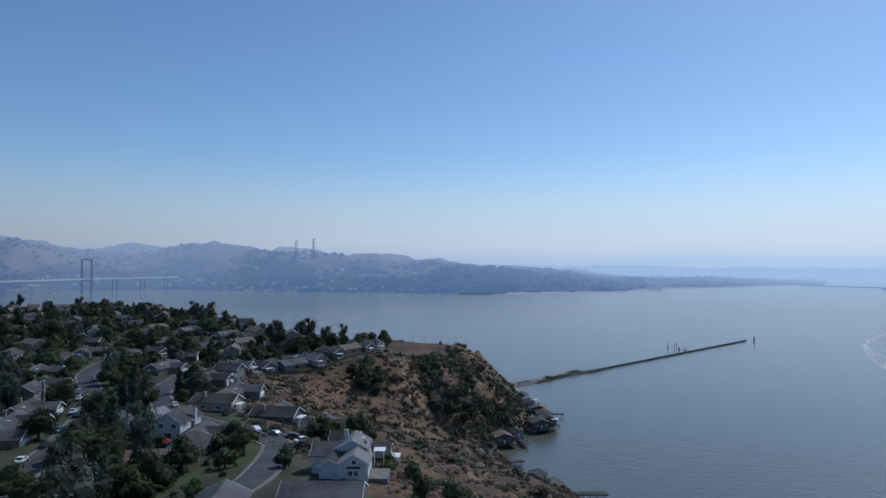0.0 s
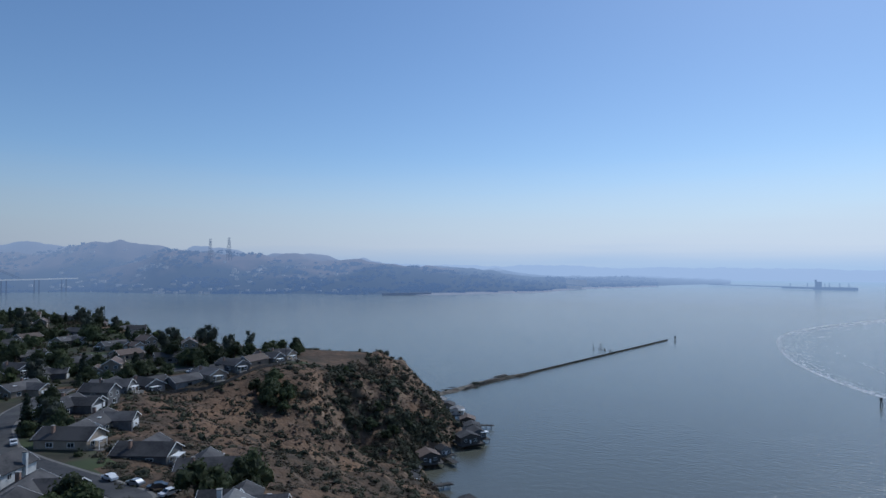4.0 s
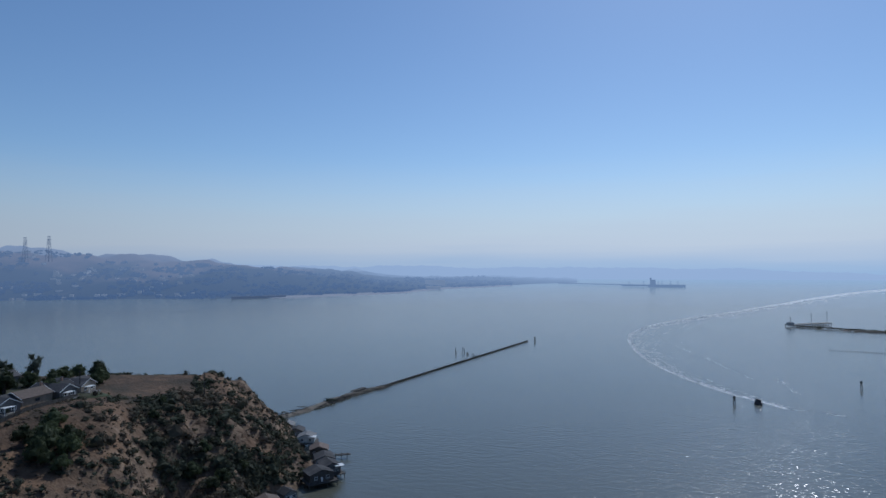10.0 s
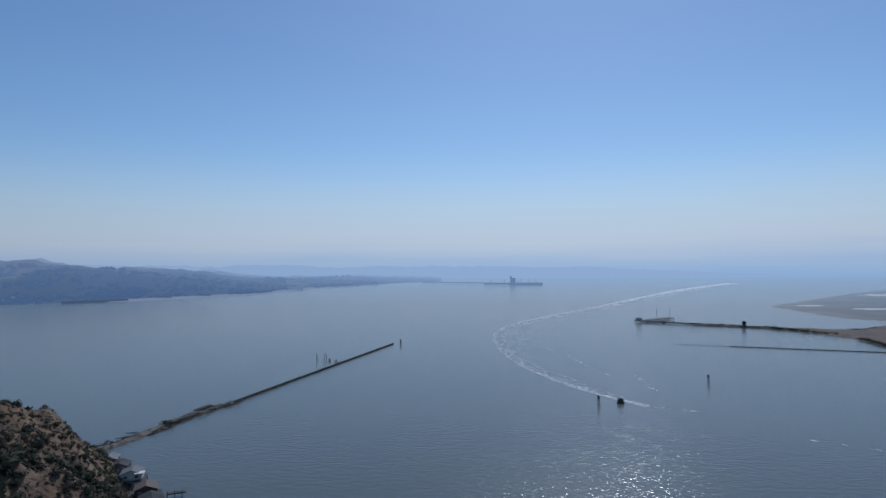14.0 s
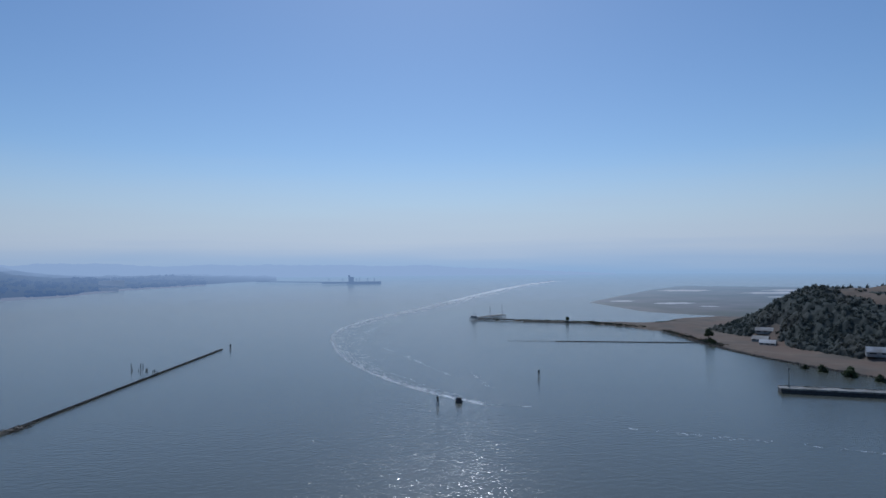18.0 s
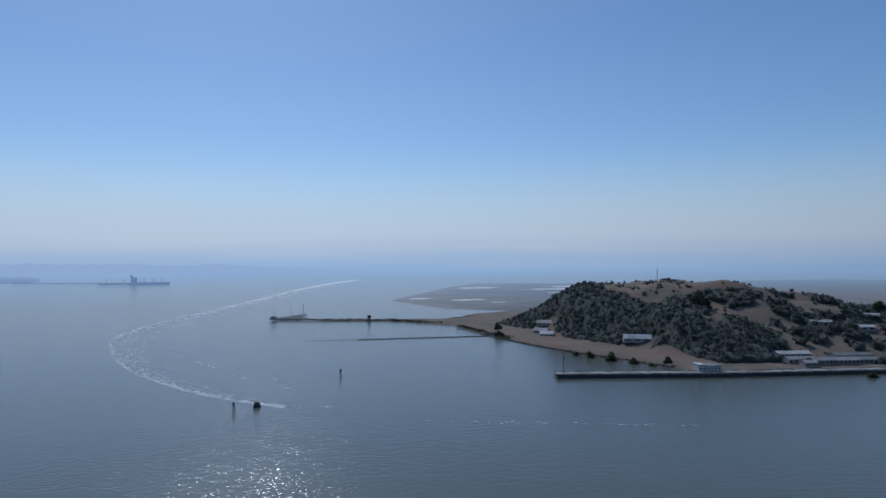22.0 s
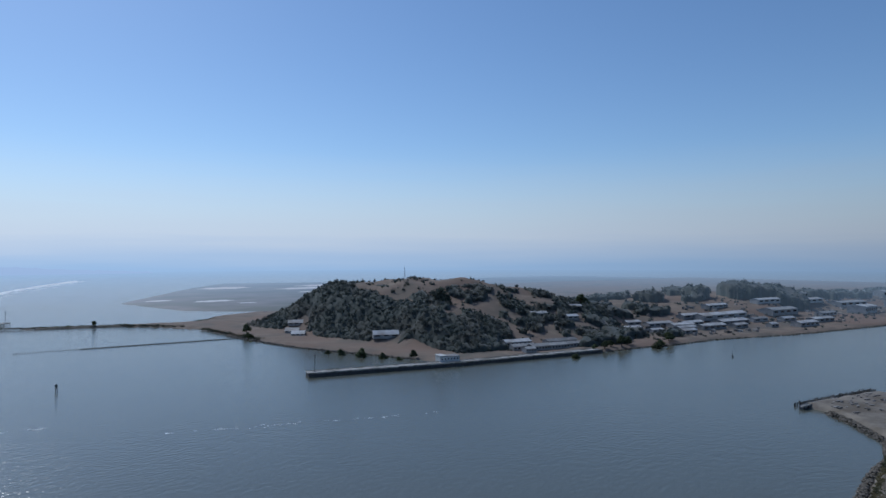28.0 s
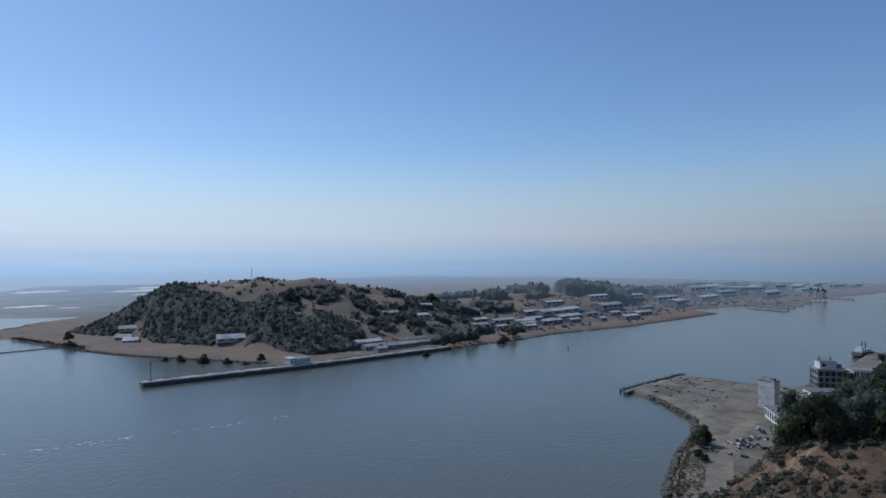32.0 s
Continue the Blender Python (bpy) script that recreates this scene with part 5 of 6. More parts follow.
for s in (-1.5, 1.5):
    part("beam", boxes((s - .2, s + .2, 0, 17, .4, 1.2)), M_WOOD, deck)
deck.matrix_basis = pose(-306.5, 374, .5, 0, 4, 2)
tagged(deck, "wrecked timber deck lying on the bank", "wreck")
dr = random.Random(52)
bm = bmesh.new()
for k in range(130):
    y = dr.uniform(278, 408)
    x = -300 + 2.5 * math.sin(y * .05) + dr.gauss(0, 3.2)
    a, ln, z = dr.uniform(0, math.pi), dr.uniform(1.5, 6.5), dr.uniform(.7, 1.5)
    stick(bm, (x - math.cos(a) * ln / 2, y - math.sin(a) * ln / 2, z), (x + math.cos(a) * ln / 2, y + math.sin(a) * ln / 2, z + dr.uniform(-.2, .3)), .24, .13, 6)
tagged(link("driftwood", bm, M_WOOD), "bleached logs and planks stranded on the bank", "driftwood", kind="stuff")
scatter("scrub_on_jetty", head_height, [(-300 + dr.gauss(0, 2.4), dr.uniform(280, 400), .9, dr.uniform(.4, 1.1), .7) for k in range(60)] + [(-301, 340, 1.0, 2.6, 1.0), (-299, 342, 1.0, 2.0, 1.0)], M_SCRUB, "dark weeds and a bush on the sandy bank", "scrub")


def marker(x, y, tall, label, big=True):
    ob = empty("channel_marker", x, y, 0)
    for k in range(3):
        a = k * math.tau / 3
        part("pile", rod((1.3 * math.cos(a), 1.3 * math.sin(a), -2), (.35 * math.cos(a), .35 * math.sin(a), tall), .28, .24, 7), M_STEEL, ob)
    part("platform", rod((0, 0, tall * .72), (0, 0, tall * .78), 1.3, 1.3, 8), M_STEEL, ob)
    if big:
        part("dayboard", boxes((-.9, .9, -.06, .06, tall, tall + 1.8)), M_STEEL, ob)
        part("lantern", rod((0, 0, tall + 1.8), (0, 0, tall + 2.5), .2), M_STEEL, ob)
    return tagged(ob, label, "channel marker", "channel markers")


marker(-45, 476, 3.4, "dark three-pile channel marker standing in the water"), marker(37, 584, 3.6, "dark three-pile channel marker standing in the water"), marker(-306, 752, 3.6, "dark pile light at the dyke's end")


def wreck(x, y):
    ob = empty("mooring_dolphin", x, y, 0)
    part("block", boxes((-2.6, 2.6, -1.6, 1.6, -1, 1.4)), M_STEEL, ob)
    part("upper_block", moved(boxes((-1.8, 1.6, -1.3, 1.3, 0, 2.4)), pose(0, 0, 1.2, 0, 12, 0)), M_STEEL, ob)
    part("post", rod((-1.8, 0, 1), (-2.2, 0, 3.6), .3), M_STEEL, ob)
    return tagged(ob, "dark broken mooring dolphin in the water", "dolphin")


wreck(-30, 482)
piles = random.Random(4)
for k in range(14):
    x, y, t = -343 + 2.6 * k + piles.uniform(-2, 2), 612 - 1.6 * k + piles.uniform(-5, 5), (6.5 if k < 6 and k % 2 == 0 else piles.uniform(1.5, 3))
    ob = empty("old_pile", x, y, 0)
    part("timber", rod((0, 0, -2), (piles.uniform(-.3, .3), 0, t), .35, .28, 6), M_WOOD, ob)
    tagged(ob, "old bare timber pile standing in the water", "pile", "old piles")

# ---- wake of a boat across the strait ----
WAKE = [(336, 3088), (126, 2501), (-3, 1991), (-129, 1424), (-194, 1194), (-225, 1028), (-222, 891), (-191, 774), (-148, 658), (-99, 571), (-60, 518), (-13, 475)]


def along(pts, u):
    seg = [math.hypot(b[0] - a[0], b[1] - a[1]) for a, b in zip(pts, pts[1:])]
    d = u * sum(seg)
    for (a, b), s in zip(zip(pts, pts[1:]), seg):
        if d <= s:
            break
        d -= s
    f = min(1, d / s)
    return a[0] + (b[0] - a[0]) * f, a[1] + (b[1] - a[1]) * f, (b[0] - a[0]) / s, (b[1] - a[1]) / s


def foam(name, rows, label):
    """Flat streaks of foam, each an uneven lens of its own."""
    rng = random.Random(11)
    verts, faces = [], []
    for x, y, dx, dy, long, wide in rows:
        b = len(verts)
        n = 5
        for k in range(n):
            e = -1 + 2 * k / (n - 1)
            w = wide * (1 - e * e * .85) * rng.uniform(.5, 1.2)
            j = rng.uniform(-.3, .3) * wide
            for s in (-1, 1):
                verts.append((x + dx * e * long / 2 - dy * (s * w / 2 + j), y + dy * e * long / 2 + dx * (s * w / 2 + j), .06 + .02 * rng.random()))
        faces += [(b + 2 * k, b + 2 * k + 2, b + 2 * k + 3, b + 2 * k + 1) for k in range(n - 1)]
    me = bpy.data.meshes.new(name)
    me.from_pydata(verts, [], faces)
    me.materials.append(M_FOAM)
    return tagged(new(name, me), label, "foam", kind="stuff")


def smooth_line(pts, times=3):
    for _ in range(times):
        out = [pts[0]]
        for a, b in zip(pts, pts[1:]):
            out += [(a[0] * .75 + b[0] * .25, a[1] * .75 + b[1] * .25), (a[0] * .25 + b[0] * .75, a[1] * .25 + b[1] * .75)]
        pts = out + [pts[-1]]
    return pts


WAKE = smooth_line(WAKE)
wr = random.Random(21)
rows = []
for k in range(6200):
    u = 1 - wr.random() ** 1.25
    x, y, dx, dy = along(WAKE, u)
    far = max(0.0, (y - 900) / 2200)
    side = abs(wr.gauss(0, 1)) * (2 + 20 * min(1, max(0, (y - 470) / 400))) * wr.choice((.1, .25, .6, 1, 1.5))
    a = wr.uniform(-.3, .9) if y < 1100 else wr.uniform(-.2, .2)
    ddx, ddy = dx * math.cos(a) - dy * math.sin(a), dx * math.sin(a) + dy * math.cos(a)
    long = wr.uniform(2, 8) + 24 * far
    rows.append((x - dy * side * 1.0, y + dx * side * 1.0, ddx, ddy, long, wr.uniform(.2, .75) + 3.8 * far))
for ax, ay, bx, by, n in ((-94, 699, -39, 583, 40), (-22, 600, -8, 535, 30), (-176, 912, -168, 1064, 45), (-13, 475, 20, 470, 20), (71, 416, 238, 355, 45), (-175, 860, -110, 730, 30)):
    d = math.hypot(bx - ax, by - ay)
    for k in range(n):
        u = wr.random()
        rows.append((ax + (bx - ax) * u + wr.gauss(0, 1.5), ay + (by - ay) * u + wr.gauss(0, 1.5), (bx - ax) / d, (by - ay) / d, wr.uniform(1.5, 5), wr.uniform(.2, .6)))
foam("wake_foam", rows, "curved white wake foam left by a boat")

# ---- the island ----
def pier(name, ax, ay, bx, by, wide, z, label):
    """A long quay: deck slabs, kerbs, fender piles and a rubble skirt."""
    ob = new(name)
    ln = math.hypot(bx - ax, by - ay)
    m = pose(ax, ay, 0, 0, 0, math.degrees(math.atan2(by - ay, bx - ax)))
    n = int(ln / 12)
    for k in range(n):
        part("deck_slab", moved(boxes((k * ln / n, (k + 1) * ln / n - .12, -wide / 2, wide / 2, z - .7, z)), m), M_CONC, ob)
    for s in (-1, 1):
        part("kerb", moved(boxes((0, ln, s * (wide / 2 - .25) - .25, s * (wide / 2 - .25) + .25, z, z + .45)), m), M_CONC, ob)
    part("wall", moved(boxes((.3, ln, -wide / 2 + .4, wide / 2 - .4, -3, z - .7)), m), M_STEEL, ob)
    for k in range(int(ln / 5)):
        part("fender_pile", moved(rod((k * 5 + 1, -wide / 2 - .15, -2), (k * 5 + 1, -wide / 2 - .15, z - .1), .22), m), M_WOOD, ob)
    return tagged(ob, label, "pier")


pier("long_pier", 214, 525, 352, 490, 13, 3.4, "long low concrete pier with dark fender piles")
pier("quay_wall_island", 352, 490, 520, 461, 12, 3.2, "concrete quay along the island shore")
lamp = empty("pier_light", 221, 524, 3.4)
part("mast", rod((0, 0, 0), (0, 0, 13.5), .28, .18, 8), M_STEEL, lamp)
part("lamp_head", boxes((-.9, .9, -.6, .6, 13.5, 14.6)), M_STEEL, lamp)
part("base", boxes((-.8, .8, -.8, .8, 0, .9)), M_CONC, lamp)
tagged(lamp, "tall dark light mast at the pier's end", "light mast")

bank("ground_breakwater", [(60, 1078), (110, 1066), (165, 1050), (210, 1020)], 16, 2.2, M_ROCK, "low overgrown breakwater", 1.0)
sp = random.Random(44)
spit = []
for ax, ay, bx, by, n, wide in ((-10, 1106, 165, 1052, 260, 7), (165, 1052, 235, 975, 170, 9), (246, 925, 258, 836, 120, 6), (258, 836, 266, 770, 110, 9), (266, 1030, 330, 1100, 70, 10)):
    for k in range(n):
        u = sp.random()
        spit.append((ax + (bx - ax) * u + sp.gauss(0, wide * .5), ay + (by - ay) * u + sp.gauss(0, wide * .5), 1.6, sp.uniform(.8, 2.3), sp.uniform(.6, 1.0)))
scatter("scrub_on_spit", isle_height, spit, M_SCRUB, "low dark scrub on the island's spit", "scrub")
trestle = new("trestle")
for k in range(26):
    x, y = -23 + k * 3.4, 1109 - k * 1.15
    for s in (-1.6, 1.6):
        part("pile", rod((x, y + s, -2), (x, y + s, 2.2), .28), M_WOOD, trestle)
part("deck", moved(boxes((0, 92, -2.4, 2.4, 2.2, 2.8)), pose(-24, 1109, 0, 0, 0, -19)), M_WOOD, trestle)
tagged(trestle, "dark timber trestle leading to the wharf", "trestle")
wharf = new("wharf")
m = pose(-26, 1108, 0, 0, 0, 52)
part("deck", moved(boxes((0, 92, -6, 6, 2.2, 3.4)), m), M_CONC, wharf)
for k in range(16):
    for s in (-5, 5):
        part("pile", moved(rod((k * 6 + 1, s, -2), (k * 6 + 1, s, 2.2), .4), m), M_WOOD, wharf)
part("shelter", moved(boxes((2, 9, -4, 4, 3.4, 7)), m), M_SHED_GREY, wharf)
for u, t in ((6, 16), (52, 20), (88, 22)):
    part("light_mast", moved(rod((u, 0, 3.4), (u, 0, t), .35, .25), m), M_STEEL, wharf)
    part("light_bracket", moved(boxes((u - 2.5, u + 2.5, -.2, .2, t - 3, t - 2.6)), m), M_STEEL, wharf)
tagged(wharf, "small concrete wharf with light masts", "wharf")

row = new("pile_dike")
for k in range(96):
    x, y = 22 + k * 2.45, 827 - k * .2
    part("pile", rod((x, y, -1.5), (x, y, .9 + .4 * math.sin(k * 1.9)), .42, .36, 6), M_WOOD, row)
part("waling", moved(boxes((60, 233, -.3, .3, .1, .7)), pose(22, 827, 0, 0, 0, -4.7)), M_WOOD, row)
tagged(row, "thin straight line of dark piles off the island", "dike")

# the salt pans of the marsh
for x, y, w, d, turn in ((330, 1560, 60, 22, 20), (430, 1480, 90, 26, 10), (470, 1380, 40, 12, 5), (640, 2060, 160, 55, 12), (860, 1900, 220, 50, 8), (1010, 2050, 260, 55, 5), (760, 1700, 60, 20, 10), (900, 1640, 60, 16, 8)):
    bm = bmesh.new()
    bmesh.ops.create_circle(bm, cap_ends=True, segments=20, radius=1)
    for i, v in enumerate(bm.verts):
        k = 1 + .18 * math.sin(i * 2.1 + x)
        v.co = Vector((v.co.x * w / 2 * k, v.co.y * d * k, 0))
    ob = link("water_pan", bm, M_SALT)
    ob.matrix_basis = pose(x, y, 1.75, 0, 0, turn)
    tagged(ob, "pale dried salt pan in the marsh", "salt pan", "salt pans", "structure")


def shed(x, y, turn, w, d, h, rise, roof, wall, label, group, fn=isle_height, wins=3):
    ob = new("shed")
    part("wall", prism(w, d, h, rise), wall, ob)
    for s in (-1, 1):
        part("roof", slope_slab(w, d, h, rise, s, .4, .25), roof, ob)
    for k in range(wins):
        u = (k + .5) / wins * d - d / 2
        for s in (-1, 1):
            part("window", boxes((s * w / 2 - .06, s * w / 2 + .06, u - d / wins * .28, u + d / wins * .28, h * .4, h * .78)), M_GLASS, ob)
    part("door", boxes((-1.6, 1.6, -d / 2 - .06, -d / 2 + .05, 0, min(h, 3.4))), M_SHED_GREY, ob)
    ob.matrix_basis = pose(x, y, ground_at(fn, x, y) - .1, 0, 0, turn)
    return tagged(ob, label, "shed", group)


W, G = M_WHITE_METAL, M_SHED_GREY
for x, y, turn, w, d, h, rise in ((324, 806, 55, 12, 18, 2.6, 3.4), (337, 822, 62, 12, 22, 2.6, 3.4), (318, 774, 58, 12, 17, 2.4, 3.2), (373, 654, 66, 13, 30, 3.2, 4.2)):
    shed(x, y, turn, w, d, h, rise, W, G, "shed with a pale metal roof below the hill", "sheds below the hill")
for x, y, turn, w, d, h, rise in ((460, 526, 78, 13, 32, 5, 2.2), (456, 512, 78, 11, 28, 4.5, 2), (468, 500, 80, 12, 22, 4.5, 2), (490, 497, 80, 12, 24, 4.5, 2), (515, 512, 80, 12, 40, 4.5, 2), (514, 496, 80, 11, 28, 4.2, 1.8), (448, 494, 80, 9, 12, 4, 1.5)):
    shed(x, y, turn, w, d, h, rise, W if w > 12 else G, G, "long waterfront shed with a weathered pale roof", "waterfront sheds", wins=6)
sr = random.Random(9)
for x, y, turn, w, d, h, rise in ((690, 545, 82, 14, 30, 5, 2), (760, 552, 80, 14, 44, 5, 2), (775, 525, 82, 14, 40, 5, 2), (812, 533, 82, 13, 42, 5, 2), (745, 500, 84, 12, 34, 5, 2), (788, 488, 84, 14, 46, 6, 2), (835, 475, 84, 12, 28, 5, 2), (905, 540, 84, 20, 110, 6, 3), (870, 505, 84, 20, 60, 6, 2.5), (1040, 515, 84, 24, 70, 8, 3),
                                  (930, 428, 82, 16, 44, 6, 2), (1010, 440, 82, 14, 50, 6, 2), (640, 600, 60, 10, 18, 5, 2), (560, 590, 70, 10, 22, 5, 2), (600, 570, 75, 9, 16, 4, 2), (880, 450, 80, 10, 14, 5, 2), (1250, 560, 82, 20, 70, 6, 2), (1330, 520, 80, 26, 80, 7, 2),
                                  (725, 570, 80, 12, 26, 4.5, 2), (700, 515, 82, 10, 20, 4, 1.6), (722, 482, 84, 11, 24, 4.5, 1.8), (850, 560, 84, 14, 40, 5, 2), (960, 580, 84, 14, 50, 5, 2), (940, 500, 84, 13, 36, 5, 2), (985, 478, 84, 12, 30, 4.5, 2), (820, 505, 84, 10, 24, 4, 1.6), (1090, 560, 84, 16, 60, 6, 2), (1130, 480, 84, 14, 44, 5, 2)):
    shed(x, y, turn + sr.uniform(-3, 3), w, d, h, rise, W if sr.random() < .82 else G, G, "dockyard shed with a weathered flat-pitched roof", "dockyard sheds", wins=4 if d > 40 else 2)

wh = new("waterfront_office")
part("wall", boxes((-10, 10, -5.5, 5.5, -1, 7.6)), M_WALL_WHITE, wh)
part("roof", boxes((-10.4, 10.4, -5.9, 5.9, 7.6, 8.0)), M_ROOF_PALE, wh)
part("parapet", boxes((-10.4, -4, -5.9, 5.9, 8.0, 8.9)), M_WALL_WHITE, wh)
for fl in (2.0, 5.4):
    for k in range(6):
        window(wh, pose(-8 + k * 3.2, -5.5, fl), 1.7, 1.5)
    for k in range(3):
        window(wh, pose(10, -3.5 + k * 3.5, fl, 0, 0, 90), 1.6, 1.5)
wh.matrix_basis = pose(346, 500, ground_at(isle_height, 346, 500) + .6, 0, 0, -12)
tagged(wh, "white two-storey flat-roofed office on the quay", "building")

mast = empty("radio_mast", 481, 776, ground_at(isle_height, 481, 776) - .5)
for k in range(3):
    a = k * math.tau / 3
    part("leg", rod((1.1 * math.cos(a), 1.1 * math.sin(a), 0), (.3 * math.cos(a), .3 * math.sin(a), 16), .14, .1), M_STEEL, mast)
for k in range(6):
    z = 2 + k * 2.2
    r = 1.1 - .8 * z / 16
    part("brace", rod((r, 0, z), (-r * .5, r * .87, z + 2), .07), M_STEEL, mast)
part("antenna", rod((0, 0, 15.5), (0, 0, 20), .08), M_STEEL, mast)
tagged(mast, "thin lattice radio mast on the hilltop", "radio mast")


SHED_SPOTS = np.array([(322, 800), (331, 816), (316, 772), (368, 648), (460, 526), (515, 512), (490, 497)], float)


def wood_cover(X, Y):
    """How thick the trees stand on the island hill: 0 bare, 1 closed."""
    d, h = from_shore(ISLE, X, Y), isle_height(X, Y)
    n1, n2 = rough(X, Y, 130, 1.0), rough(X, Y, 48, 3.0)
    flank = (X < 470 + 40 * n1) * step((36 + 40 * step((440 - X) / 45) + 7 * n2 + 5 * n1 - h) / 7)
    mixed = (X > 440) * step((n1 + .7 * n2 - .02) / .16) * (X < 700)
    bare = np.exp(-(((X - 520) / 90) ** 2 + ((Y - 770) / 66) ** 2)) * 1.5 + 1.3 * np.exp(-(((X - 610) / 80) ** 2 + ((Y - 720) / 50) ** 2))
    yard = (X > 640) & (Y < 565 + (X - 640) * .02)
    cover = np.clip(flank + mixed, 0, 1) * (1 - .95 * np.clip(bare * (h > 30), 0, 1)) * step((d - 40 - 18 * (X < 380)) / 10) * (1 - .9 * yard)
    cover = cover * step((945 - Y) / 30)
    for a, b in SHED_SPOTS:
        cover = cover * step((np.hypot(X - a, Y - b) - 15) / 9)
    return cover


def canopy(X, Y):
    """The closed top of the woods, crown by crown uneven, cut off where no trees stand."""
    c = wood_cover(X, Y)
    crowns = 5.6 + 2.0 * rough(X, Y, 26, 5.0) + 2.2 * rough(X, Y, 11, 2.0)
    return np.where(c > .22, isle_height(X, Y) - 1.2 + np.maximum(crowns, 1.0) * np.clip(c * 1.3, 0, 1), -50)


cap = sheet("woods_on_island", canopy, 292, 800, 440, 960, 2.6, M_WOODS, "dark evergreen woods closing over the island hillside", -5)
tagged(cap, "dark evergreen woods closing over the island hillside", "woods", kind="stuff")


def wood_spots(count, seed):
    rng = np.random.RandomState(seed)
    X, Y = rng.uniform(292, 800, 60000), rng.uniform(440, 960, 60000)
    c = wood_cover(X[None], Y[None])[0]
    ok = rng.uniform(0, 1, len(X)) < c * .55 + .025 * (X > 420) * (isle_height(X[None], Y[None])[0] > 5)
    X, Y, c = X[ok][:count], Y[ok][:count], c[ok][:count]
    top = np.where(c > .22, canopy(X[None], Y[None])[0], isle_height(X[None], Y[None])[0] + .6)
    R = rng.uniform(1.15, 2.0, len(X)) ** 2
    return [(float(a), float(b), float(z - .35 * r), float(r), float(t)) for a, b, z, r, t in zip(X, Y, top, R, rng.uniform(.8, 1.5, len(X)))]


scatter("crowns_on_island", isle_height, wood_spots(4200, 5), M_WOODS, "single crowns and bushes of the island woods", "woods", 1, 18)


YARD = [(690, 545), (760, 552), (775, 525), (812, 533), (745, 500), (788, 488), (835, 475), (905, 540), (870, 505), (1040, 515), (930, 428), (1010, 440), (880, 450), (1250, 560), (1330, 520), (725, 570), (722, 482), (850, 560), (960, 580), (940, 500), (985, 478), (1090, 560), (1130, 480)]


GROVES = [(858, 776, 41, 30, 8), (932, 769, 49, 30, 8), (938, 688, 29, 28, 14), (1059, 704, 34, 30, 12), (1034, 657, 26, 24, 18), (1135, 621, 52, 40, 24), (1187, 579, 57, 45, 22), (1367, 589, 38, 40, 15),
          (1507, 584, 61, 40, 13), (1720, 574, 89, 40, 13), (1910, 514, 95, 40, 13), (2099, 456, 100, 40, 12), (830, 640, 24, 20, 9), (820, 600, 40, 16, 9), (575, 492, 36, 18, 8), (630, 512, 34, 24, 9), (535, 486, 18, 10, 7),
          (660, 560, 40, 22, 8), (725, 600, 34, 20, 8), (1000, 640, 30, 14, 8), (690, 480, 24, 12, 7), (1260, 640, 50, 30, 16), (770, 690, 60, 20, 8)]


def far_canopy(X, Y):
    """Groves of tall trees on the low ridge and among the yards, with open fields between."""
    out = np.full(np.shape(X), -50.0)
    edge = rough(X, Y, 60, 3) * .35 + rough(X, Y, 22, 1) * .2
    tops = 2.6 * rough(X, Y, 34, 5.0) + 2.0 * rough(X, Y, 14, 2.0)
    g = isle_height(X, Y)
    for cx, cy, rx, ry, tall in GROVES:
        q = ((X - cx) / rx) ** 2 + ((Y - cy) / ry) ** 2 + edge
        out = np.where(q < 1, np.maximum(out, g + tall * np.clip(1.25 - q * .55, .4, 1) + tops), out)
    for a, b in YARD:
        out = np.where(np.hypot((X - a) * .8, Y - b) > 22, out, -50)
    return np.where(from_shore(ISLE, X, Y) > 8, out, -50)


cap = sheet("woods_far_belt", far_canopy, 500, 2220, 400, 820, 5, M_WOODS, "tall dark tree belt along the island's spine", -5)
tagged(cap, "tall dark tree belts along the island's spine", "woods", kind="stuff")
fr = np.random.RandomState(8)
FX, FY = fr.uniform(500, 2220, 16000), fr.uniform(420, 820, 16000)
FZ = far_canopy(FX[None], FY[None])[0]
far = np.nonzero(FZ > 0)[0][:1900]
FR = fr.uniform(2.4, 5.2, len(far))
scatter("crowns_far_belt", isle_height, [(float(FX[i]), float(FY[i]), float(FZ[i] - FR[n] * fr.uniform(.3, 2.2)), float(FR[n]), 1.4) for n, i in enumerate(far)], M_WOODS, "single crowns of the tall dark tree belts", "woods", 1, 18)
for x, y, k, s in ((285, 628, 0, .9), (293, 612, 1, .85), (303, 588, 1, 1.1), (315, 566, 0, 1.0), (323, 549, 2, 1.1), (338, 545, 1, .8), (469, 449, 1, .9), (591, 440, 1, 1.0), (608, 446, 0, 1.1), (519, 466, 2, .9), (533, 464, 0, .9), (271, 829, 1, 1.1), (262, 790, 2, .9), (262, 800, 0, .7),
                   (560, 462, 1, 1.0), (575, 466, 0, 1.1), (548, 468, 2, 1.0), (634, 452, 1, 1.0), (645, 456, 0, 1.0), (455, 655, 7, 1.7), (461, 661, 7, 1.5), (449, 654, 8, 1.6), (465, 652, 8, 1.5), (454, 663, 7, 1.4), (255, 770, 4, .9), (130, 1063, 2, .9), (98, 1070, 2, .7), (700, 640, 1, 1.6), (703, 634, 0, 1.5)):
    plant(k, x, y, ground_at(isle_height, x, y) - .3, s, "island shore trees", "dark round tree near the island's shore")
rubble("island_shore_rocks", [(250, 836), (262, 760), (274, 701), (294, 640), (317, 590), (336, 545)], 7, 1.4, 700, "dark stones along the island shore", (.6, 1.6), 12)
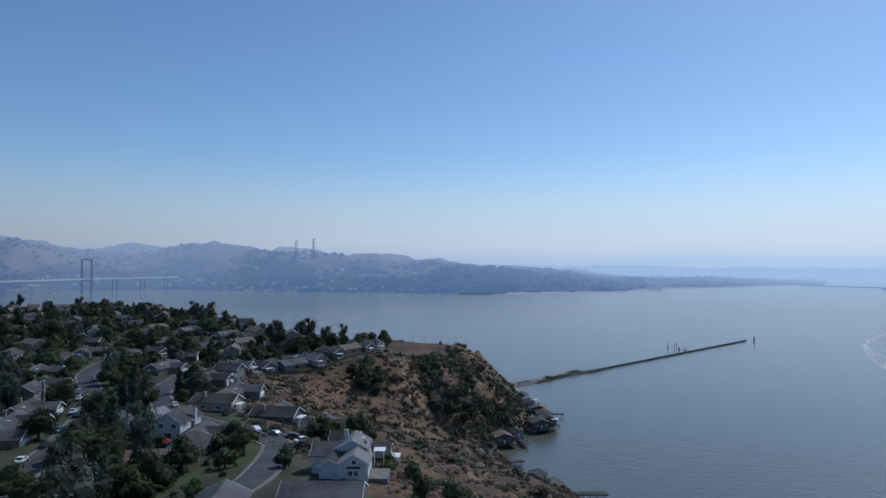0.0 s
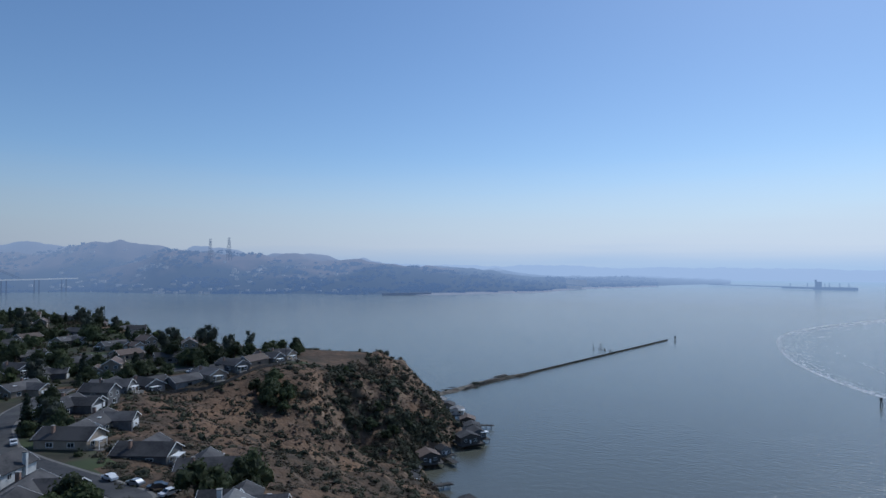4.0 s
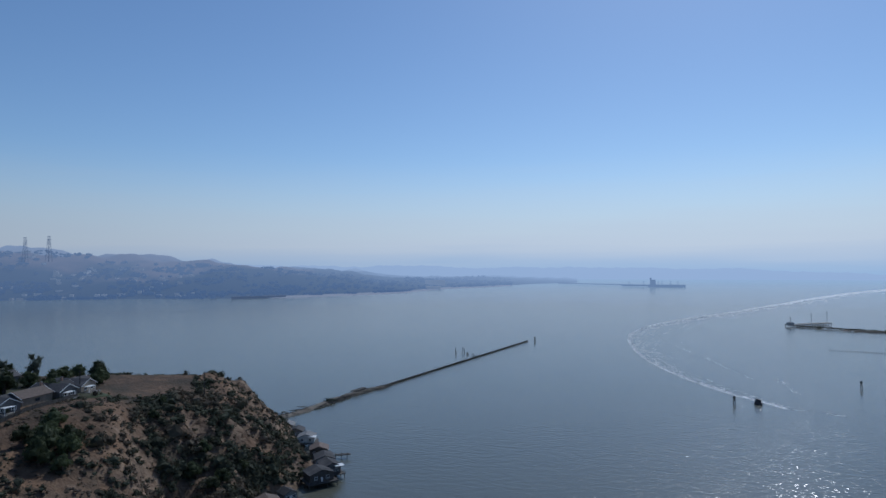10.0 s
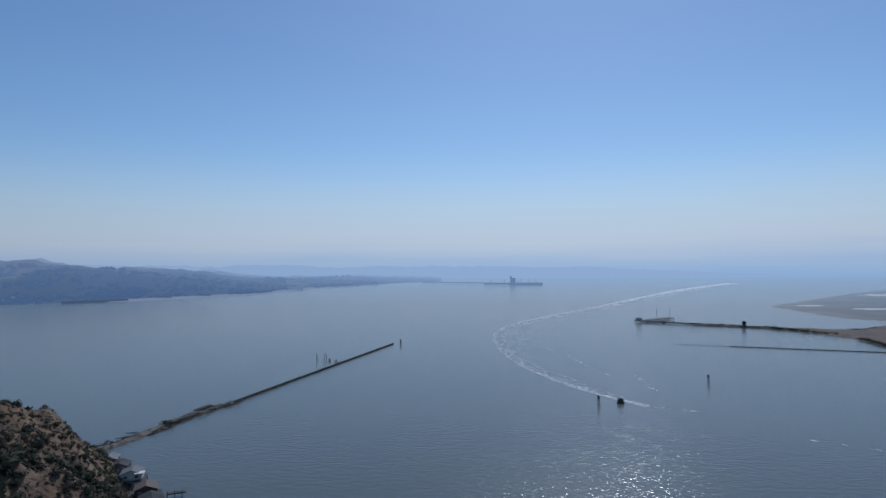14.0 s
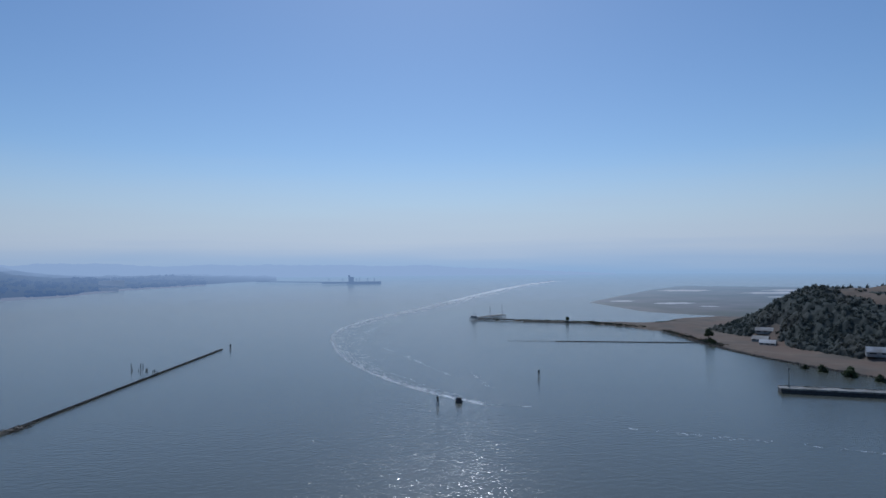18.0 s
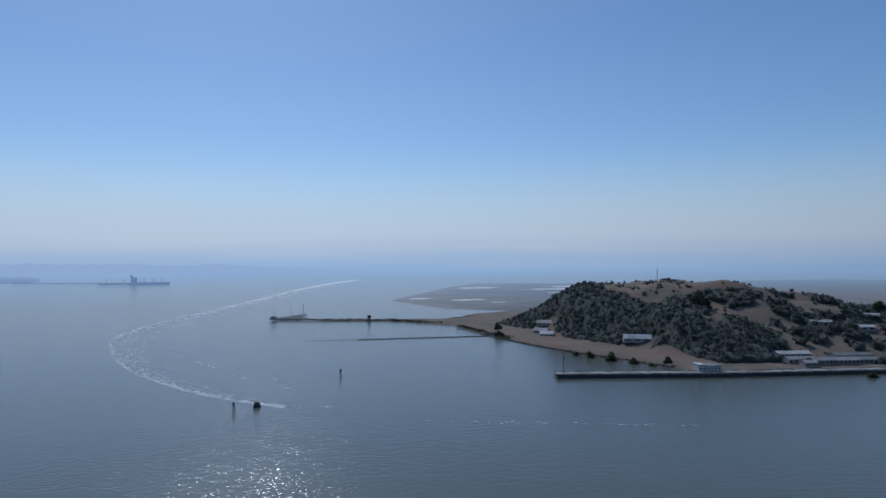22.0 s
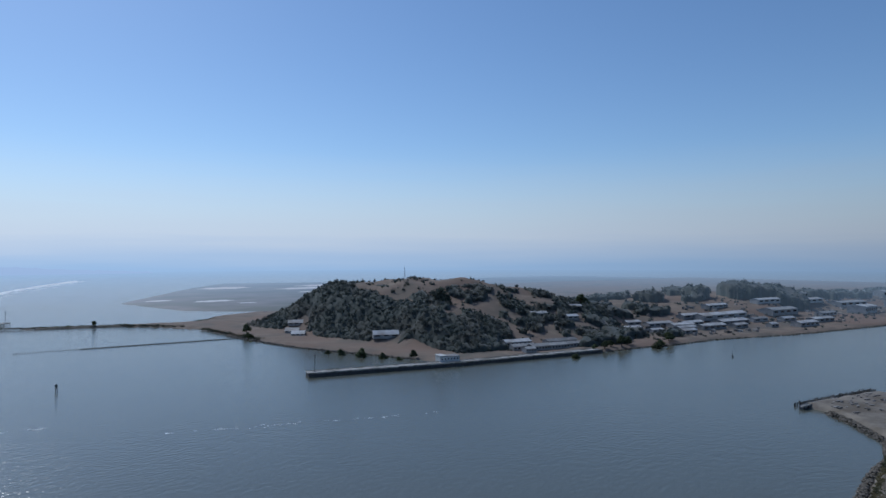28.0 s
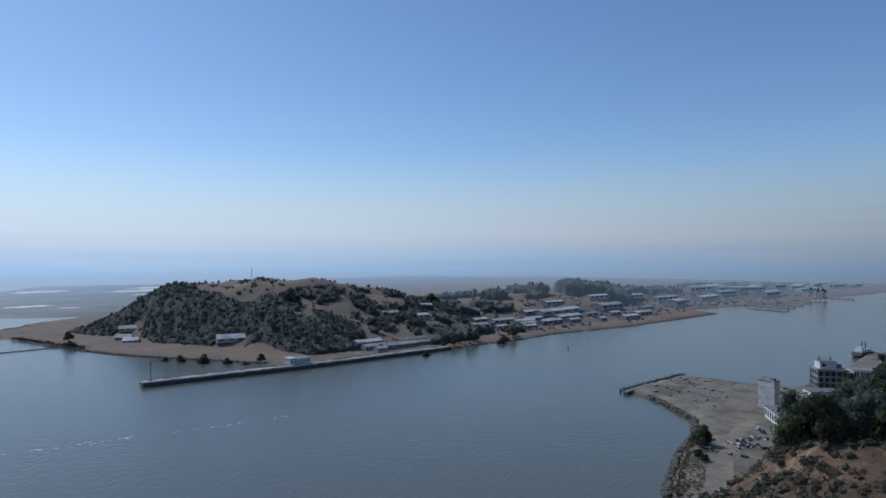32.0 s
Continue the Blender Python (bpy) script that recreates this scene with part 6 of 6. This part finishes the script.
rubble("island_quay_rocks", [(520, 459), (565, 455), (640, 441), (706, 438), (833, 402), (1004, 375), (1144, 358)], 6, 1.2, 700, "brown stones along the dockyard shore", (.6, 1.6), 13)

# finger piers and cranes of the dockyard
for ax, ay, bx, by in ((1264, 267, 1303, 345), (1341, 271, 1384, 423), (1413, 269, 1434, 414), (1474, 264, 1511, 375), (1560, 250, 1600, 350), (1700, 215, 1740, 310)):
    ob = new("finger_pier")
    ln = math.hypot(bx - ax, by - ay)
    m = pose(ax, ay, 0, 0, 0, math.degrees(math.atan2(by - ay, bx - ax)))
    part("deck", moved(boxes((0, ln, -5, 5, 1.6, 2.8)), m), M_CONC, ob)
    for k in range(int(ln / 12)):
        part("pile", moved(rod((k * 12 + 2, -4.6, -2), (k * 12 + 2, -4.6, 1.6), .6), m), M_WOOD, ob)
    tagged(ob, "long finger pier of the dockyard", "pier", "finger piers")


def crane(x, y, tall, turn):
    ob = empty("dock_crane", x, y, 2.5, turn)
    for u in (-4, 4):
        for v in (-4, 4):
            part("leg", rod((u, v, 0), (u * .4, v * .4, tall * .55), .35), M_STEEL, ob)
    part("cab", boxes((-2.4, 2.4, -2.4, 2.4, tall * .55, tall * .66)), M_STEEL, ob)
    part("jib", rod((0, 0, tall * .66), (tall * .35, 0, tall * 1.1), .5, .3), M_STEEL, ob)
    return tagged(ob, "grey dockyard crane on the quay", "crane", "dock cranes")


crane(1566, 256, 40, 30), crane(1600, 270, 34, 200), crane(1640, 262, 30, 120), crane(1700, 300, 34, 60)
cl = random.Random(61)
bm = bmesh.new()
for k in range(520):
    x = cl.uniform(690, 2000)
    y = cl.uniform(400, 600) - max(0, x - 1150) * .12
    if from_shore(ISLE, np.array([[x]]), np.array([[y]]))[0, 0] < 18 or any(abs(x - a) < 22 and abs(y - b) < 16 for a, b in YARD):
        continue
    w, d, h = cl.uniform(2, 9), cl.uniform(2, 5), cl.uniform(1.2, 4.2)
    box(bm, -w / 2, w / 2, -d / 2, d / 2, -1, h, pose(x, y, ground_at(isle_height, x, y), 0, 0, cl.uniform(60, 110)))
tagged(link("yard_clutter", bm, M_YARD), "stacked stores, containers and small huts of the dockyard", "clutter", kind="stuff")
weeds = []
for k in range(1500):
    x = cl.uniform(560, 2000)
    y = cl.uniform(385, 640) - max(0, x - 1150) * .12
    if from_shore(ISLE, np.array([[x]]), np.array([[y]]))[0, 0] > 9 and math.sin(x * .021) + math.cos(y * .043 + x * .011) > cl.uniform(-1.2, 1.2) and not any(abs(x - a) < 20 and abs(y - b) < 12 for a, b in YARD):
        weeds.append((x, y, ground_at(isle_height, x, y), cl.uniform(.9, 3.4), cl.uniform(.7, 1.2)))
scatter("scrub_of_dockyard", isle_height, weeds, M_WOODS, "dark bushes and weeds between the dockyard sheds", "scrub")
yr = random.Random(15)
for k in range(46):
    x = yr.uniform(1160, 2350)
    y = yr.uniform(430, 660) - (x - 1160) * .13
    shed(x, y, 80 + yr.uniform(-12, 12), yr.uniform(18, 34), yr.uniform(40, 110), yr.uniform(7, 14), yr.uniform(1, 3), W if yr.random() < .5 else G, G, "large old shipyard hall with a grey roof", "shipyard halls", wins=6)

# ---- the mill quay ----
QUAY = [(240, 92), (246, 122), (262, 127), (312, 139), (350, 143), (380, 153), (411, 182), (430, 204), (433, 222), (520, 207), (514, 160), (523, 124), (570, 116), (650, 108), (760, 100), (770, 70), (600, 50), (400, 60), (300, 84)]
quay = sheet("ground_quay", lambda X, Y: np.where(from_shore(QUAY, X, Y) > 0, np.clip(from_shore(QUAY, X, Y), 0, 4) * .8 + .15 + .12 * rough(X, Y, 25, 2), -3 + np.maximum(from_shore(QUAY, X, Y), -3)), 236, 776, 46, 226, 4, M_FLAT, "flat gravel yard of the old mill quay", -2.6)
rubble("quay_rocks", [(246, 122), (262, 127), (312, 139), (350, 143), (380, 153), (411, 182), (428, 202)], 6, 2.4, 900, "grey riprap stones along the quay shore", (.5, 1.3), 17)
pier("quay_wall", 424, 217, 470, 214, 3, 2.2, "low dark timber-faced quay wall")
ruin = new("ruined_wharf")
for k in range(70):
    u = k / 69
    x, y = 430 + 92 * u, 224 - 14 * u
    for s in range(2):
        part("pile", rod((x + piles.uniform(-1, 1), y - 3.5 * s, -2), (x + piles.uniform(-.6, .6), y - 3.5 * s, piles.uniform(1.6, 3.6)), .3, .26, 6), M_WOOD, ruin)
for k in range(9):
    part("beam", moved(boxes((0, 9, -.3, .3, 2.2, 2.7)), pose(432 + k * 10, 222 - k * 1.5, 0, 0, 0, -9)), M_WOOD, ruin)
tagged(ruin, "ruined timber wharf with broken piles", "wharf")


def mill(x, y, turn):
    """The tall flour mill: concrete frame with big steel windows on every floor, a penthouse and stacks."""
    ob = empty("mill_building", x, y, 2.6, turn)
    w, d, n, fh = 19.0, 16.0, 5, 3.95
    part("core", boxes((-w / 2 + .5, w / 2 - .5, -d / 2 + .5, d / 2 - .5, -1, n * fh)), M_WALL_GREY, ob)
    for k in range(n + 1):
        part("floor_band", boxes((-w / 2, w / 2, -d / 2, d / 2, k * fh - .55, k * fh + .45)), M_MILL, ob)
    for face, ln, bays in (("f", w, 5), ("b", w, 5), ("r", d, 4), ("l", d, 4)):
        m = {"f": pose(0, -d / 2 + .3, 0), "b": pose(0, d / 2 - .3, 0, 0, 0, 180), "r": pose(w / 2 - .3, 0, 0, 0, 0, 90), "l": pose(-w / 2 + .3, 0, 0, 0, 0, -90)}[face]
        for b in range(bays + 1):
            u = -ln / 2 + ln * b / bays
            part("pier_column", moved(boxes((max(-ln / 2, u - .5), min(ln / 2, u + .5), -.3, .3, 0, n * fh)), m), M_MILL, ob)
        for k in range(n):
            for b in range(bays):
                u = -ln / 2 + ln * (b + .5) / bays
                pane = part("window", moved(boxes((u - ln / bays / 2 + .5, u + ln / bays / 2 - .5, -.05, .05, k * fh + .5, (k + 1) * fh - .6)), m), M_GLASS, ob)
    part("parapet", boxes((-w / 2 - .15, w / 2 + .15, -d / 2 - .15, d / 2 + .15, n * fh + .45, n * fh + 1.2)), M_CONC, ob)
    pent = part("penthouse", boxes((-w / 2 + 2, 3, -d / 2 + 3, d / 2 - 3, n * fh + 1, n * fh + 6)), M_WALL_WHITE, ob)
    part("penthouse_roof", boxes((-w / 2 + 1.6, 3.4, -d / 2 + 2.6, d / 2 - 2.6, n * fh + 6, n * fh + 6.4)), M_ROOF_PALE, pent)
    part("penthouse_window", boxes((-6, -3.6, -d / 2 + 2.9, -d / 2 + 3.1, n * fh + 2.6, n * fh + 4.6)), M_GLASS, pent)
    for u in (-6, 1):
        part("stack", rod((u, 0, n * fh + 6), (u, 0, n * fh + 9), .35), M_STEEL, ob)
    part("roof_tank", rod((6.4, 0, n * fh + 1.2), (6.4, 0, n * fh + 4), 1.8, 1.8, 12), M_SHED_GREY, ob)
    return tagged(ob, "tall derelict concrete mill with rows of dark windows", "mill")


mill(494, 98, -62)
silo = empty("grain_silo", 432, 123, 2.8, -14)
part("silo_block", boxes((-3.4, 3.4, -5.2, 5.2, -1, 18.5)), M_PALE_CONC, silo)
for s in (-3.4, 3.4):
    part("pilaster", boxes((s - .25, s + .25, -5.3, -4.5, -1, 18.4)), M_PALE_CONC, silo)
for k in range(4):
    part("joint_band", boxes((-3.46, 3.46, -5.26, 5.26, 3.6 * k + 3.4, 3.6 * k + 3.5)), M_CONC, silo)
part("leg_tower", boxes((3.9, 6.6, -3, 0, -1, 12)), M_SHED_GREY, silo)
part("silo_roof", boxes((-3.7, 3.7, -5.5, 5.5, 18.5, 19.0)), M_CONC, silo)
part("hoist_house", boxes((-2.6, .6, -4.6, -1.4, 19.0, 20.3)), M_SHED_GREY, silo)
for k in range(5):
    part("roof_vent", rod((-2.8 + k * 1.4, 3, 19.0), (-2.8 + k * 1.4, 3, 20.1), .22), M_STEEL, silo)
tagged(silo, "tall stained pale concrete grain silo", "silo")


def flat_hall(x, y, turn, w, d, h, bays, wall, label):
    ob = empty("mill_hall", x, y, 2.7, turn)
    part("wall", boxes((-w / 2, w / 2, -d / 2, d / 2, -1, h)), wall, ob)
    part("roof", boxes((-w / 2 - .3, w / 2 + .3, -d / 2 - .3, d / 2 + .3, h, h + .5)), M_ROOF_PALE if wall is M_WALL_WHITE else M_ROOF_GREY, ob)
    for b in range(bays):
        u = -w / 2 + w * (b + .5) / bays
        for s in (0, 1):
            p = part("window", moved(boxes((u - w / bays * .38, u + w / bays * .38, -d / 2 - .05, -d / 2 + .05, h * .3, h * .85)), pose(0, 0, 0, 0, 0, 180 * s)), M_GLASS, ob)
            part("mullion", moved(boxes((u - .1, u + .1, -d / 2 - .1, -d / 2 + .05, h * .3, h * .85)), pose(0, 0, 0, 0, 0, 180 * s)), M_TRIM, p)
    for b in range(max(1, int(bays * d / w))):
        u = -d / 2 + d * (b + .5) / max(1, int(bays * d / w))
        part("window", boxes((-w / 2 - .05, -w / 2 + .05, u - 1.2, u + 1.2, h * .3, h * .85)), M_GLASS, ob)
    return tagged(ob, label, "hall", "mill halls")


flat_hall(400, 105, -62, 20, 26, 7, 5, M_WALL_WHITE, "low white hall with large windows beside the silos")
flat_hall(452, 96, -62, 18, 14, 12, 4, M_WALL_WHITE, "white windowed block between silos and mill")
flat_hall(536, 92, -62, 16, 10, 4, 4, M_SHED_GREY, "low grey hall behind the mill")
flat_hall(590, 88, -62, 18, 14, 7, 4, M_WALL_WHITE, "white hall by the water")
ribbon("road_quay", [(246, 98), (262, 105), (282, 109), (310, 117), (345, 122), (376, 124), (392, 122)], 7.5, .1, M_TRACK, "dusty gravel track along the quay", fn=lambda X, Y: np.full(np.shape(X), 3.36))
for k in range(26):
    x, y = yr.gauss(338, 14), yr.gauss(115, 5)
    ob = empty("scrap_heap", x, y, 3.3, yr.uniform(0, 360))
    for j in range(3):
        part("scrap", moved(boxes((-yr.uniform(.4, 1.6), yr.uniform(.4, 1.6), -.5, .5, 0, yr.uniform(.4, 1.3))), pose(yr.uniform(-1, 1), yr.uniform(-1, 1), 0, yr.uniform(-15, 15), yr.uniform(-15, 15), yr.uniform(0, 180))), yr.choice((M_CONC, M_STEEL, M_WOOD, M_TRIM)), ob)
    tagged(ob, "dumped scrap and rubble on the yard", "scrap heap", "scrap heaps")
bm = bmesh.new()
for k in range(170):
    x, y = yr.uniform(400, 505), yr.uniform(150, 208)
    if from_shore(QUAY, np.array([[x]]), np.array([[y]]))[0, 0] < 6 or (k % 3 and y < 185 - (x - 430) * .15):
        continue
    w, d = yr.uniform(.6, 5.5), yr.uniform(.3, 1.6)
    box(bm, -w / 2, w / 2, -d / 2, d / 2, -.2, yr.uniform(.15, .9), pose(x, y, 3.3, yr.uniform(-4, 4), yr.uniform(-4, 4), yr.uniform(-30, 30)))
tagged(link("quay_debris", bm, M_YARD), "broken timber, slabs and rubble lying about the yard", "debris", kind="stuff")
for k, (x, y) in enumerate(((372, 116), (366, 112), (318, 128))):
    ob = copy_thing(CARS[(0, 1, 0)[k]], pose(x, y, 3.45, 0, 0, 40 * k))
    tagged(ob, CAR_WORDS[(0, 1, 0)[k]].replace("kerb", "quay yard"), "car", "parked cars")

# trees and brush of the eastern bluff
er = random.Random(31)
for x0, x1, y0, y1, most, tall in ((186, 262, 42, 69, 75, 1.0), (250, 470, 34, 101, 125, .85), (110, 560, -20, 96, 40, .85)):
    count = 0
    for k in range(4000):
        x, y = er.uniform(x0, x1), er.uniform(y0, y1)
        g = ground_at(head_height, x, y)
        if count >= most:
            break
        if g < 4.5 or y > 101 - max(0, x - 330) * .16:
            continue
        if x < 196 and 30 < y < 60:
            continue
        plant(er.choice((0, 1, 2, 7, 8, 1, 8, 7)), x, y, g - 1.2, er.uniform(.8, 1.3) * tall, "trees on the eastern bluff", "dark grey-green tree on the steep bluff")
        count += 1
for x, y, k, s in ((322, 131, 1, .9), (326, 134, 2, .9), (318, 130, 0, .7), (300, 126, 2, .6), (296, 122, 2, .55)):
    plant(k, x, y, 3.0, s, "bushes along the quay", "dark bush on the quay bank")
qx = [(er.uniform(248, 345), 0) for _ in range(1500)]
scatter("quay_brush", head_height, [(x, 120 + (x - 246) * .24 - er.uniform(0, 11), 3.0, er.uniform(.4, 1.2), .6) for x, _ in qx], M_OLIVE, "dry olive brush along the quay shore", "scrub")
ex = np.random.RandomState(4)
EX, EY = ex.uniform(120, 480, 7000), ex.uniform(-10, 112, 7000)
EH = head_height(EX[None], EY[None])[0]
k = (EH > 4.5) & ~((EX < 205) & (EY < 50) & (rough(EX, EY, 50, 4.0) < .1))
scatter("scrub_on_east_bluff", head_height, [(float(a), float(b), float(c), float(r), .8) for a, b, c, r in zip(EX[k], EY[k], EH[k], ex.uniform(.7, 2.4, k.sum()))], M_SCRUB, "brown and olive scrub on the eastern bluff", "scrub")


# ---- vessels ----
def hull(w, ln, h, bow):
    bm = bmesh.new()
    st = [(-.5, .85), (-.3, 1), (.2, 1), (.5 - bow * .5, .75), (.5, .08)]
    lo = [(bm.verts.new((u * ln, -w / 2 * f * .8, -1)), bm.verts.new((u * ln, w / 2 * f * .8, -1))) for u, f in st]
    hi = [(bm.verts.new((u * ln, -w / 2 * f, h)), bm.verts.new((u * ln, w / 2 * f, h))) for u, f in st]
    for a, b, c, d in zip(lo, lo[1:], hi, hi[1:]):
        bm.faces.new((a[0], b[0], d[0], c[0])), bm.faces.new((b[1], a[1], c[1], d[1])), bm.faces.new((c[0], d[0], d[1], c[1])), bm.faces.new((a[1], b[1], b[0], a[0]))
    bm.faces.new((lo[0][1], lo[0][0], hi[0][0], hi[0][1])), bm.faces.new((lo[-1][0], lo[-1][1], hi[-1][1], hi[-1][0]))
    bmesh.ops.recalc_face_normals(bm, faces=bm.faces)
    return bm


boat = empty("old_ferry", 742, 103, 0, 160)
part("hull", hull(11, 34, 2.2, .3), M_STEEL, boat)
part("lower_deck", boxes((-13, 11, -4.8, 4.8, 2.2, 5)), M_WALL_GREY, boat)
for k in range(8):
    part("window", boxes((-11.5 + k * 2.8, -10 + k * 2.8, -4.86, 4.86, 3, 4.3)), M_GLASS, boat)
part("upper_deck", boxes((-10, 8, -3.8, 3.8, 5, 7.4)), M_WALL_WHITE, boat)
part("wheelhouse", boxes((1, 6, -2.4, 2.4, 7.4, 9.8)), M_WALL_WHITE, boat)
for s in (-1.6, 1.6):
    part("funnel", rod((-3, s, 7.4), (-3, s, 14.5), .5), M_STEEL, boat)
tagged(boat, "old grey ferry with twin funnels at anchor", "ferry")
buoy = empty("buoy", 601, 358, 0)
part("float", rod((0, 0, -.5), (0, 0, 1.2), 1.1, .8, 10), M_STEEL, buoy)
part("tower", rod((0, 0, 1.2), (0, 0, 4), .35, .2), M_STEEL, buoy)
tagged(buoy, "small dark channel buoy", "buoy")

# tanker and terminal pier share a hull colour with haze glow painted in
ship = empty("tanker", -520, 2800, 0, 8)
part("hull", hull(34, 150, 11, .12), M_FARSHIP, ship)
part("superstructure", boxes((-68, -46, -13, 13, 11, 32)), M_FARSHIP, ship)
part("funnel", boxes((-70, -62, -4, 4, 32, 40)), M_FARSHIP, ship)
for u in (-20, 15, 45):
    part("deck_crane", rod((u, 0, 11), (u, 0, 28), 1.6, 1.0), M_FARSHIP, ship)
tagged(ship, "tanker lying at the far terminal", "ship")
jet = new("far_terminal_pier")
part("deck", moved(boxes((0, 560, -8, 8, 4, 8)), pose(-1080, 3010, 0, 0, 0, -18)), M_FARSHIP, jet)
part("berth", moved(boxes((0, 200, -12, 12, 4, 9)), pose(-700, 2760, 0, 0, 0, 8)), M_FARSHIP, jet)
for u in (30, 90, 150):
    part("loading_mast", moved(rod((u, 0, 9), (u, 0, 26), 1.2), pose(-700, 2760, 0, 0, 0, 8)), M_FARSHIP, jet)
tagged(jet, "long low terminal pier far across the water", "pier")

# ---- the far shore ----
barge = empty("breakwater_far", -1470, 1385, 0, 58)
part("bank", hull(22, 165, 7, .3), M_FARSTEEL, barge)
tagged(barge, "long dark wharf under the far shore", "wharf")


def pylon(x, y, z, tall):
    ob = empty("power_pylon", x, y, z, 20)
    for u in (-1, 1):
        for v in (-1, 1):
            part("leg", rod((u * tall * .08, v * tall * .08, 0), (u * tall * .02, v * tall * .02, tall), tall * .008, tall * .006), M_FARSTEEL, ob)
    for k in range(6):
        z0 = tall * (.1 + .13 * k)
        r = tall * (.08 - .06 * (z0 / tall))
        for s in (-1, 1):
            part("brace", rod((-r, s * r, z0), (r, s * r, z0 + tall * .12), tall * .006), M_FARSTEEL, ob)
    for k in (.74, .85, .96):
        part("crossarm", boxes((-tall * .09, tall * .09, -tall * .008, tall * .008, tall * k, tall * (k + .012))), M_FARSTEEL, ob)
    return tagged(ob, "tall lattice power pylon on the far hill", "pylon", "far pylons")


pylon(2520 * math.sin(radians(-62.5)), -78 + 2520 * math.cos(radians(-62.5)), 118, 82), pylon(2480 * math.sin(radians(-61.4)) + 40, -78 + 2480 * math.cos(radians(-61.4)), 118, 84)

# tower and deck materials hold their haze as emission
bridge = new("suspension_bridge")
TX, TY = -2382, 374
A0, B0 = Vector((-2190, -20, 47)), Vector((-2560, 730, 50))
bd = (Vector((A0.x, A0.y, 0)) - Vector((TX, TY, 0))).normalized()
be = (Vector((B0.x, B0.y, 0)) - Vector((TX, TY, 0))).normalized()
bs = Vector((0.165, 0.986, 0))
T0 = Vector((TX, TY, 0))
for s in (-14.5, 14.5):
    p = T0 + bs * s
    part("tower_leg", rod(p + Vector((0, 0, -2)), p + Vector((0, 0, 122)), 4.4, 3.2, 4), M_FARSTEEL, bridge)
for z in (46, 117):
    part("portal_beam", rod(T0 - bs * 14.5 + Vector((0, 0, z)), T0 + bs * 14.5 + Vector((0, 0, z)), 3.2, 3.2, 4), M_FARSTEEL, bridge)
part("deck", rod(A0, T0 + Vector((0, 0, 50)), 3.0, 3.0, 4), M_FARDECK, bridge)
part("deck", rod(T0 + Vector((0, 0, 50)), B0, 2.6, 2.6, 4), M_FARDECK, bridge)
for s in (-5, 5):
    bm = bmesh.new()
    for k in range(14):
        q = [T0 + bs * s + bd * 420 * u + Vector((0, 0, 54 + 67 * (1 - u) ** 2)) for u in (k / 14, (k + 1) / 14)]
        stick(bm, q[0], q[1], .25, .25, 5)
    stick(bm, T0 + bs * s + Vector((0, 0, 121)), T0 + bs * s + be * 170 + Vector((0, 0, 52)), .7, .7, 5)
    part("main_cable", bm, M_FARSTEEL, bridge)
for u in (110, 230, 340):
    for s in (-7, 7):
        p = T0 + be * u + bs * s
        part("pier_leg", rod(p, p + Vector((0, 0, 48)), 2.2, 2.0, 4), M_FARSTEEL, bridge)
tagged(bridge, "grey suspension bridge across the far strait", "bridge")

# towns and trees of the far hillsides
tr = np.random.RandomState(14)


def far_ground(B, D):
    near = np.interp(B, *SHORE_FAR)
    X, Y = D * np.sin(np.radians(B)), D * np.cos(np.radians(B))
    env = step((D - near) / 900)
    return X, Y, -1 + np.interp(B, *TALL_FAR) * env * (.80 + .25 * rough(X, Y, 900, 1.0)) + 6 * rough(X, Y, 150, 1.0) * env


B = tr.uniform(-96, -24, 4200)
D = np.interp(B, *SHORE_FAR) + 20 + 800 * tr.uniform(0, 1, 4200) ** 1.3
X, Y, Z = far_ground(B, D)
clump = rough(X, Y, 420, 7.0) + .6 * rough(X, Y, 130, 3.0) > .02
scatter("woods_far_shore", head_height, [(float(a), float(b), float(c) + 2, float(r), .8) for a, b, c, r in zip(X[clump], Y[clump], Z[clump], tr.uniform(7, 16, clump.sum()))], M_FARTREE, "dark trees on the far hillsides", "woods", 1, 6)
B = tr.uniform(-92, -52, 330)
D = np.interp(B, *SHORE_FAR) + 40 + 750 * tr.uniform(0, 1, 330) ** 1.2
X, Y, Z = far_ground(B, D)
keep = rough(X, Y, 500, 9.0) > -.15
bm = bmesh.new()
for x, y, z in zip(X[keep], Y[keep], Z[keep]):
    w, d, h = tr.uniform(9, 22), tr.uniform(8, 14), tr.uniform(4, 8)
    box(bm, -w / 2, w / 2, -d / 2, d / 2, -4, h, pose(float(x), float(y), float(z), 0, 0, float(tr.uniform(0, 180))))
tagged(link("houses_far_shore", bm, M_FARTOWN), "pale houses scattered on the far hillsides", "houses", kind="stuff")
for x, y, w, d, h, turn in ((-2420, 230, 120, 40, 26, 10), (-2330, 170, 60, 40, 18, 20), (-1330, 2200, 60, 20, 9, 60), (-1500, 2500, 90, 30, 26, 40)):
    ob = empty("far_factory", x, y, 2, turn)
    part("wall", boxes((-w / 2, w / 2, -d / 2, d / 2, -3, h)), M_FARTOWN, ob)
    part("roof", boxes((-w / 2 - 1, w / 2 + 1, -d / 2 - 1, d / 2 + 1, h, h + 2)), M_FARTOWN, ob)
    tagged(ob, "large pale factory building on the far shore", "factory", "far factories")
